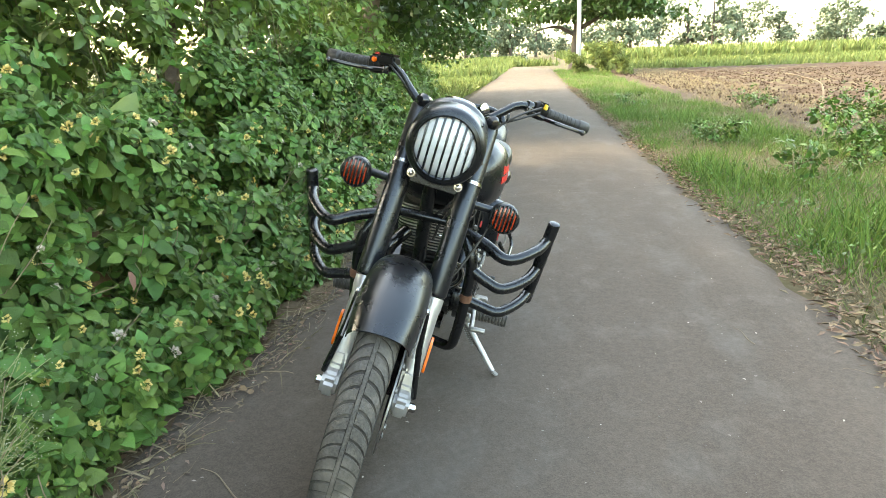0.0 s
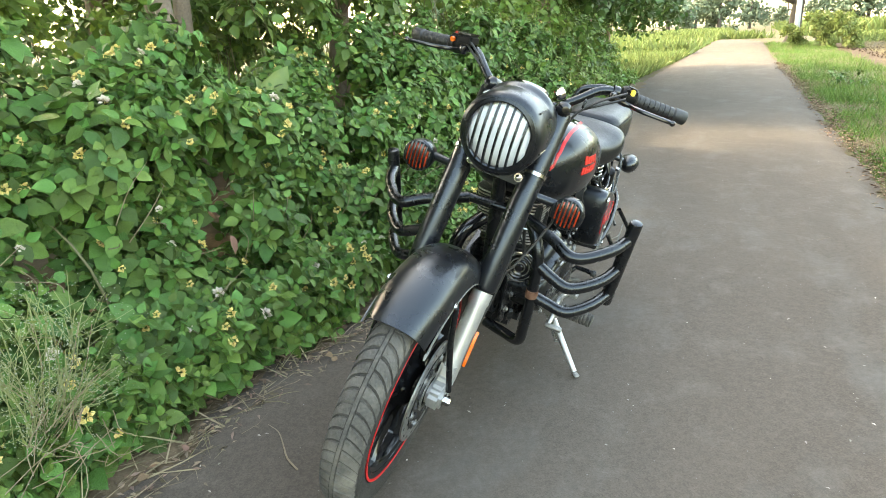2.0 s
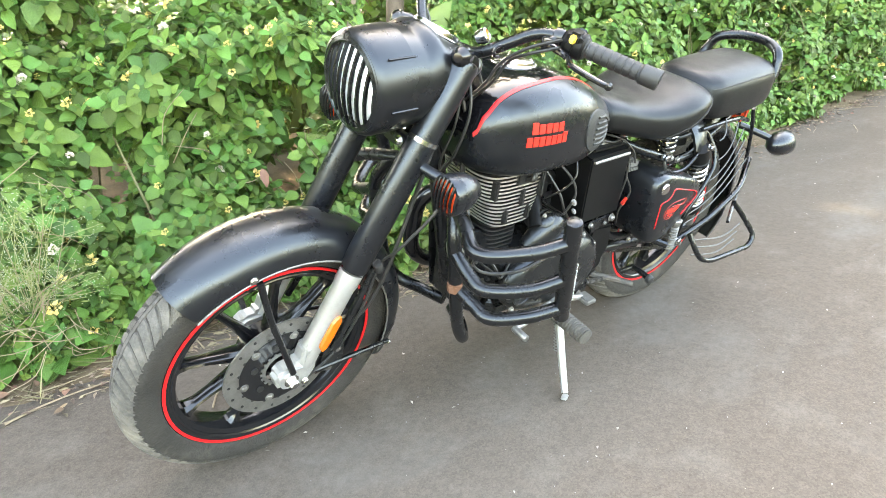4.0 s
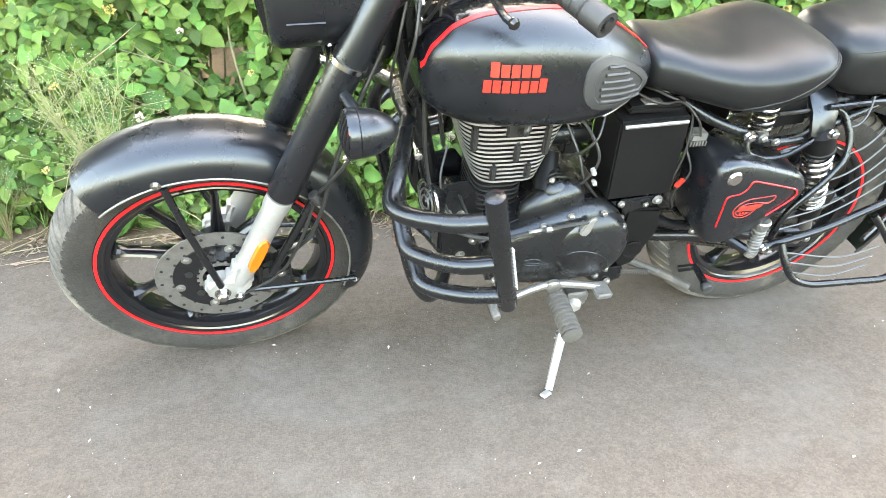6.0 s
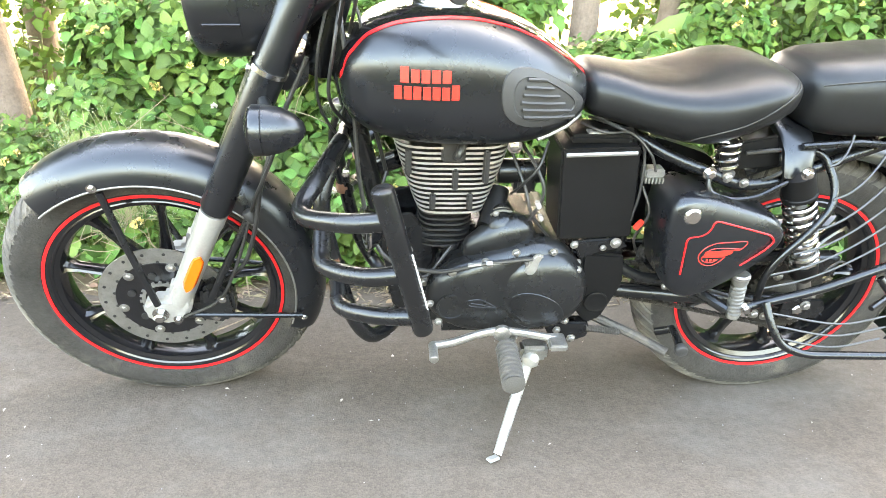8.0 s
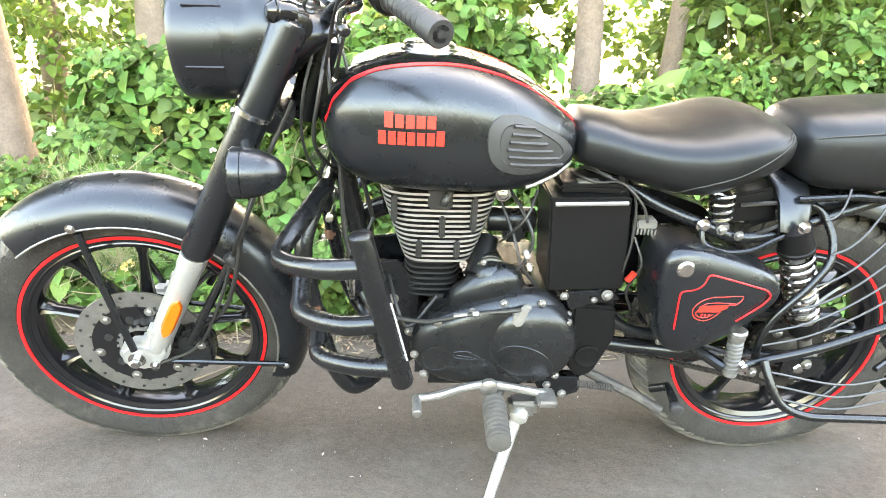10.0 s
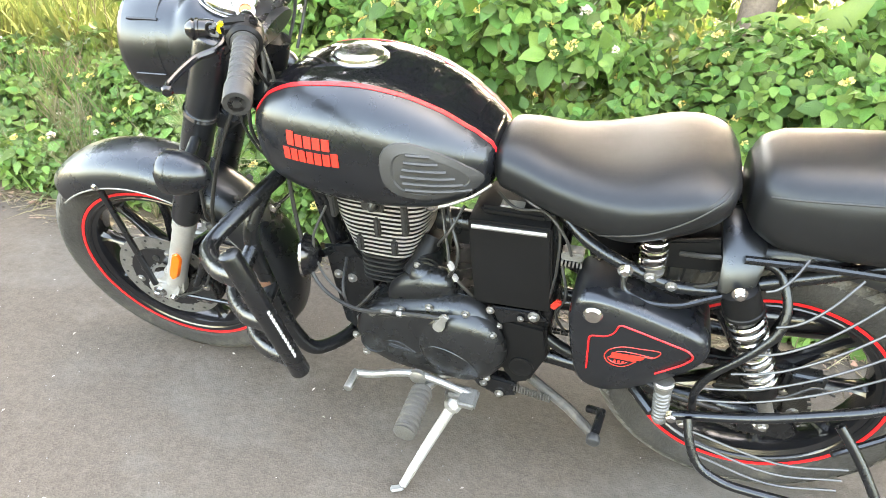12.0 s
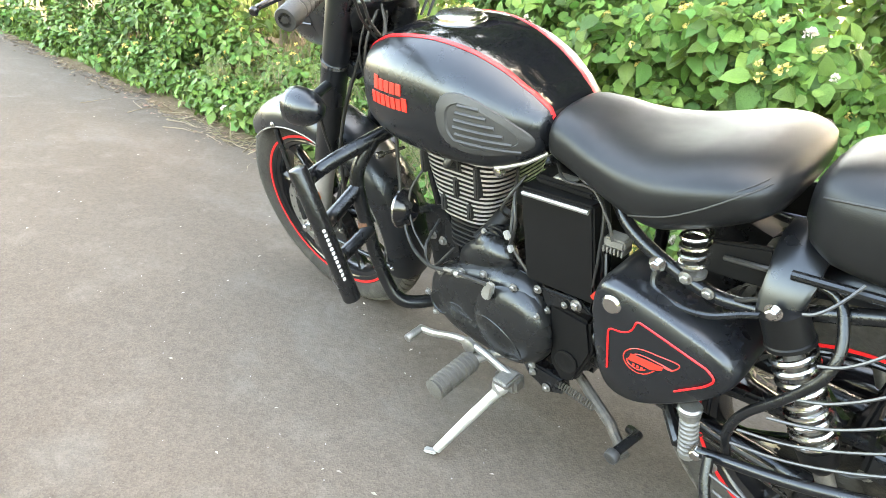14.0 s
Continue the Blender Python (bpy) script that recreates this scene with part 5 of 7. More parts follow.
# fork legs
for sgn in (-1, 1):
    y = sgn * 0.093
    p = lambda z: Vector((fork_x(z), y, z))
    leg = part("fork_leg", rod(p(0.560), p(1.002), 0.0305, 24, 0.011), SATIN, bike, "satin black upper fork cover", 40, STEER)
    part("slider", lathe([(0, 0.0), (0, 0.018), (0.01, 0.023), (0.03, 0.0245), (0.22, 0.0245), (0.232, 0.027), (0.26, 0.027), (0.262, 0)], p(0.325), p(1) - p(0), 24), SILVER, leg, "silver lower fork slider")
    part("clamp_ring", lathe([(0, 0.031), (0.0, 0.0335), (0.009, 0.0335), (0.009, 0.031)], p(0.842), p(1) - p(0), 24), CHROME, leg, "bright chrome ring")
    part("fork_cap", lathe([(0, 0.0125), (0.003, 0.0125), (0.006, 0.009), (0.0065, 0)], p(1.001), p(1) - p(0), 18), CHROME, leg, "small chrome fork bolt")
    # axle clamp at the foot, ahead of the leg
    foot = slab([(-0.056, 0.312), (-0.046, 0.290), (-0.012, 0.280), (0.022, 0.288), (0.046, 0.325), (0.052, 0.395), (0.012, 0.395), (0.000, 0.352), (-0.036, 0.352), (-0.056, 0.336)], y - 0.020, 0.042, 0.009)
    part("axle_clamp", foot, SILVER, leg, "cast silver axle clamp")
    part("axle_nut", bolt((-0.021, sgn * 0.114, 0.316), (0, sgn, 0), 0.012, 0.018), CHROME, leg)
    part("bolt", bolt((0.012, sgn * 0.115, 0.300), (0, sgn, 0), 0.007, 0.008), CHROME, leg)
    if sgn:
        lo, hi = p(0.385), p(0.470)
        d = (hi - lo)
        side = Vector((math.cos(RAKE), 0, -math.sin(RAKE))) * 0.013
        out = Vector((0, sgn * 0.026, 0))
        off = Vector((0.004, 0, -0.002))
        sec = []
        for q in [i / 10 for i in range(11)]:
            wv = math.sqrt(max(0.02, 1 - abs(2 * q - 1) ** 5))
            c = lo + d * q + out + off
            sec.append([c + side * wv, c + side * wv * 0.7 + Vector((0, sgn * 0.007, 0)), c - side * wv * 0.7 + Vector((0, sgn * 0.007, 0)), c - side * wv])
        part("reflector", loft(sec), ORANGE, leg, "orange oval side reflector")
caliper = part("brake_caliper", slab([(0.050, 0.275), (0.10, 0.262), (0.130, 0.290), (0.128, 0.350), (0.095, 0.378), (0.062, 0.360)], -0.098, 0.048, 0.008), CASE, bike, "black brake caliper", 35, STEER)
part("bolt", bolt((0.085, -0.098, 0.285), (0, -1, 0), 0.007), CHROME, caliper)
part("bolt", bolt((0.105, -0.098, 0.335), (0, -1, 0), 0.007), CHROME, caliper)
part("brake_hose", tube(spline([(0.10, -0.085, 0.365), (0.165, -0.10, 0.43), (0.20, -0.112, 0.52), (0.225, -0.115, 0.62), (0.27, -0.10, 0.74), (0.33, -0.075, 0.86)]), 0.0045, 8), WIRE, caliper)
# lower yoke
yoke = part("lower_yoke", slab([(0.232, 0.815), (0.30, 0.797), (0.335, 0.820), (0.30, 0.853), (0.235, 0.853)], -0.085, 0.17, 0.008), SATIN, bike, "black lower fork yoke", 35, STEER)
for sgn in (-1, 1):
    part("bolt", bolt((0.230, sgn * 0.065, 0.836), (-1, 0, 0.1), 0.008, 0.008), CHROME, yoke)

# headlamp and its cowl
hd = Vector((-1, 0, -0.04)).normalized()
HC = Vector((0.195, 0, 0.940))
cowl_rows = [(0.225, 0.100, 0.842, 1.038), (0.25, 0.101, 0.844, 1.037), (0.262, 0.101, 0.847, 1.037), (0.278, 0.101, 0.852, 1.045), (0.292, 0.101, 0.858, 1.046), (0.31, 0.100, 0.870, 1.036), (0.33, 0.098, 0.884, 1.026), (0.365, 0.094, 0.920, 1.010), (0.395, 0.086, 0.947, 0.998), (0.415, 0.065, 0.962, 0.990)]
secs = []
for i in range(41):
    x = 0.225 + 0.19 * i / 40
    w, zb, zt = lerp_table(cowl_rows, x)
    secs.append(oval(x, zb, zt, w, (zb + min(zt, 1.038)) / 2, 2.2, 2.1, 48))
cowl = part("headlamp_cowl", loft(secs), SATIN, bike, "satin black headlamp cowl", 50, STEER @ Matrix.Translation((0, -0.003, 0.002)))
shell = lathe([(-0.036, 0.098), (-0.034, 0.1015), (0.0, 0.1015), (0.036, 0.1000), (0.048, 0.0955), (0.052, 0.089), (0.044, 0.084), (0.03, 0.084)], HC, hd, 64)
lamp = part("headlamp_rim", shell, SATIN, cowl, "black grilled headlamp rim", 40)
part("lens", lathe([(0.030, 0.085), (0.046, 0.070), (0.055, 0.042), (0.058, 0.0)], HC, hd, 48), LENS, lamp, "ribbed clear headlamp glass")
for i in range(9):
    q = (i - 4) * 0.0190
    half = math.sqrt(max(0.0, 0.0885 ** 2 - q * q))
    secs = []
    for k in range(15):
        zz = -half + 2 * half * k / 14
        rr = math.hypot(q, zz) / 0.0885
        c = HC + hd * (0.066 - 0.020 * rr * rr) + Vector((0, q, zz))
        secs.append([c + Vector((0, -0.0030, 0)) - hd * 0.004, c + Vector((0, -0.0023, 0)) + hd * 0.002, c + Vector((0, 0.0023, 0)) + hd * 0.002, c + Vector((0, 0.0030, 0)) - hd * 0.004])
    part("grille_bar", loft(secs), TUBE, lamp, "")
part("grille_ring", lathe([(0.040, 0.078), (0.052, 0.0765), (0.0545, 0.080), (0.050, 0.0925), (0.042, 0.094), (0.040, 0.078)], HC, hd, 64), TUBE, lamp, "black slotted grille rim", 40)
for sgn in (-1, 1):
    for zz in (0.922, 1.012):
        yy = sgn * math.sqrt(max(0, 0.1022 ** 2 - (zz - 0.94) ** 2))
        part("trim_line", tube([(0.170, yy, zz), (0.230, yy, zz)], 0.0024, 6), GLOSS, cowl)
    pl = lathe([(0, 0.0), (0.0, 0.016), (0.010, 0.018), (0.024, 0.0175), (0.025, 0.0190), (0.029, 0.0190), (0.031, 0.0170), (0.035, 0.0185), (0.040, 0.0155), (0.046, 0.009), (0.047, 0)], (0.345, sgn * 0.086, 1.006), (-0.86, sgn * 0.40, 0.16), 22)
    part("pilot_lamp", pl, GLOSS, cowl, "small ribbed black pilot lamp")
    part("bolt", bolt((0.240, sgn * 0.056, 0.860), (0, sgn * 0.6, -0.8), 0.005), CHROME, cowl)
DASH, DASH_WAY = Vector((0.335, 0, 1.024)), Vector((0.42, 0, 0.91)).normalized()
dash = part("speedometer", lathe([(-0.022, 0.048), (0.002, 0.049), (0.007, 0.0475), (0.008, 0.045), (0.005, 0.0415), (0.002, 0.041), (0.002, 0)], DASH, DASH_WAY, 40), CHROME, cowl, "round chrome-ringed speedometer")
dial = part("dial", lathe([(0, 0.0), (0, 0.0405), (0.0008, 0.0405), (0.0008, 0)], DASH + DASH_WAY * 0.0022, DASH_WAY, 36), DIAL, dash, "white dial")
dial_m = Matrix.Translation(DASH + DASH_WAY * 0.0032) @ DASH_WAY.to_track_quat("Z", "Y").to_matrix().to_4x4()
for i in range(11):
    part("dial_mark", moved(block((-0.0008, 0.031, -0.0003), (0.0008, 0.037, 0.0005), 0), dial_m @ pose(0, 0, 0, 0, 0, 125 - 25 * i)), FIN_DARK, dial)
part("needle", moved(block((-0.0009, -0.006, 0.0), (0.0009, 0.030, 0.0012), 0), dial_m @ pose(0, 0, 0, 0, 0, 125)), FIN_DARK, dial, "black needle")
part("needle_hub", moved(lathe([(0, 0.005), (0.003, 0.004), (0.003, 0)], (0, 0, 0), (0, 0, 1), 14), dial_m), GLOSS, dial)
part("gauge_trim", tube([DASH + (Matrix.Rotation(math.tau * k / 40, 3, DASH_WAY) @ Vector((0.91, 0, -0.42))) * 0.0535 - DASH_WAY * 0.004 for k in range(40)], 0.0022, 6, closed=True), CHROME, dash)
part("cable_guide", tube([(0.376 + 0.011 * math.cos(a), -0.135, 1.030 + 0.011 * math.sin(a)) for a in [math.tau * k / 16 for k in range(14)]], 0.003, 7), TUBE, cowl, "black cable guide hook")
ign = part("ignition_lock", lathe([(-0.012, 0.012), (0, 0.0155), (0.010, 0.0155), (0.012, 0.011), (0.009, 0.010), (0.009, 0)], (0.400, -0.065, 1.030), (0.45, -0.75, 0.60), 20), CHROME, cowl, "chrome ignition lock with orange centre")
part("lock_face", lathe([(0.0092, 0), (0.0092, 0.0098), (0.0102, 0.0098), (0.0102, 0)], (0.400, -0.065, 1.030), (0.45, -0.75, 0.60), 18), ORANGE, ign)
for sgn in (-1, 1):
    part("upper_yoke_clamp", rod((0.350, sgn * 0.060, 0.985), (0.352, sgn * 0.100, 0.988), 0.022, 16, 0.004), TUBE, cowl)

# handlebar
G_END, G_IN = Vector((0.543, -0.400, 1.062)), Vector((0.490, -0.260, 1.078))
d = (G_IN - G_END).normalized()
bar_pts = [G_END, G_IN, G_IN + d * 0.085, Vector((0.415, -0.130, 1.045)), Vector((0.392, -0.085, 1.012)), Vector((0.392, 0, 1.005))]
bar_pts = [tuple(v) for v in bar_pts] + [(v.x, -v.y, v.z) for v in bar_pts[-2::-1]]
bar = part("handlebar", tube(bent(bar_pts, 0.06, 8), 0.0115, 14), TUBE, bike, "black tubular handlebar", 40, BAR)
for sgn in (-1, 1):
    m = lambda v: Vector((v[0], -v[1] if sgn > 0 else v[1], v[2]))
    a, b = m(G_END), m(G_IN)
    n = (b - a)
    L = n.length
    prof = [(0, 0.006), (0, 0.0172), (0.002, 0.0186), (0.034, 0.0186), (0.036, 0.0166)]
    for i in range(7):
        h = 0.040 + (L - 0.050) * i / 7
        prof += [(h, 0.0152), (h + 0.0015, 0.0166), (h + 0.0115, 0.0166), (h + 0.0125, 0.0152)]
    prof += [(L - 0.008, 0.0156), (L - 0.006, 0.0195), (L, 0.0195), (L, 0.0)]
    grip = part("grip", lathe(prof, a, n, 24), RUBBER, bar, "ribbed black rubber grip")
    part("bar_end_bolt", lathe([(-0.001, 0.0), (-0.001, 0.006), (0.004, 0.006)], a, n, 6), FIN_DARK, grip)
    u = n.normalized()
    c = b + u * 0.018
    box_m = Matrix.Translation(c) @ u.to_track_quat("X", "Z").to_matrix().to_4x4()
    sw = part("switch_box", moved(join(lathe([(-0.022, 0.0), (-0.022, 0.021), (-0.017, 0.0255), (-0.002, 0.0265), (-0.001, 0.0255), (0.0, 0.0265), (0.015, 0.025), (0.021, 0.020), (0.021, 0)], (0, 0, 0), (1, 0, 0), 26), block((-0.016, -0.012 if sgn < 0 else -0.030, 0.004), (0.015, 0.030 if sgn < 0 else 0.012, 0.027), 0.007, 3)), box_m), PLASTIC, bar, "black handlebar switch box")
    part("switch", moved(block((-0.006, -0.008, -0.004), (0.006, 0.008, 0.005), 0.0025), box_m @ (pose(0, 0.0305, 0.016, -70, 0, 0) if sgn < 0 else pose(0, -0.010, 0.028))), YELLOW if sgn < 0 else SWITCH_RED, sw)
    part("rocker", moved(block((-0.010, -0.006, -0.003), (0.006, 0.006, 0.004), 0.002), box_m @ pose(0, -0.016 if sgn < 0 else 0.016, 0.0215, 35 if sgn < 0 else -35)), GLOSS, sw)
    part("switch", moved(lathe([(0, 0.0075), (0.006, 0.007), (0.007, 0)], (0.004, 0.024 if sgn < 0 else -0.030, 0.000 if sgn < 0 else 0.012), (0, 1 if sgn < 0 else -1, 0), 16), box_m), ORANGE if sgn > 0 else PLASTIC, sw)
    # clutch or brake lever
    fwd = Vector((-0.80, 0, -0.22)).normalized()
    piv = c + u * 0.034 + fwd * 0.034
    clampb = part("lever_bracket", join(rod(c + u * 0.024, c + u * 0.044, 0.0165, 16, 0.003), rod(c + u * 0.034, piv, 0.009, 12, 0.003), rod(piv + Vector((0, 0, -0.011)), piv + Vector((0, 0, 0.011)), 0.010, 12, 0.002)), GLOSS, bar, "black lever bracket")
    if sgn > 0:
        res = part("brake_reservoir", moved(block((-0.022, -0.036, 0.002), (0.034, 0.006, 0.030), 0.006, 3), Matrix.Translation(c + u * 0.036) @ u.to_track_quat("X", "Z").to_matrix().to_4x4()), PLASTIC, bar, "black brake fluid reservoir")
        part("reservoir_lid", moved(block((-0.020, -0.034, 0.029), (0.032, 0.004, 0.034), 0.002), Matrix.Translation(c + u * 0.036) @ u.to_track_quat("X", "Z").to_matrix().to_4x4()), GLOSS, res)
    tip = Vector((0.428, sgn * 0.374, 1.058))
    lv = spline([piv, piv - u * 0.05 + fwd * 0.012, (piv + tip) / 2 + fwd * 0.010, tip - (-u) * 0.02, tip], 6)
    part("lever", join(tube(lv, [0.0066 - 0.0018 * i / (len(lv) - 1) for i in range(len(lv))], 10), lathe([(-0.008, 0), (-0.005, 0.006), (0, 0.0082), (0.005, 0.006), (0.008, 0)], tip, u, 12)), GLOSS, clampb, "black ball-ended lever")

# indicators: bullet bodies with slotted covers
def indicator(at, way_x, arm_from, matrix, rear=False):
    at = Vector(at)
    w = Vector((way_x, 0, 0))
    body = lathe([(-0.052, 0.0), (-0.048, 0.012), (-0.036, 0.025), (-0.012, 0.037), (0.012, 0.0415), (0.016, 0.0415), (0.017, 0.0405), (0.018, 0.0415), (0.032, 0.042), (0.036, 0.039), (0.036, 0.0)], at, w, 28)
    ob = part("rear_indicator" if rear else "indicator", body, SATIN, bike, "black bullet indicator with slotted cover", 40, matrix)
    part("lens", lathe([(0.0362, 0.034), (0.038, 0.029), (0.040, 0.0)], at, w, 24), AMBER_DARK, ob, "dark amber lens")
    for i in range(7):
        q = (i - 3) * 0.0105
        half = math.sqrt(0.0385 ** 2 - q * q)
        pts = [at + w * (0.044 - 0.008 * (math.hypot(q, half * s) / 0.036) ** 2) + Vector((0, q, half * s)) for s in (-1, -0.6, -0.2, 0.2, 0.6, 1)]
        part("grille_bar", tube(pts, 0.0034, 6), TUBE, ob)
    part("arm", tube([Vector(arm_from), at + Vector((0, 0, 0.006))], 0.011, 12), SATIN, ob)
    return ob


for sgn in (-1, 1):
    at = Vector((0.276, -0.209, 0.788))
    indicator((at.x, sgn * abs(at.y), at.z), -1, (fork_x(0.80) + 0.005, sgn * 0.105, 0.800), STEER)
for sgn in (-1, 1):
    indicator((1.715, sgn * 0.180, 0.60), 1, (1.63, sgn * 0.07, 0.64), pose(0, 0, 0), True)

# fuel tank
TANK = [  # x, bottom, top, half-width, height of the widest place
    (0.385, 0.800, 0.830, 0.050, 0.815),
    (0.392, 0.768, 0.858, 0.092, 0.815),
    (0.408, 0.742, 0.888, 0.118, 0.817),
    (0.440, 0.722, 0.916, 0.144, 0.818),
    (0.490, 0.708, 0.934, 0.162, 0.816),
    (0.550, 0.702, 0.941, 0.172, 0.814),
    (0.620, 0.700, 0.937, 0.173, 0.812),
    (0.690, 0.701, 0.919, 0.166, 0.806),
    (0.750, 0.708, 0.893, 0.147, 0.800),
    (0.800, 0.728, 0.862, 0.120, 0.795),
    (0.830, 0.750, 0.838, 0.095, 0.794),
    (0.842, 0.772, 0.820, 0.058, 0.795),
]
TANK_UP = 3.0  # squareness of the tank's upper half
# how far from the middle the red stripe runs
STRIPE = [(0.3925, 0.0930), (0.398, 0.1000), (0.42, 0.1050), (0.47, 0.1060), (0.54, 0.1080), (0.62, 0.1000), (0.70, 0.0870), (0.78, 0.0740), (0.836, 0.0620)]


def tank_point(x, a, lift=0.0):
    """On the tank's skin: a is the angle from the left side (0) over the top (90)."""
    zb, zt, w, zm = lerp_table(TANK, x)
    c, s = math.cos(radians(a)), math.sin(radians(a))
    e = TANK_UP if s >= 0 else 2.9
    y = -math.copysign(abs(c) ** (2 / e), c) * (w + lift)
    z = zm + math.copysign(abs(s) ** (2 / e), s) * ((zt - zm if s >= 0 else zm - zb) + lift)
    return Vector((x, y, z))


secs = []
for i in range(49):
    u = i / 48
    x = 0.385 + 0.457 * (0.5 - 0.5 * math.cos(u * math.pi)) * 0.6 + 0.457 * u * 0.4
    zb, zt, w, zm = lerp_table(TANK, x)
    secs.append(oval(x, zb, zt, w, zm, TANK_UP, 2.9, 144))
bm = loft(secs)
for fc in bm.faces:
    c = fc.calc_center_median()
    if c.z > lerp_table(TANK, c.x)[3] and abs(c.y) < lerp_table(STRIPE, c.x)[0]:
        fc.material_index = 1
tank = part("fuel_tank", bm, [SATIN, TANK_TOP], bike, "satin black teardrop fuel tank with red stripes", 60, Matrix.Translation((0, -0.035, 0)))
for sgn in (-1, 1):
    rows = []
    for i in range(80):
        x = 0.3926 + 0.4434 * (i / 79) ** 1.35
        zb, zt, w, zm = lerp_table(TANK, x)
        off = min(0.985, lerp_table(STRIPE, x)[0] / w)
        mid = math.degrees(math.acos(off ** (TANK_UP / 2)))
        c, d = tank_point(x, mid - 1), tank_point(x, mid + 1)
        half = 2 * 0.0052 / max(0.0008, (d - c).length)
        row = []
        for q in (-1, -0.9, -0.3, 0.3, 0.9, 1):
            p = tank_point(x, max(0.5, mid + q * half), -0.001 if abs(q) == 1 else 0.0012)
            row.append((p.x, -p.y if sgn > 0 else p.y, p.z))
        rows.append(row)
    part("pinstripe", loft(rows, False, False), RED, tank, "red tank pinstripe", 60)
    # knee pad: a flat rubber pad with a ribbed middle
    def pad_outline(s):
        pts = []
        for k in range(28):
            a = math.tau * k / 28
            cx_, sx_ = math.cos(a), math.sin(a)
            x = 0.744 + 0.082 * s * cx_
            zc = 0.806 - 0.24 * (x - 0.74)
            z = zc + 0.047 * s * math.copysign(abs(sx_) ** 0.8, sx_) * (1.0 - 0.42 * cx_)
            pts.append((x, z))
        return pts
    def on_tank(x, z, lift):
        zb, zt, w, zm = lerp_table(TANK, x)
        t = (z - zm) / ((zt - zm) if z >= zm else (zm - zb))
        t = max(-0.98, min(0.98, t))
        e = TANK_UP if z >= zm else 2.9
        y = (1 - abs(t) ** e) ** (1 / e) * w + lift
        return (x, sgn * y, z)
    rings = []
    for s, lift in ((1.0, -0.002), (0.97, 0.0035), (0.74, 0.0045), (0.71, 0.0015), (0.68, 0.0015), (0.4, 0.0015), (0.05, 0.0015)):
        rings.append([on_tank(x, z, lift) for x, z in pad_outline(s)])
    pad = part("knee_pad", loft(rings), KNEE, tank, "ribbed rubber knee pad", 35)
    for i in range(6):
        zz = 0.772 + 0.0128 * i
        x0, x1 = 0.698 + 0.003 * abs(i - 2), 0.806 - 0.0125 * i
        part("rib", tube([on_tank(x0 + (x1 - x0) * k / 6, zz + 0.010 - 0.14 * ((x1 - x0) * k / 6), 0.003) for k in range(7)], 0.0036, 6), KNEE, pad)
    # tank badge: two lines of plain red strokes
    def badge_bar(x0, x1, z0, z1):
        rows_ = []
        for k in range(5):
            x = x0 + (x1 - x0) * k / 4
            rows_.append([on_tank(x, z0, 0.0006), on_tank(x, z0, 0.0022), on_tank(x, z1, 0.0022), on_tank(x, z1, 0.0006)])
        return loft(rows_)
    for j, (x0, n, z0, h) in enumerate(((0.496, 5, 0.840, 0.021), (0.486, 7, 0.812, 0.022))):
        total = 0.086 if j == 0 else 0.110
        step = total / n
        for i in range(n):
            xa = x0 + i * step
            part("badge_stroke", badge_bar(xa, xa + step * 0.80, z0 + 0.0015 * i * 0.2, z0 + h + (0.004 if (i == 0 and j == 0) or (i == n - 1 and j == 1) else 0)), RED_LETTER, tank, "")
cap = part("filler_cap", lathe([(0, 0.054), (0.004, 0.053), (0.006, 0.0465), (0.011, 0.0455), (0.0145, 0.041), (0.0165, 0.024), (0.017, 0)], tank_point(0.570, 90) + Vector((0, 0, -0.005)), (0.03, 0, 1), 40), CHROME, tank, "chrome round filler cap")
part("cap_hinge", block((0.524, -0.011, 0.940), (0.548, 0.011, 0.9500), 0.003), CHROME, cap)
part("tank_lip", tube([tank_point(0.745 + 0.0095 * q, -48, 0.001) for q in range(10)], 0.0042, 8), ALLOY, tank, "bright seam under the tank")
part("tank_lip", tube(mirrored([tuple(tank_point(0.745 + 0.0095 * q, -48, 0.001)) for q in range(10)]), 0.0042, 8), ALLOY, tank, "bright seam under the tank")

# seats
SEAT = [  # x, bottom at the side, top, half-width, side drop height
    (0.836, 0.765, 0.828, 0.070, 0.790),
    (0.849, 0.750, 0.840, 0.092, 0.790),
    (0.895, 0.738, 0.838, 0.108, 0.786),
    (0.946, 0.724, 0.830, 0.124, 0.778),
    (1.007, 0.710, 0.833, 0.146, 0.774),
    (1.067, 0.704, 0.843, 0.163, 0.780),
    (1.118, 0.724, 0.853, 0.168, 0.794),
    (1.165, 0.744, 0.856, 0.160, 0.806),
    (1.197, 0.760, 0.850, 0.143, 0.812),
    (1.216, 0.774, 0.843, 0.118, 0.814),
    (1.226, 0.795, 0.830, 0.080, 0.815),
]
secs = []
for i in range(41):
    u = i / 40
    x = 0.836 + 0.390 * (0.55 * u + 0.45 * (0.5 - 0.5 * math.cos(u * math.pi)))
    zb, zt, w, zm = lerp_table(SEAT, x)
    row = oval(x, zb, zt, w, zm, 2.7, 2.6, 48)
    dip = 0.012 * math.exp(-((x - 1.045) / 0.09) ** 2)
    row = [(a, y, z - (dip * (1 - (y / w) ** 2) if z > zm else 0)) for a, y, z in row]
    secs.append(row)
seat = part("rider_seat", loft(secs), LEATHER, bike, "black vinyl sprung saddle, lightly creased", 60, Matrix.Translation((0, -0.040, 0)))
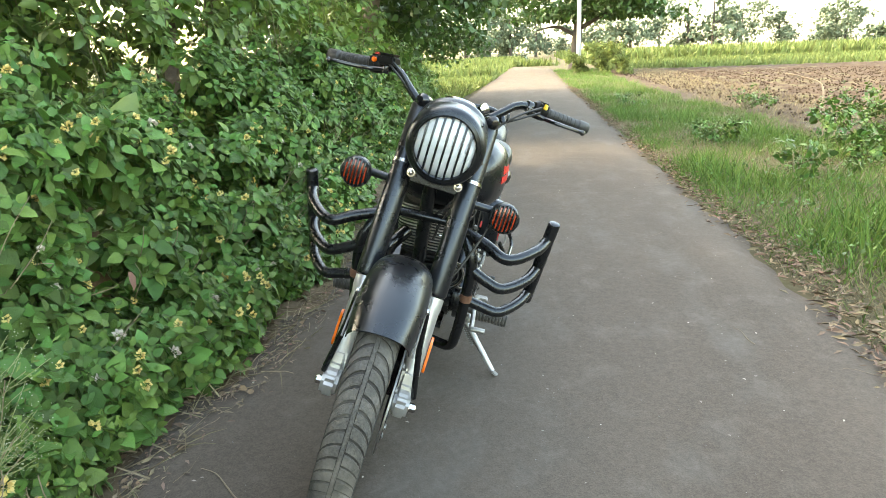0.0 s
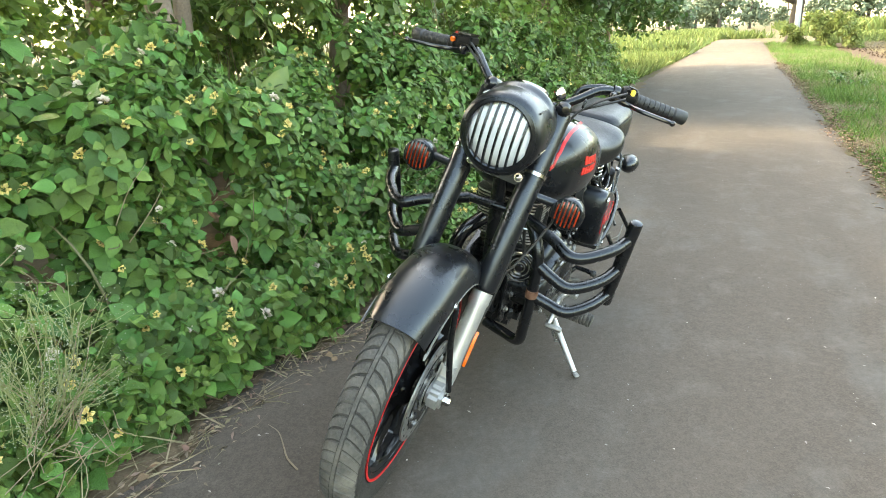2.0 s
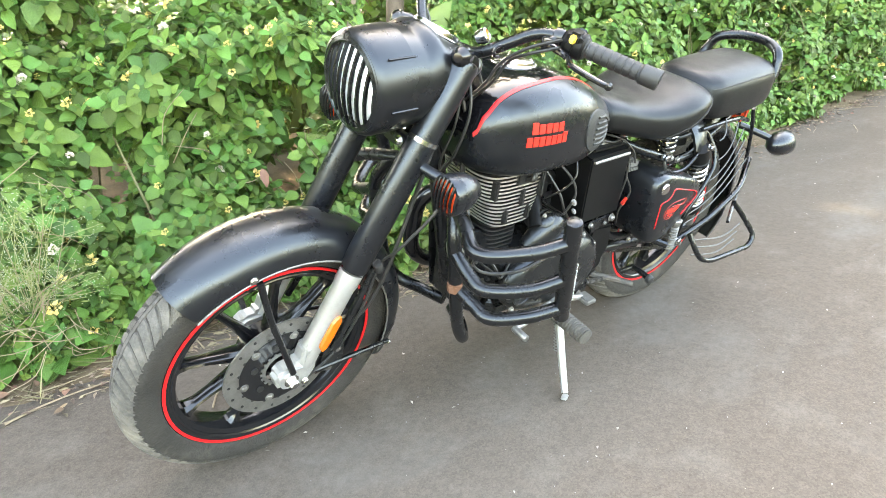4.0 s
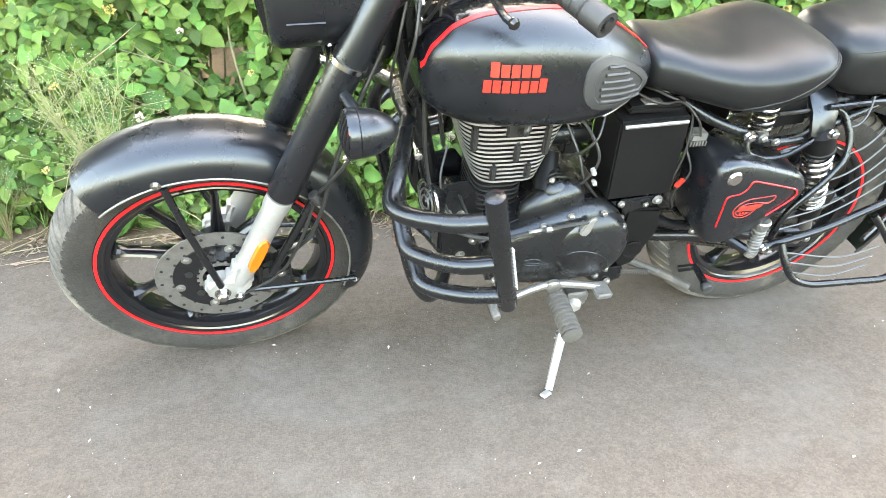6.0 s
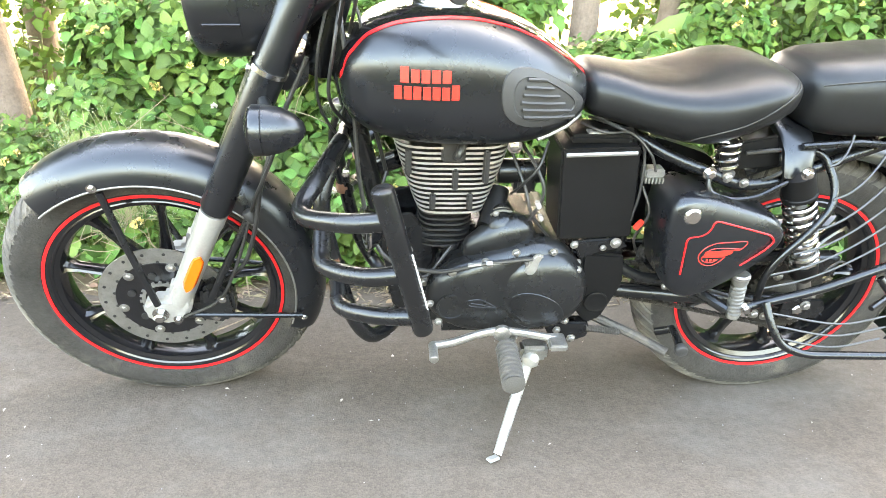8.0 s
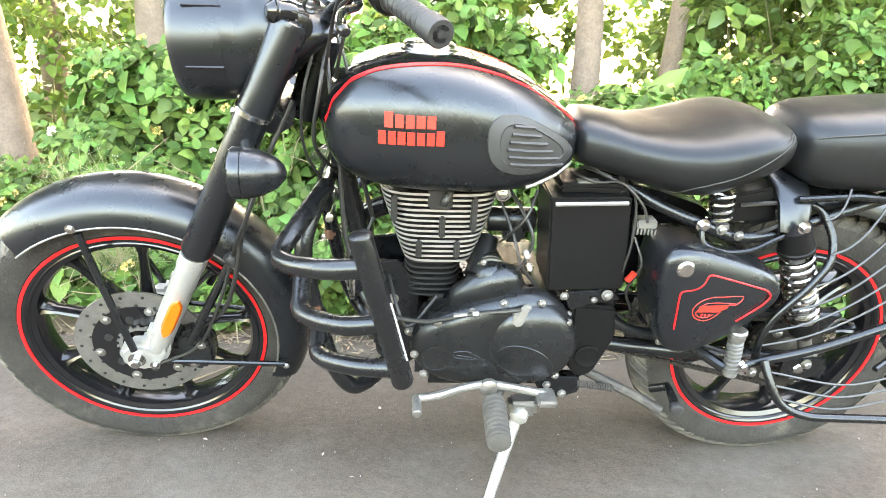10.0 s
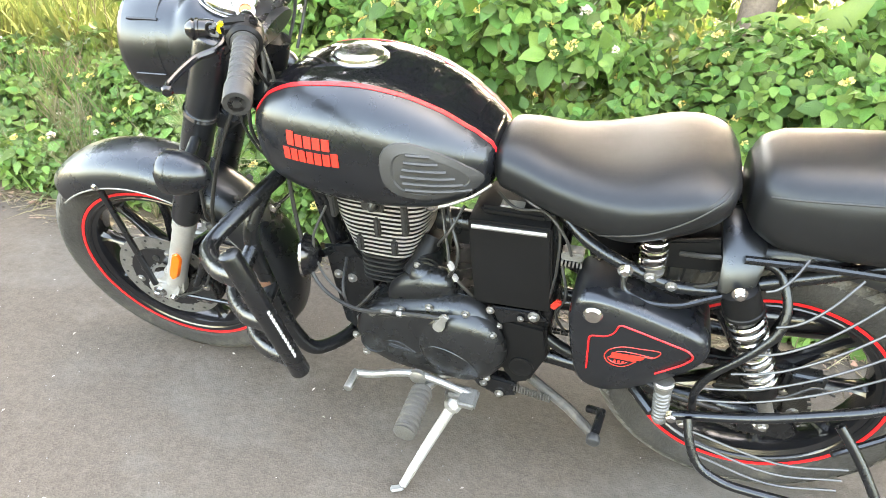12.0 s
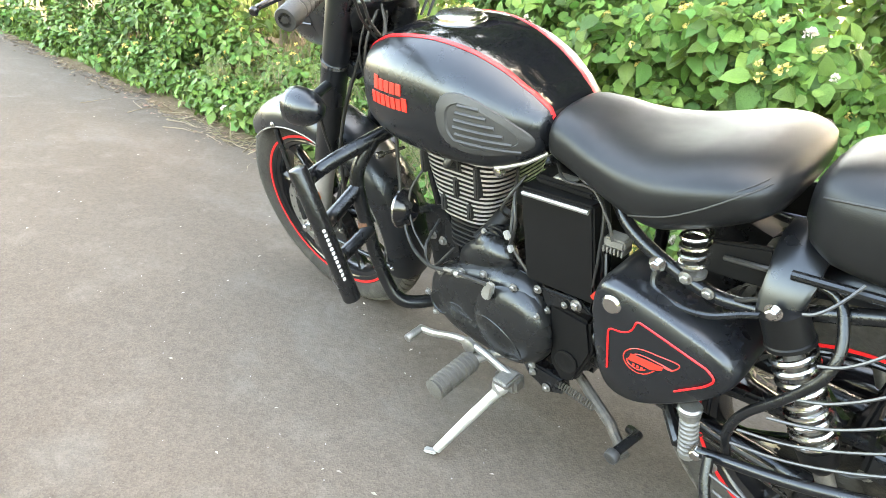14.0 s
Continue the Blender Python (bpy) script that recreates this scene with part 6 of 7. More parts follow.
for sgn in (-1, 1):
    rows = []
    for p in spline([(1.020, 0, 0.718), (1.030, 0, 0.738), (1.058, 0, 0.754), (1.100, 0, 0.772), (1.142, 0, 0.796), (1.180, 0, 0.820), (1.208, 0, 0.834)], 6):
        zb, zt, w, zm = lerp_table(SEAT, p.x)
        e, t = (2.7, (p.z - zm) / (zt - zm)) if p.z >= zm else (2.6, (zm - p.z) / (zm - zb))
        y = (1 - min(0.96, abs(t)) ** e) ** (1 / e) * w
        rows.append((p.x, sgn * (y + 0.0006), p.z))
    part("seam", tube(rows, 0.0014, 6), STITCH, seat, "stitched seam")
    part("seam", tube([(x - 0.005, y * 0.99, z + 0.005) for x, y, z in rows], 0.0009, 5), STITCH, seat, "stitched seam")
for sgn in (-1, 1):
    spring = part("seat_spring", coil((1.120, sgn * 0.138, 0.660), (1.117, sgn * 0.136, 0.728), 0.0205, 0.0038, 4.5), CHROME, bike, "chrome saddle spring")
    part("spring_seat", lathe([(0, 0.022), (0.006, 0.022), (0.01, 0.012), (0.011, 0)], (1.120, sgn * 0.138, 0.650), (0, 0, 1), 16), STEEL, spring)
PILL = [(1.242, 0.765, 0.835, 0.070, 0.800), (1.256, 0.745, 0.856, 0.100, 0.800), (1.29, 0.728, 0.868, 0.122, 0.796), (1.36, 0.722, 0.876, 0.128, 0.795), (1.48, 0.724, 0.884, 0.128, 0.800), (1.56, 0.735, 0.884, 0.120, 0.806), (1.60, 0.760, 0.868, 0.095, 0.812), (1.612, 0.79, 0.84, 0.06, 0.815)]
secs = [oval(x, *lerp_table(PILL, x)[:2], *lerp_table(PILL, x)[2:], 3.2, 3.4, 44) for x in [1.242 + 0.370 * (0.5 - 0.5 * math.cos(math.pi * i / 30)) for i in range(31)]]
pill = part("pillion_seat", loft(secs), LEATHER, bike, "black vinyl pillion pad", 60, Matrix.Translation((0.002, -0.046, -0.004)) @ Matrix.Diagonal((1.0, 0.93, 1.0, 1.0)))
for sgn in (-1, 1):
    pts = [(x, sgn * (lerp_table(PILL, x)[2] * 0.965), lerp_table(PILL, x)[1] - 0.030) for x in [1.262 + 0.325 * i / 24 for i in range(25)]]
    part("seam", tube(pts, 0.0018, 6), STITCH, pill, "stitched seam")
rail = [(1.45, -0.105, 0.735), (1.53, -0.110, 0.778), (1.590, -0.108, 0.838), (1.602, -0.095, 0.892), (1.625, -0.05, 0.912), (1.630, 0, 0.916), (1.625, 0.06, 0.912), (1.598, 0.125, 0.892), (1.590, 0.145, 0.838), (1.54, 0.145, 0.795), (1.45, 0.130, 0.745)]
part("grab_rail", tube(bent(rail, 0.05), 0.0145, 14), TUBE, bike, "black padded grab rail behind the seat", 35, Matrix.Translation((0, -0.03, 0)))

for sgn in (-1, 1):
    part("panel_rail", tube(spline([(1.078, sgn * 0.165, 0.662), (1.082, sgn * 0.178, 0.632), (1.122, sgn * 0.184, 0.618), (1.170, sgn * 0.184, 0.622), (1.215, sgn * 0.178, 0.642), (1.250, sgn * 0.165, 0.650)], 6), 0.0052, 8), TUBE, bike, "black bent bracket above the side panel")
    part("bolt", bolt((1.078, sgn * 0.166, 0.664), (0, sgn, 0), 0.009, 0.012), CHROME, bike)

# rear mudguard
part("rear_mudguard", guard_sheet((1.377, 0, 0.325), 0.392, 0.088, 0.055, 60, 205, 44), SATIN, bike, "satin black rear mudguard", 50)

# engine
cyl = empty("cylinder", bike)
tagged(cyl, "finned black cylinder with bright fin edges")
def fin_shape(cx, hx, hy, z0, z1, r):
    pts = []
    for k in range(32):
        a = math.tau * k / 32
        e = 4.0
        c, s = math.cos(a), math.sin(a)
        pts.append((cx + math.copysign(abs(c) ** (2 / e), c) * hx, math.copysign(abs(s) ** (2 / e), s) * hy))
    return loft([[(x, y, z0) for x, y in pts], [(x, y, z1) for x, y in pts]])
N_FIN = 14
for i in range(N_FIN):
    t = i / (N_FIN - 1)
    z = 0.545 + 0.143 * t
    hx = 0.072 + 0.046 * t ** 0.9
    hy = 0.097 + 0.011 * t
    cx = 0.600 - 0.001 * t
    bm = fin_shape(cx, hx, hy, z - 0.0022, z + 0.0027, 0.03)
    for fc in bm.faces:
        fc.material_index = 1 if len(fc.verts) > 4 else 0
    part("fin", bm, [FIN_EDGE, FIN_DARK], cyl, "", 30)
part("barrel", loft([[(0.600 + math.cos(k * math.tau / 24) * hx, math.sin(k * math.tau / 24) * hy, z) for k in range(24)] for z, hx, hy in ((0.44, 0.052, 0.060), (0.53, 0.052, 0.060), (0.54, 0.066, 0.070), (0.69, 0.105, 0.095), (0.705, 0.09, 0.08))]), FIN_DARK, cyl, "black cylinder barrel")
for i in range(7):
    z = 0.458 + 0.0125 * i
    part("lower_fin", fin_shape(0.590, 0.056, 0.080, z - 0.0022, z + 0.0022, 0.02), FIN_DARK, cyl, "", 30)
for (x, y, z0, z1) in ((0.512, -0.102, 0.632, 0.685), (0.662, -0.104, 0.615, 0.685), (0.603, -0.102, 0.60, 0.645), (0.560, -0.098, 0.555, 0.592), (0.634, -0.098, 0.555, 0.592), (0.60, 0.100, 0.60, 0.68), (0.545, 0.1, 0.62, 0.69)):
    part("fin_damper", block((x - 0.006, y - 0.010, z0), (x + 0.006, y + 0.010, z1), 0.003), FIN_DARK, cyl, "")
# solid black block over the fins, painting the shade of the plug's hollow
part("plug_recess_shade", block((0.574, -0.1115, 0.660), (0.621, -0.080, 0.702), 0.004), FIN_DARK, cyl, "black block for the shaded recess round the spark plug")
part("rocker_cover", block((0.535, -0.07, 0.695), (0.675, 0.07, 0.715), 0.008), CASE, cyl)
part("plug_lead", tube(spline([(0.605, -0.105, 0.672), (0.605, -0.13, 0.684), (0.62, -0.11, 0.705), (0.66, -0.06, 0.72)]), 0.008, 10), WIRE, cyl)
part("bolt", bolt((0.715, -0.10, 0.690), (0, -1, 0), 0.010, 0.01), CHROME, cyl)

COVER = [(0.547, 0.372), (0.556, 0.412), (0.585, 0.446), (0.64, 0.472), (0.70, 0.494), (0.76, 0.508), (0.81, 0.502), (0.85, 0.474), (0.871, 0.43), (0.875, 0.38), (0.86, 0.332), (0.83, 0.300), (0.78, 0.286), (0.70, 0.286), (0.63, 0.292), (0.585, 0.312), (0.556, 0.342)]
crank = part("crankcase", slab([(x * 0.97 + 0.02, z) for x, z in COVER], -0.13, 0.26, 0.02, 3), CASE, bike, "black crankcase")
def dome(outline, y0, steps, centre):
    rings = []
    sm = spline(outline + [outline[0]], 3)[:-1]
    for s, y in steps:
        rings.append([(centre[0] + (q.x - centre[0]) * s, y0 + y, centre[1] + (q.y - centre[1]) * s) for q in sm])
    return loft(rings)
cover2d = [Vector((x, z, 0)) for x, z in COVER]
part("primary_cover", dome([tuple(v) for v in cover2d], -0.130, ((1.0, 0), (1.0, -0.008), (0.985, -0.017), (0.955, -0.025), (0.90, -0.033), (0.82, -0.039), (0.70, -0.0435), (0.55, -0.046), (0.4, -0.0475), (0.2, -0.048), (0.05, -0.048)), (0.71, 0.395)), CASE, crank, "black oval primary cover", 50)
part("cover_bulge", lathe([(0, 0.097), (0.008, 0.0955), (0.018, 0.0905), (0.027, 0.082), (0.034, 0.069), (0.039, 0.052), (0.042, 0.034), (0.0435, 0.016), (0.044, 0.0)], (0.786, -0.152, 0.396), (0, -1, 0), 64), CASE, crank, "", 50)
# an oval recess pressed into the bulge, following its dome
def bulge_y(x, z):
    q = math.hypot(x - 0.786, z - 0.396)
    prof_ = [(0.0, 0.044), (0.016, 0.0435), (0.034, 0.042), (0.052, 0.039), (0.069, 0.034), (0.082, 0.027), (0.0905, 0.018), (0.0955, 0.008), (0.097, 0)]
    for (r0, h0), (r1, h1) in zip(prof_, prof_[1:]):
        if q <= r1:
            return -0.152 - (h0 + (h1 - h0) * (q - r0) / (r1 - r0))
    return -0.152
def dish_ring(s, lift):
    out_ = []
    for k in range(36):
        a = math.tau * k / 36
        x, z = 0.775 + 0.056 * s * math.cos(a) - 0.008 * s * math.sin(a), 0.368 + 0.043 * s * math.sin(a) - 0.010 * s * math.cos(a)
        out_.append((x, bulge_y(x, z) - lift, z))
    return out_
part("cover_dish", loft([dish_ring(s, l) for s, l in ((1.0, 0.0), (0.99, 0.0012), (0.6, 0.0010), (0.3, 0.0010), (0.05, 0.0010))]), CASE, crank, "smooth oval recess", 50)
part("dish_rim", tube(dish_ring(1.0, 0.0004), 0.0012, 6, closed=True), CASE, crank)
part("cover_emblem", lathe([(0, 0.031), (0.0035, 0.031), (0.0045, 0.027), (0.002, 0.026), (0.002, 0)], (0.600, -0.1715, 0.366), (0, -1, 0), 28), CASE, crank, "embossed round emblem", 30)
for pts in ([(0.634, 0.384), (0.660, 0.386), (0.695, 0.366)], [(0.634, 0.384), (0.640, 0.370), (0.695, 0.366)], [(0.640, 0.377), (0.660, 0.374), (0.680, 0.369)]):
    part("cover_feather", tube(spline([(x, -0.1768, z) for x, z in pts], 5), 0.0016, 6), CASE, crank, "embossed feather beside the emblem")
for x, z in ((0.600, 0.446), (0.665, 0.472), (0.725, 0.492), (0.855, 0.450), (0.864, 0.385), (0.556, 0.372), (0.845, 0.322), (0.80, 0.493), (0.575, 0.325)):
    part("bolt", bolt((x, -0.166, z), (0, -1, 0), 0.006, 0.008), STEEL, crank)
part("clutch_arm", join(rod((0.752, -0.15, 0.470), (0.752, -0.185, 0.472), 0.010, 12, 0.003), slab([(0.738, 0.468), (0.743, 0.458), (0.754, 0.455), (0.763, 0.464), (0.768, 0.490), (0.776, 0.500), (0.762, 0.506), (0.752, 0.495)], -0.196, 0.009, 0.003)), ALLOY, crank, "bright clutch arm")
part("clutch_cable", tube(spline([(0.755, -0.19, 0.492), (0.66, -0.185, 0.478), (0.56, -0.17, 0.452), (0.46, -0.13, 0.47), (0.42, -0.10, 0.60), (0.41, -0.08, 0.80)]), 0.0045, 8), WIRE, crank)
part("cable_adjuster", join(rod((0.628, -0.182, 0.4727), (0.662, -0.185, 0.478), 0.0045, 8, 0.001), rod((0.664, -0.186, 0.478), (0.676, -0.187, 0.480), 0.0072, 6, 0.001), rod((0.676, -0.187, 0.480), (0.702, -0.188, 0.4845), 0.0040, 8, 0.001)), STEEL, crank)
part("starter_motor", rod((0.700, -0.105, 0.530), (0.680, 0.08, 0.530), 0.034, 28, 0.008), CASE, crank, "black starter motor drum")
secs = []
for q, (px0, pz0, rr) in enumerate(((0.625, 0.462, 0.014), (0.640, 0.472, 0.026), (0.670, 0.490, 0.033), (0.705, 0.508, 0.038), (0.735, 0.520, 0.036), (0.755, 0.525, 0.026), (0.765, 0.526, 0.010))):
    secs.append([(px0 - math.sin(k * math.tau / 20) * rr * 0.45, -0.118 - math.cos(k * math.tau / 20) * rr * 0.9, pz0 + math.sin(k * math.tau / 20) * rr) for k in range(20)])
part("starter_cover", loft(secs), CASE, crank, "black starter gear cover", 50)
part("starter_dome", lathe([(0, 0.040), (0.006, 0.040), (0.007, 0.036), (0.016, 0.034), (0.026, 0.026), (0.031, 0.014), (0.033, 0)], (0.702, -0.112, 0.520), (0, -1, 0.15), 30), CASE, crank, "black domed starter cover", 50)
for k_ in range(4):
    part("bolt", bolt((0.702 + math.cos(k_ * 1.5 + 0.5) * 0.037, -0.117, 0.520 + math.sin(k_ * 1.5 + 0.5) * 0.037), (0, -1, 0), 0.005, 0.007), STEEL, crank)
part("gearbox", block((0.84, -0.11, 0.30), (0.96, 0.11, 0.47), 0.02, 3), CASE, crank, "black gearbox")
part("sprocket_cover", slab([(0.868, 0.478), (0.955, 0.47), (0.965, 0.40), (0.93, 0.31), (0.90, 0.295), (0.872, 0.33)], -0.145, 0.03, 0.006), PLASTIC, crank, "black sprocket cover")
part("cover_cap", lathe([(0, 0.026), (0.004, 0.026), (0.005, 0.023), (0.004, 0.02), (0.004, 0.006), (0.006, 0)], (0.912, -0.145, 0.355), (0, -1, 0), 28), PLASTIC, crank)
part("sump", block((0.56, -0.10, 0.225), (0.86, 0.10, 0.31), 0.03, 3), CASE, crank)
part("carburettor", join(rod((0.70, -0.01, 0.60), (0.80, -0.01, 0.60), 0.026, 20, 0.004), block((0.735, -0.035, 0.555), (0.78, 0.02, 0.60), 0.008)), CASE, bike, "dusty throttle body")
part("intake_duct", tube([(0.70, -0.05, 0.575), (0.685, -0.09, 0.54), (0.67, -0.115, 0.52)], 0.022, 16), PLASTIC, bike)
part("exhaust_pipe", tube(bent([(0.50, 0.06, 0.60), (0.44, 0.10, 0.56), (0.45, 0.14, 0.36), (0.60, 0.16, 0.27), (1.0, 0.17, 0.27), (1.20, 0.19, 0.30)], 0.09), 0.022, 18), GLOSS, bike, "black exhaust pipe")
part("silencer", lathe([(0, 0.022), (0.06, 0.045), (0.5, 0.047), (0.56, 0.03), (0.56, 0)], (1.15, 0.19, 0.295), (1, 0.02, 0.10), 24), GLOSS, bike, "black silencer")

# frame
FRAME = [
    ([(0.365, 0, 0.90), (0.405, 0, 0.72), (0.47, 0, 0.42), (0.50, 0, 0.30)], 0.021),
    ([(0.375, 0, 0.86), (0.50, 0, 0.83), (0.80, 0, 0.77), (0.95, 0, 0.74)], 0.020),
    ([(0.335, 0, 0.80), (0.385, 0, 0.945)], 0.030),
]
for sgn in (-1, 1):
    FRAME += [
        ([(0.88, sgn * 0.045, 0.735), (0.95, sgn * 0.085, 0.710), (1.01, sgn * 0.128, 0.684), (1.079, sgn * 0.148, 0.660), (1.156, sgn * 0.146, 0.632), (1.235, sgn * 0.150, 0.640)], 0.0115),
        ([(0.93, sgn * 0.10, 0.735), (0.955, sgn * 0.11, 0.60), (0.945, sgn * 0.11, 0.42), (0.93, sgn * 0.11, 0.33)], 0.014),
        ([(1.25, sgn * 0.135, 0.640), (1.40, sgn * 0.12, 0.690), (1.56, sgn * 0.07, 0.720)], 0.012),
        ([(0.90, sgn * 0.12, 0.47), (1.00, sgn * 0.13, 0.41), (1.10, sgn * 0.13, 0.40)], 0.012),
    ]
frame_ob = empty("frame", bike)
tagged(frame_ob, "black tubular steel frame")
for pts, r in FRAME:
    part("frame_tube", tube(spline(pts, 6), r, 12), TUBE, frame_ob)
for sgn in (-1, 1):
    arm = part("swingarm", tube([(0.94, sgn * 0.10, 0.36), (1.10, sgn * 0.108, 0.345), (1.41, sgn * 0.112, 0.322)], 0.017, 14), TUBE, bike, "black swingarm")
    part("axle_nut", bolt((1.377, sgn * 0.130, 0.322), (0, sgn, 0), 0.013, 0.016), CHROME, arm)
    # upper shock mount and shock
    top, low = Vector((1.254, sgn * 0.160, 0.668)), Vector((1.378, sgn * 0.145, 0.365))
    dd = (low - top).normalized()
    shock = part("shock_absorber", lathe([(0.0, 0.012), (0.008, 0.031), (0.052, 0.032), (0.054, 0.034), (0.060, 0.034), (0.062, 0.028), (0.066, 0.0)], top, dd, 24), PLASTIC, bike, "shock absorber with exposed chrome spring")
    part("spring", coil(top + dd * 0.064, top + dd * 0.235, 0.0275, 0.0054, 9.5), CHROME, shock, "bright shock spring")
    part("damper_rod", rod(top + dd * 0.06, low, 0.014, 14), STEEL, shock)
    part("lower_cup", lathe([(0, 0.0), (0, 0.03), (0.03, 0.028), (0.05, 0.014), (0.055, 0)], top + dd * 0.232, dd, 20), PLASTIC, shock)
    part("mount_bolt", bolt(top + Vector((0, sgn * 0.030, 0.006)), (0, sgn, 0), 0.0085, 0.012), CHROME, shock)
    secs = []
    for q, (cx_, yy, zz, hwid) in enumerate(((1.252, 0.055, 0.738, 0.034), (1.252, 0.090, 0.736, 0.034), (1.253, 0.122, 0.722, 0.033), (1.255, 0.146, 0.698, 0.031), (1.252, 0.160, 0.672, 0.028), (1.250, 0.166, 0.655, 0.024))):
        nn = Vector((0, sgn * (0.3 + 0.14 * q), 1.0 - 0.17 * q)).normalized() * 0.004
        c = Vector((cx_, sgn * yy, zz))
        secs.append([c + Vector((-hwid, 0, -0.008)), c + Vector((-hwid, 0, 0)) + nn, c + Vector((-hwid * 0.8, 0, 0)) + nn * 2, c + Vector((hwid * 0.8, 0, 0)) + nn * 2, c + Vector((hwid, 0, 0)) + nn, c + Vector((hwid, 0, -0.008)), c - nn])
    cover = loft(secs)
    part("shock_cover", cover, SATIN, bike, "black bracket over the shock")
    part("subframe_panel", slab([(1.10, 0.70), (1.22, 0.725), (1.24, 0.66), (1.12, 0.65)], sgn * 0.120 - 0.006, 0.012, 0.004), PLASTIC, bike)

# battery box and toolbox panel on the left
bx = part("battery_box", slab([(0.796, 0.700), (0.947, 0.706), (0.962, 0.512), (0.811, 0.506)], -0.142, 0.12, 0.004), PLASTIC, bike, "flat black electrics box")
part("strap", tube([(0.805, -0.145, 0.690), (0.940, -0.145, 0.695)], 0.0042, 6), ALLOY, bx, "bright edge strip")
part("box_lid", block((0.815, -0.125, 0.705), (0.935, -0.03, 0.722), 0.006), PLASTIC, bx)
part("label", block((0.850, -0.118, 0.721), (0.892, -0.095, 0.7245), 0.001), ALLOY, bx)
PANEL = [(0.996, 0.570), (1.004, 0.620), (1.032, 0.638), (1.080, 0.632), (1.150, 0.612), (1.207, 0.592), (1.232, 0.568), (1.236, 0.540), (1.212, 0.502), (1.160, 0.457), (1.105, 0.421), (1.060, 0.412), (1.027, 0.432), (1.008, 0.490)]
for sgn in (-1, 1):
    rings = []
    sm = spline([(x, 0, z) for x, z in PANEL] + [(PANEL[0][0], 0, PANEL[0][1])], 3)[:-1]
    for s, y in ((1.0, 0.100), (1.005, 0.180), (0.995, 0.200), (0.965, 0.213), (0.90, 0.220), (0.5, 0.224), (0.05, 0.224)):
        rings.append([(1.095 + (q.x - 1.095) * s, sgn * y, 0.525 + (q.z - 0.525) * s) for q in sm])
    panel = part("side_panel", loft(rings), SATIN, bike, "satin black toolbox panel with red outline", 50)
    yp = sgn * 0.2235
    line = [(1.041, 0.474), (1.037, 0.556), (1.066, 0.560), (1.079, 0.572), (1.083, 0.593), (1.128, 0.581), (1.200, 0.561), (1.212, 0.548), (1.200, 0.530), (1.157, 0.493)]
    rows = bent([(x, yp, z) for x, z in line], 0.010, 4)
    part("pinstripe", tube(rows, 0.0018, 6), RED, panel, "red outline")
    # winged emblem as plain shapes
    for pts in ([(1.135, 0.529), (1.149, 0.530), (1.158, 0.547), (1.125, 0.546), (1.095, 0.543), (1.075, 0.531), (1.068, 0.514), (1.077, 0.499), (1.094, 0.494), (1.109, 0.500), (1.122, 0.514)],
                [(1.078, 0.516), (1.075, 0.509), (1.084, 0.502), (1.097, 0.501), (1.108, 0.508)], [(1.149, 0.531), (1.115, 0.533), (1.092, 0.531), (1.081, 0.523)]):
        part("emblem_ring", tube(spline([(x, yp, z) for x, z in pts], 4), 0.0011, 6), RED_LETTER, panel)
    part("emblem_wing", slab([(1.080, 0.526), (1.135, 0.529), (1.133, 0.522), (1.124, 0.517), (1.116, 0.513), (1.078, 0.513)], yp - 0.0012, 0.0024), RED_LETTER, panel)
    for i in range(3):
        part("emblem_mark", block((1.085 + i * 0.007, yp - 0.0012, 0.504), (1.089 + i * 0.007, yp + 0.0012, 0.509), 0), RED_LETTER, panel)
    part("lock_bolt", lathe([(0, 0.017), (0.005, 0.017), (0.009, 0.013), (0.010, 0.0)], (1.038, sgn * 0.217, 0.600), (0, sgn, 0), 24), CHROME, panel, "chrome panel lock")

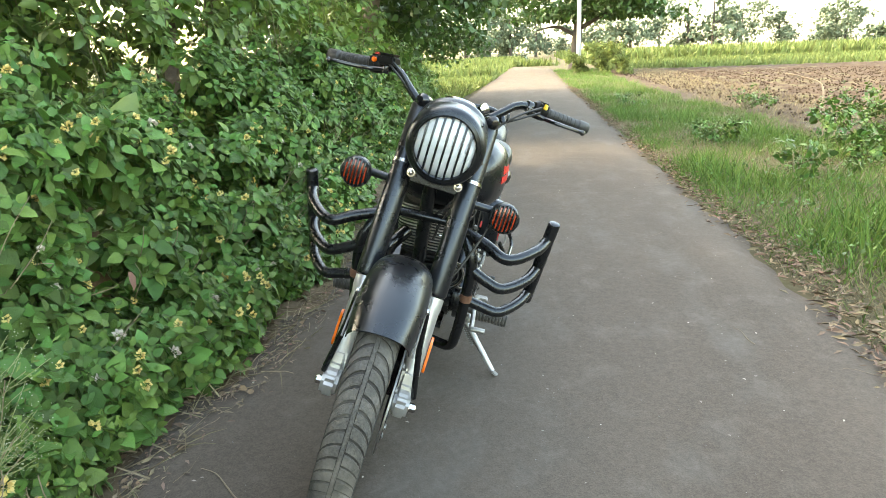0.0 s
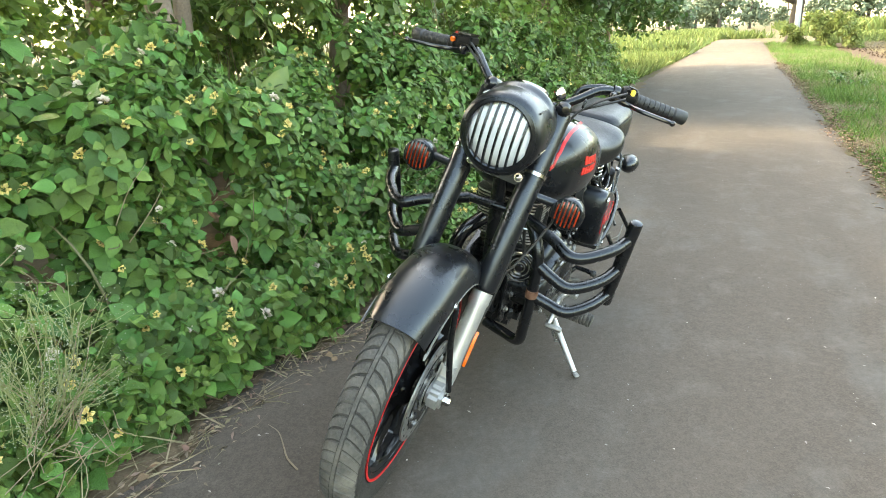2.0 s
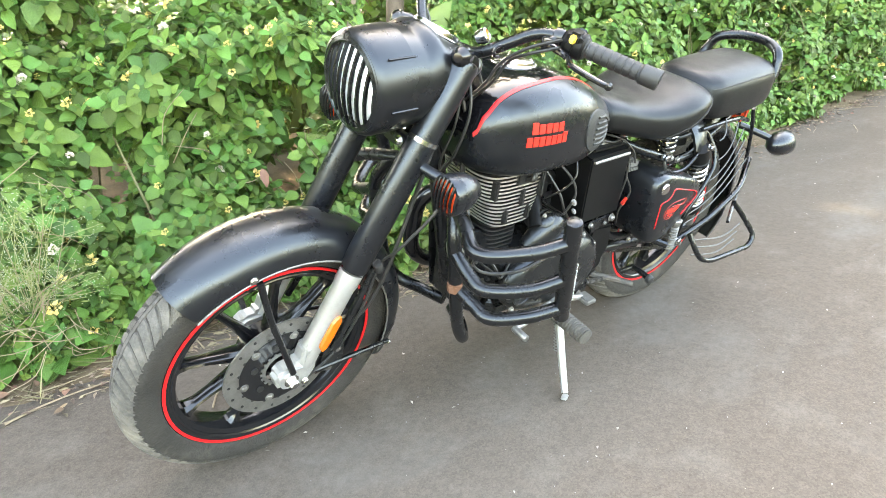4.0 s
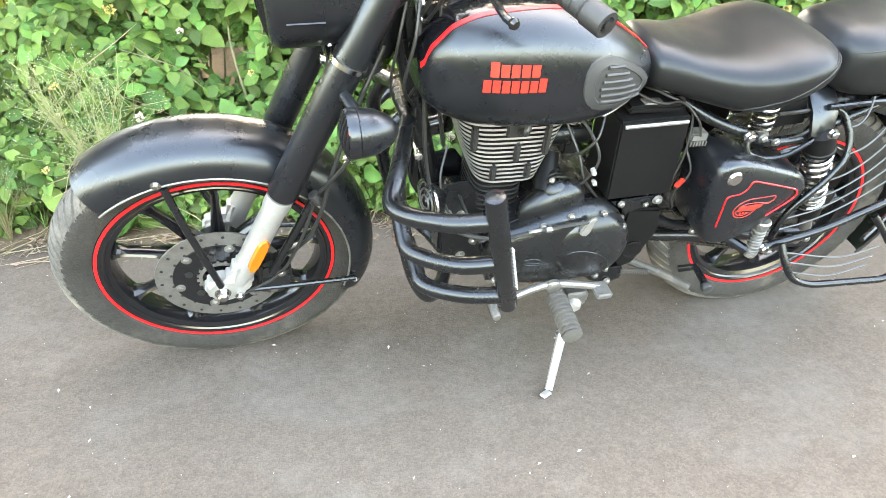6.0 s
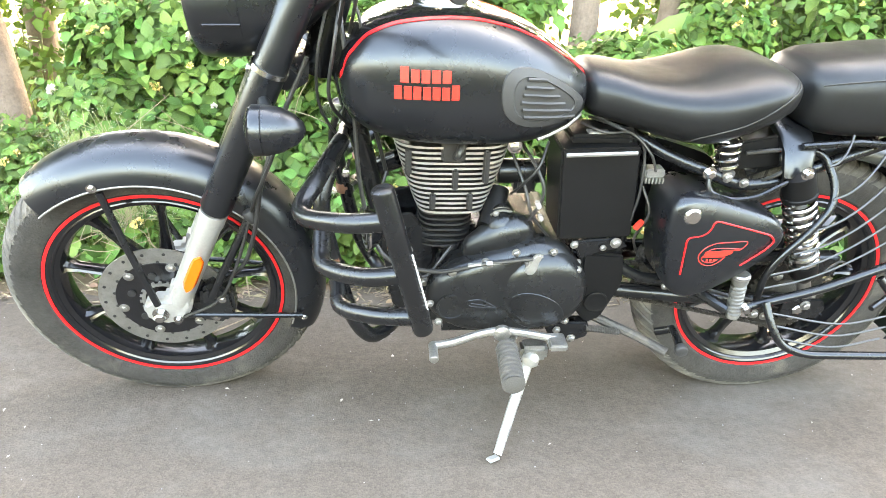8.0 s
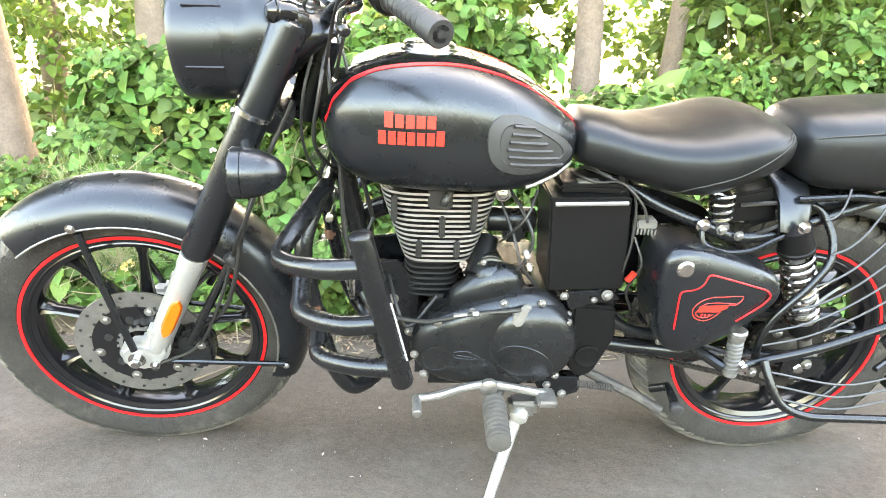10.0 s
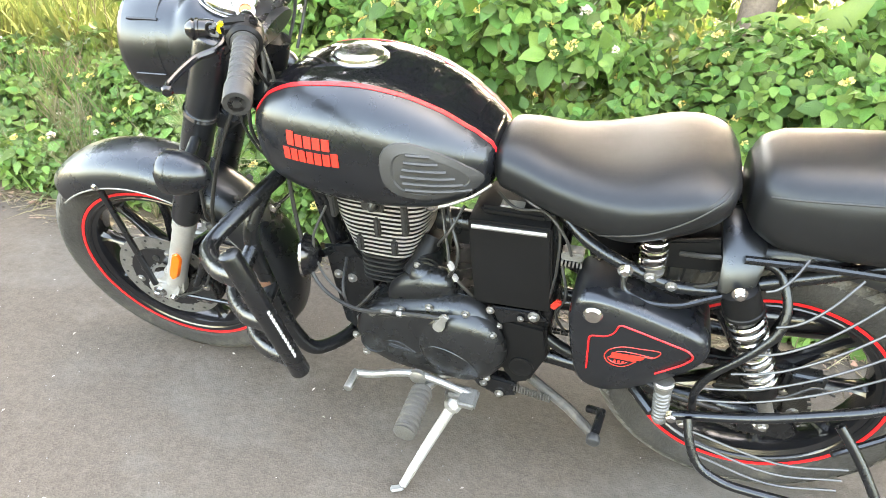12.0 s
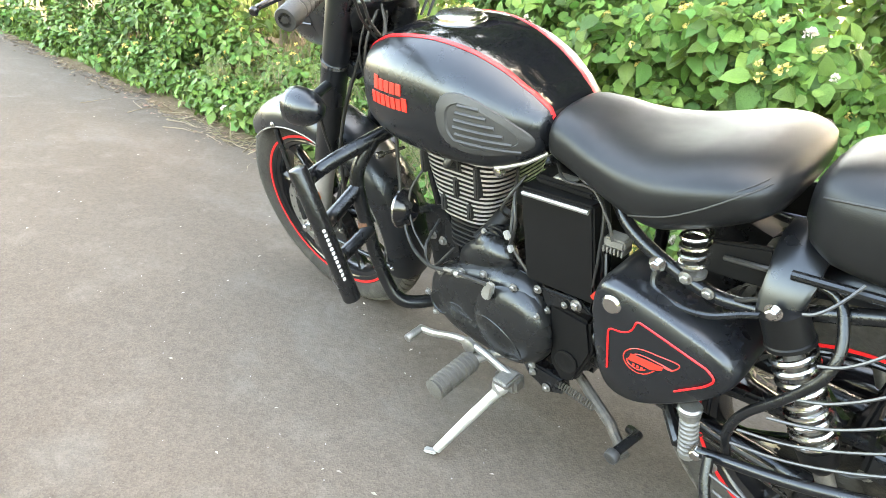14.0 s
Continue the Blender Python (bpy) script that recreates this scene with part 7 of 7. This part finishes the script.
# crash guard
guard = empty("crash_guard", bike)
tagged(guard, "black tubular crash guard, scuffed")
for sgn in (-1, 1):
    f = (lambda pts: pts) if sgn < 0 else mirrored
    post = [(0.466, -0.380, 0.735), (0.500, -0.368, 0.60), (0.534, -0.355, 0.448)]
    pst = part("post", rod(f(post)[0], f(post)[2], 0.0185, 18, 0.006), TUBE, guard, "black crash guard post")
    for i in range(12):
        p0, p1 = Vector(f(post)[0]), Vector(f(post)[2])
        s = 0.42 + 0.40 * i / 12
        c = p0.lerp(p1, s) + Vector((0.0176, sgn * 0.0062, 0))
        part("mark", moved(block((-0.0055, -0.0012, -0.0030), (0.0055, 0.0012, 0.0030), 0), Matrix.Translation(c) @ pose(0, 0, 0, 0, -13, 0) @ pose(0, 0, 0, 0, 0, sgn * 70)), WHITE_MARK, pst)
    for pts in ([(0.385, -0.075, 0.690), (0.348, -0.19, 0.660), (0.328, -0.265, 0.634), (0.400, -0.340, 0.655), (0.482, -0.374, 0.676)],
                [(0.352, -0.165, 0.575), (0.352, -0.225, 0.545), (0.362, -0.272, 0.532), (0.430, -0.335, 0.550), (0.506, -0.366, 0.574)],
                [(0.372, -0.168, 0.470), (0.378, -0.225, 0.455), (0.388, -0.275, 0.446), (0.450, -0.328, 0.464), (0.527, -0.358, 0.482)]):
        part("bar", tube(spline(f(pts), 8), 0.0165, 14), TUBE, guard)
    hoop = [(0.372, -0.120, 0.680), (0.350, -0.165, 0.600), (0.366, -0.170, 0.480), (0.395, -0.165, 0.350), (0.432, -0.150, 0.280), (0.475, -0.09, 0.262), (0.50, -0.02, 0.262)]
    part("hoop", tube(spline(f(hoop), 8), 0.0165, 14), TUBE, guard)
    part("weld", lathe([(0, 0.0175), (0.012, 0.019), (0.024, 0.0175)], f([(0.362, -0.171, 0.49)])[0], (0.1, 0, -1), 14), RUST, guard, "rusted weld")
part("cross_bar", tube([(0.385, -0.075, 0.690), (0.385, 0.075, 0.690)], 0.014, 12), TUBE, guard)

# engine cradle plates under the downtube
for sgn in (-1, 1):
    cradle = part("cradle_plate", slab([(0.452, 0.520), (0.520, 0.530), (0.560, 0.470), (0.575, 0.300), (0.530, 0.262), (0.478, 0.300), (0.462, 0.420)], sgn * 0.062 - 0.004, 0.008, 0.003), TUBE, bike, "black engine cradle plate")
    for x_, z_ in ((0.480, 0.445), (0.512, 0.440), (0.520, 0.318), (0.548, 0.360)):
        part("bolt", bolt((x_, sgn * 0.067, z_), (0, sgn, 0), 0.008, 0.010), STEEL, cradle)
part("cradle_web", block((0.470, -0.058, 0.290), (0.560, 0.058, 0.470), 0.02, 3), CASE, bike, "black engine front")

# horn
horn = part("horn", lathe([(0, 0.0), (0, 0.018), (0.01, 0.035), (0.03, 0.048), (0.034, 0.047), (0.03, 0.040), (0.036, 0.034), (0.033, 0.028), (0.039, 0.022), (0.036, 0.014), (0.042, 0.008), (0.042, 0)], (0.458, -0.096, 0.515), (-1, -0.25, 0), 32), GLOSS, bike, "black ribbed horn", 30)
part("horn_ring", lathe([(0.030, 0.0485), (0.035, 0.0485), (0.036, 0.044), (0.030, 0.0485)], (0.458, -0.096, 0.515), (-1, -0.25, 0), 32), CHROME, horn)
# ribs in a lighter grey than the gloss black horn
for ring_r, ring_h in ((0.041, 0.0345), (0.028, 0.0365), (0.015, 0.0395)):
    part("horn_rib", lathe([(ring_h - 0.002, ring_r - 0.002), (ring_h + 0.0012, ring_r - 0.001), (ring_h + 0.0012, ring_r + 0.001), (ring_h - 0.002, ring_r + 0.002), (ring_h - 0.002, ring_r - 0.002)], (0.458, -0.096, 0.515), (-1, -0.25, 0), 32), SMOKE, horn, "grey horn rib")
part("bracket", tube([(0.460, -0.09, 0.514), (0.490, -0.02, 0.50)], 0.009, 8), TUBE, horn)

# stand, pegs and pedals
foot = Vector((0.690, -0.323, 0.078))
stand = part("side_stand", tube([(0.782, -0.165, 0.235), (0.735, -0.245, 0.155), (0.697, -0.315, 0.086)], [0.0125, 0.0115, 0.0095], 12), SILVER, bike, "chromed side stand touching the road")
part("stand_foot", moved(block((-0.018, -0.009, -0.004), (0.010, 0.009, 0.004), 0.003), Matrix.Translation(foot + Vector((0, 0, 0.006))) @ pose(0, 0, 0, -13, 8, 30)), SILVER, stand)
part("knuckle", lathe([(0, 0.0), (0.004, 0.012), (0.012, 0.019), (0.026, 0.019), (0.034, 0.012), (0.038, 0)], (0.768, -0.200, 0.224), (0.35, 0.6, 0.35), 18), SILVER, stand, "worn silver stand knuckle")
part("pivot", block((0.755, -0.185, 0.222), (0.815, -0.145, 0.262), 0.008), STEEL, stand)
part("spring", coil((0.79, -0.15, 0.225), (0.735, -0.225, 0.150), 0.006, 0.0016, 14, 5, 8), STEEL, stand)
part("stand_bracket", slab([(0.800, 0.305), (0.905, 0.300), (0.908, 0.262), (0.870, 0.246), (0.820, 0.268)], -0.148, 0.030, 0.004), TUBE, bike, "black stand bracket")
part("gear_lever", join(tube(bent([(0.562, -0.205, 0.292), (0.60, -0.205, 0.298), (0.66, -0.200, 0.318), (0.705, -0.195, 0.322), (0.76, -0.198, 0.314), (0.820, -0.205, 0.304)], 0.02), 0.0085, 10)), STEEL, bike, "steel heel-and-toe gear lever")
part("toe_peg", rod((0.562, -0.200, 0.292), (0.562, -0.252, 0.292), 0.0095, 14, 0.003), STEEL, bike)
part("heel_pad", block((0.800, -0.240, 0.296), (0.838, -0.192, 0.312), 0.004), STEEL, bike)
part("lever_hub", lathe([(0, 0.018), (0.01, 0.018), (0.014, 0.010), (0.014, 0)], (0.705, -0.195, 0.318), (0, -1, 0), 16), STEEL, bike)
for sgn in (-1, 1):
    prof = [(0, 0.017)]
    for i in range(9):
        prof += [(0.006 + i * 0.0125, 0.0165), (0.008 + i * 0.0125, 0.0195), (0.014 + i * 0.0125, 0.0195), (0.016 + i * 0.0125, 0.0165)]
    prof += [(0.122, 0.019), (0.125, 0.012), (0.125, 0)]
    peg = part("footpeg", lathe([(h * 0.94, q * 1.22) for h, q in prof], (0.716, sgn * 0.205, 0.287), (-0.02, sgn, -0.03), 18), PEG, bike, "worn ribbed footpeg")
    part("peg_mount", tube([(0.716, sgn * 0.21, 0.287), (0.74, sgn * 0.16, 0.29), (0.80, sgn * 0.11, 0.285)], 0.012, 10), STEEL, peg)
    # folded pillion footrest
    prof = [(0, 0.0), (0, 0.013), (0.004, 0.014)]
    for i in range(8):
        prof += [(0.008 + i * 0.0095, 0.0125), (0.010 + i * 0.0095, 0.016), (0.014 + i * 0.0095, 0.016), (0.016 + i * 0.0095, 0.0125)]
    prof += [(0.09, 0.017), (0.10, 0.017), (0.103, 0.0)]
    pp = part("pillion_footrest", lathe([(h * 0.98, q * 0.98) for h, q in prof], (1.188, sgn * 0.205, 0.355), (-0.09, 0, 1), 16), SMOKE, bike, "folded ribbed pillion footrest, worn grey")
    part("end_cap", lathe([(0, 0.0), (0, 0.0185), (0.006, 0.0190), (0.009, 0.016), (0.010, 0)], Vector((1.188, sgn * 0.205, 0.355)) + Vector((-0.09, 0, 1)).normalized() * 0.099, (-0.09, 0, 1), 18), STEEL, pp, "scuffed metal end cap")
    part("hanger", tube([(1.172, sgn * 0.205, 0.372), (1.13, sgn * 0.16, 0.385), (1.08, sgn * 0.125, 0.40)], 0.012, 10), TUBE, pp)
    part("bolt", bolt((1.205, sgn * 0.215, 0.385), (0, sgn, 0), 0.010, 0.012), CHROME, pp)
cs = part("centre_stand", tube([(0.90, -0.10, 0.30), (1.02, -0.15, 0.262), (1.075, -0.19, 0.248)], 0.011, 10), DIRTY, bike, "dusty centre stand, folded up")
part("tang", tube([(1.06, -0.150, 0.275), (1.086, -0.170, 0.297), (1.080, -0.215, 0.300), (1.076, -0.236, 0.298)], 0.009, 10), TUBE, cs)
part("tang_pad", rod((1.077, -0.232, 0.298), (1.076, -0.250, 0.297), 0.0135, 16, 0.004), RUBBER, cs)
part("spring", coil((0.90, -0.145, 0.285), (0.98, -0.145, 0.272), 0.007, 0.0018, 14, 5, 8), DIRTY, cs)

# saree guard: a wire screen beside the rear wheel, on the left
sg = empty("wheel_screen", bike)
tagged(sg, "black wire screen guarding the rear wheel")
Y = -0.195
part("rail", tube(bent([(1.255, -0.130, 0.697), (1.315, -0.130, 0.694), (1.338, -0.165, 0.640), (1.334, -0.185, 0.600), (1.302, -0.193, 0.552), (1.250, -0.196, 0.490), (1.233, -0.196, 0.442), (1.240, -0.190, 0.385)], 0.028), 0.0076, 12), TUBE, sg)
part("rail", tube(bent([(1.207, -0.215, 0.388), (1.34, -0.22, 0.428), (1.52, -0.20, 0.487), (1.66, -0.13, 0.535)], 0.05), 0.0095, 12), TUBE, sg)
part("step", tube(bent([(1.229, -0.235, 0.412), (1.238, -0.260, 0.375), (1.260, -0.278, 0.335), (1.31, -0.288, 0.318), (1.515, -0.298, 0.318), (1.545, -0.290, 0.348), (1.50, -0.250, 0.415), (1.46, -0.225, 0.460)], 0.03), 0.0085, 12), TUBE, sg, "black wire foot step")
for i in range(9):
    if i < 6:
        x0, z0 = ((1.288, 0.690), (1.321, 0.622), (1.300, 0.551), (1.282, 0.500), (1.248, 0.451), (1.240, 0.418))[i]
        reach = (0.05, 0.10, 0.17, 0.22, 0.28, 0.32)[i]
        climb = (0.05, 0.095, 0.136, 0.146, 0.150, 0.152)[i]
        pts = [(x0 + reach * s, Y - 0.012 * math.sin(s * math.pi) + 0.03 * s, z0 + climb * s ** 1.45) for s in (0, 0.25, 0.5, 0.75, 1.0)]
    else:
        z0 = 0.395 - 0.030 * (i - 6)
        pts = [(1.240 + 0.008 * (i - 6), -0.250, z0), (1.38, -0.262, z0 - 0.02), (1.49, -0.255, z0 - 0.005)]
    part("wire", tube(spline(pts, 5), 0.0023, 6), SCREEN_WIRE, sg)
part("wire_hoop", tube(spline([(1.60, -0.11, 0.715), (1.64, -0.115, 0.62), (1.65, -0.13, 0.50), (1.58, -0.17, 0.42), (1.47, -0.225, 0.385)], 6), 0.006, 8), TUBE, sg)
part("rail", tube([(1.255, -0.150, 0.712), (1.361, -0.155, 0.722), (1.50, -0.13, 0.705), (1.61, -0.10, 0.670)], 0.007, 10), TUBE, sg)

# electrics, cables and bolts in the middle of the frame
elec = part("rectifier", block((0.967, -0.138, 0.640), (1.006, -0.108, 0.658), 0.003), SMOKE, bike, "finned silver rectifier")
for i in range(6):
    part("fin", block((0.968 + i * 0.0068, -0.140, 0.630), (0.971 + i * 0.0068, -0.110, 0.641), 0), SMOKE, elec)
part("red_clip", moved(block((-0.006, -0.004, -0.012), (0.006, 0.004, 0.012), 0.002), pose(0.969, -0.150, 0.545, 0, 35, 0)), SWITCH_RED, bike, "red cable clip")
for x, y, z, w, h in ((0.764, -0.140, 0.585, 0.007, 0.012), (0.772, -0.140, 0.557, 0.006, 0.010), (0.935, -0.150, 0.497, 0.0, 0.0)):
    w, h = w * 0.7, h * 0.7
    if w:
        part("connector", moved(block((-w, -0.006, -h), (w, 0.006, h), 0.002), pose(x, y, z, 0, -25, 0)), CONNECTOR, bike, "white plug connector")
for x, y, z, q in ((1.079, -0.160, 0.663, 0.010), (1.120, -0.158, 0.652, 0.011), (1.156, -0.158, 0.640, 0.010), (0.930, -0.149, 0.503, 0.012), (0.845, -0.150, 0.500, 0.009), (0.905, -0.150, 0.492, 0.007), (0.86, -0.140, 0.452, 0.009), (0.835, -0.150, 0.285, 0.009), (0.870, -0.150, 0.262, 0.010), (1.06, -0.14, 0.39, 0.009), (1.228, -0.210, 0.366, 0.011), (1.372, -0.165, 0.352, 0.012)):
    part("bolt", bolt((x, y, z), (0, -1, 0), q * 0.68, q * 0.8), STEEL, bike)
plate = part("engine_plate", slab([(0.845, 0.505), (0.935, 0.512), (0.960, 0.490), (0.905, 0.480), (0.862, 0.462)], -0.146, 0.008, 0.003), TUBE, bike, "black engine mounting plate")
cable_rng = random.Random(4)
ROUTES = [
    [(0.405, -0.085, 0.985), (0.43, -0.10, 0.90), (0.405, -0.095, 0.80), (0.385, -0.05, 0.72)],
    [(0.40, -0.075, 0.97), (0.385, -0.12, 0.88), (0.37, -0.105, 0.78), (0.40, -0.03, 0.70)],
    [(0.38, -0.09, 0.96), (0.355, -0.115, 0.86), (0.35, -0.085, 0.76), (0.39, -0.04, 0.66)],
    [(0.39, -0.06, 0.94), (0.405, -0.09, 0.84), (0.44, -0.06, 0.74), (0.47, -0.03, 0.60)],
    [(0.73, -0.06, 0.69), (0.76, -0.11, 0.65), (0.775, -0.13, 0.60), (0.745, -0.12, 0.53), (0.70, -0.11, 0.50)],
    [(0.72, -0.05, 0.66), (0.745, -0.10, 0.60), (0.76, -0.12, 0.55), (0.80, -0.12, 0.50)],
    [(0.78, -0.10, 0.70), (0.76, -0.13, 0.66), (0.735, -0.12, 0.62), (0.72, -0.08, 0.58)],
    [(0.84, -0.09, 0.735), (0.88, -0.125, 0.728), (0.93, -0.12, 0.725), (0.97, -0.135, 0.69), (0.985, -0.14, 0.655)],
    [(0.86, -0.07, 0.74), (0.90, -0.11, 0.735), (0.955, -0.125, 0.705), (0.962, -0.14, 0.62), (0.955, -0.14, 0.55)],
    [(0.97, -0.13, 0.62), (0.985, -0.15, 0.57), (0.97, -0.14, 0.51), (0.99, -0.13, 0.46)],
    [(1.18, -0.14, 0.63), (1.21, -0.16, 0.655), (1.25, -0.15, 0.675)],
    [(1.16, -0.13, 0.69), (1.21, -0.14, 0.70), (1.26, -0.12, 0.695)],
    [(0.50, -0.05, 0.50), (0.52, -0.13, 0.46), (0.545, -0.14, 0.42), (0.60, -0.12, 0.48)],
    [(0.47, -0.06, 0.62), (0.45, -0.10, 0.56), (0.47, -0.12, 0.49), (0.52, -0.13, 0.44)],
    [(1.28, -0.13, 0.40), (1.33, -0.15, 0.43), (1.39, -0.14, 0.41), (1.44, -0.13, 0.44), (1.48, -0.12, 0.42)],
    [(1.10, -0.14, 0.40), (1.2, -0.15, 0.37), (1.30, -0.14, 0.345)],
]
for route in ROUTES:
    part("cable", tube(spline(route, 7), cable_rng.choice((0.0028, 0.0036, 0.0045)), 7), WIRE, bike, "black cable")
for sgn in (-1, 1):
    for q, (lift, back) in enumerate(((0.020, 0.0), (-0.01, 0.02))):
        part("cable", tube(spline([(0.440, sgn * 0.225, 1.072 + lift * 0.5), (0.418, sgn * 0.170, 1.038 + lift * 0.4), (0.405 + back, sgn * 0.125, 1.000), (0.395 + back, sgn * 0.105, 0.95), (0.385 + back, sgn * 0.07, 0.90)], 7), 0.0032, 8), WIRE, bike, "black cable", 35, STEER)
part("turn_cable", tube(spline([(0.285, -0.185, 0.775), (0.255, -0.165, 0.70), (0.215, -0.13, 0.61), (0.195, -0.10, 0.552), (0.155, -0.105, 0.44), (0.10, -0.10, 0.335), (0.02, -0.11, 0.300)], 7), 0.0036, 7), WIRE, bike, "black cable", 35, STEER)
part("grommet", rod((0.188, -0.098, 0.560), (0.200, -0.098, 0.536), 0.012, 10, 0.003), RUBBER, bike, "", 35, STEER)
part("choke_knob", join(rod((0.395, -0.055, 0.640), (0.395, -0.125, 0.648), 0.004, 8), rod((0.395, -0.118, 0.647), (0.395, -0.140, 0.650), 0.008, 10, 0.002)), CHROME, bike)
part("headstock_plate", slab([(0.375, 0.90), (0.425, 0.905), (0.445, 0.78), (0.42, 0.72), (0.395, 0.76)], -0.060, 0.006, 0.002), TUBE, bike, "black steering head gusset")
for x, z in ((0.402, 0.880), (0.404, 0.845), (0.408, 0.79)):
    part("bolt", bolt((x, -0.060, z), (0, -1, 0), 0.0065, 0.006), CHROME, bike)
# chain run and rear details
part("chain_guard", slab([(1.02, 0.425), (1.40, 0.455), (1.42, 0.435), (1.04, 0.400)], -0.105, 0.025, 0.006), TUBE, bike, "black chain guard")
part("rear_caliper", block((1.40, -0.105, 0.38), (1.47, -0.070, 0.44), 0.01, 3), CASE, bike, "black rear caliper")
part("tail_lamp", block((1.70, -0.04, 0.62), (1.735, 0.04, 0.68), 0.012, 3), AMBER_DARK, bike, "red tail lamp")
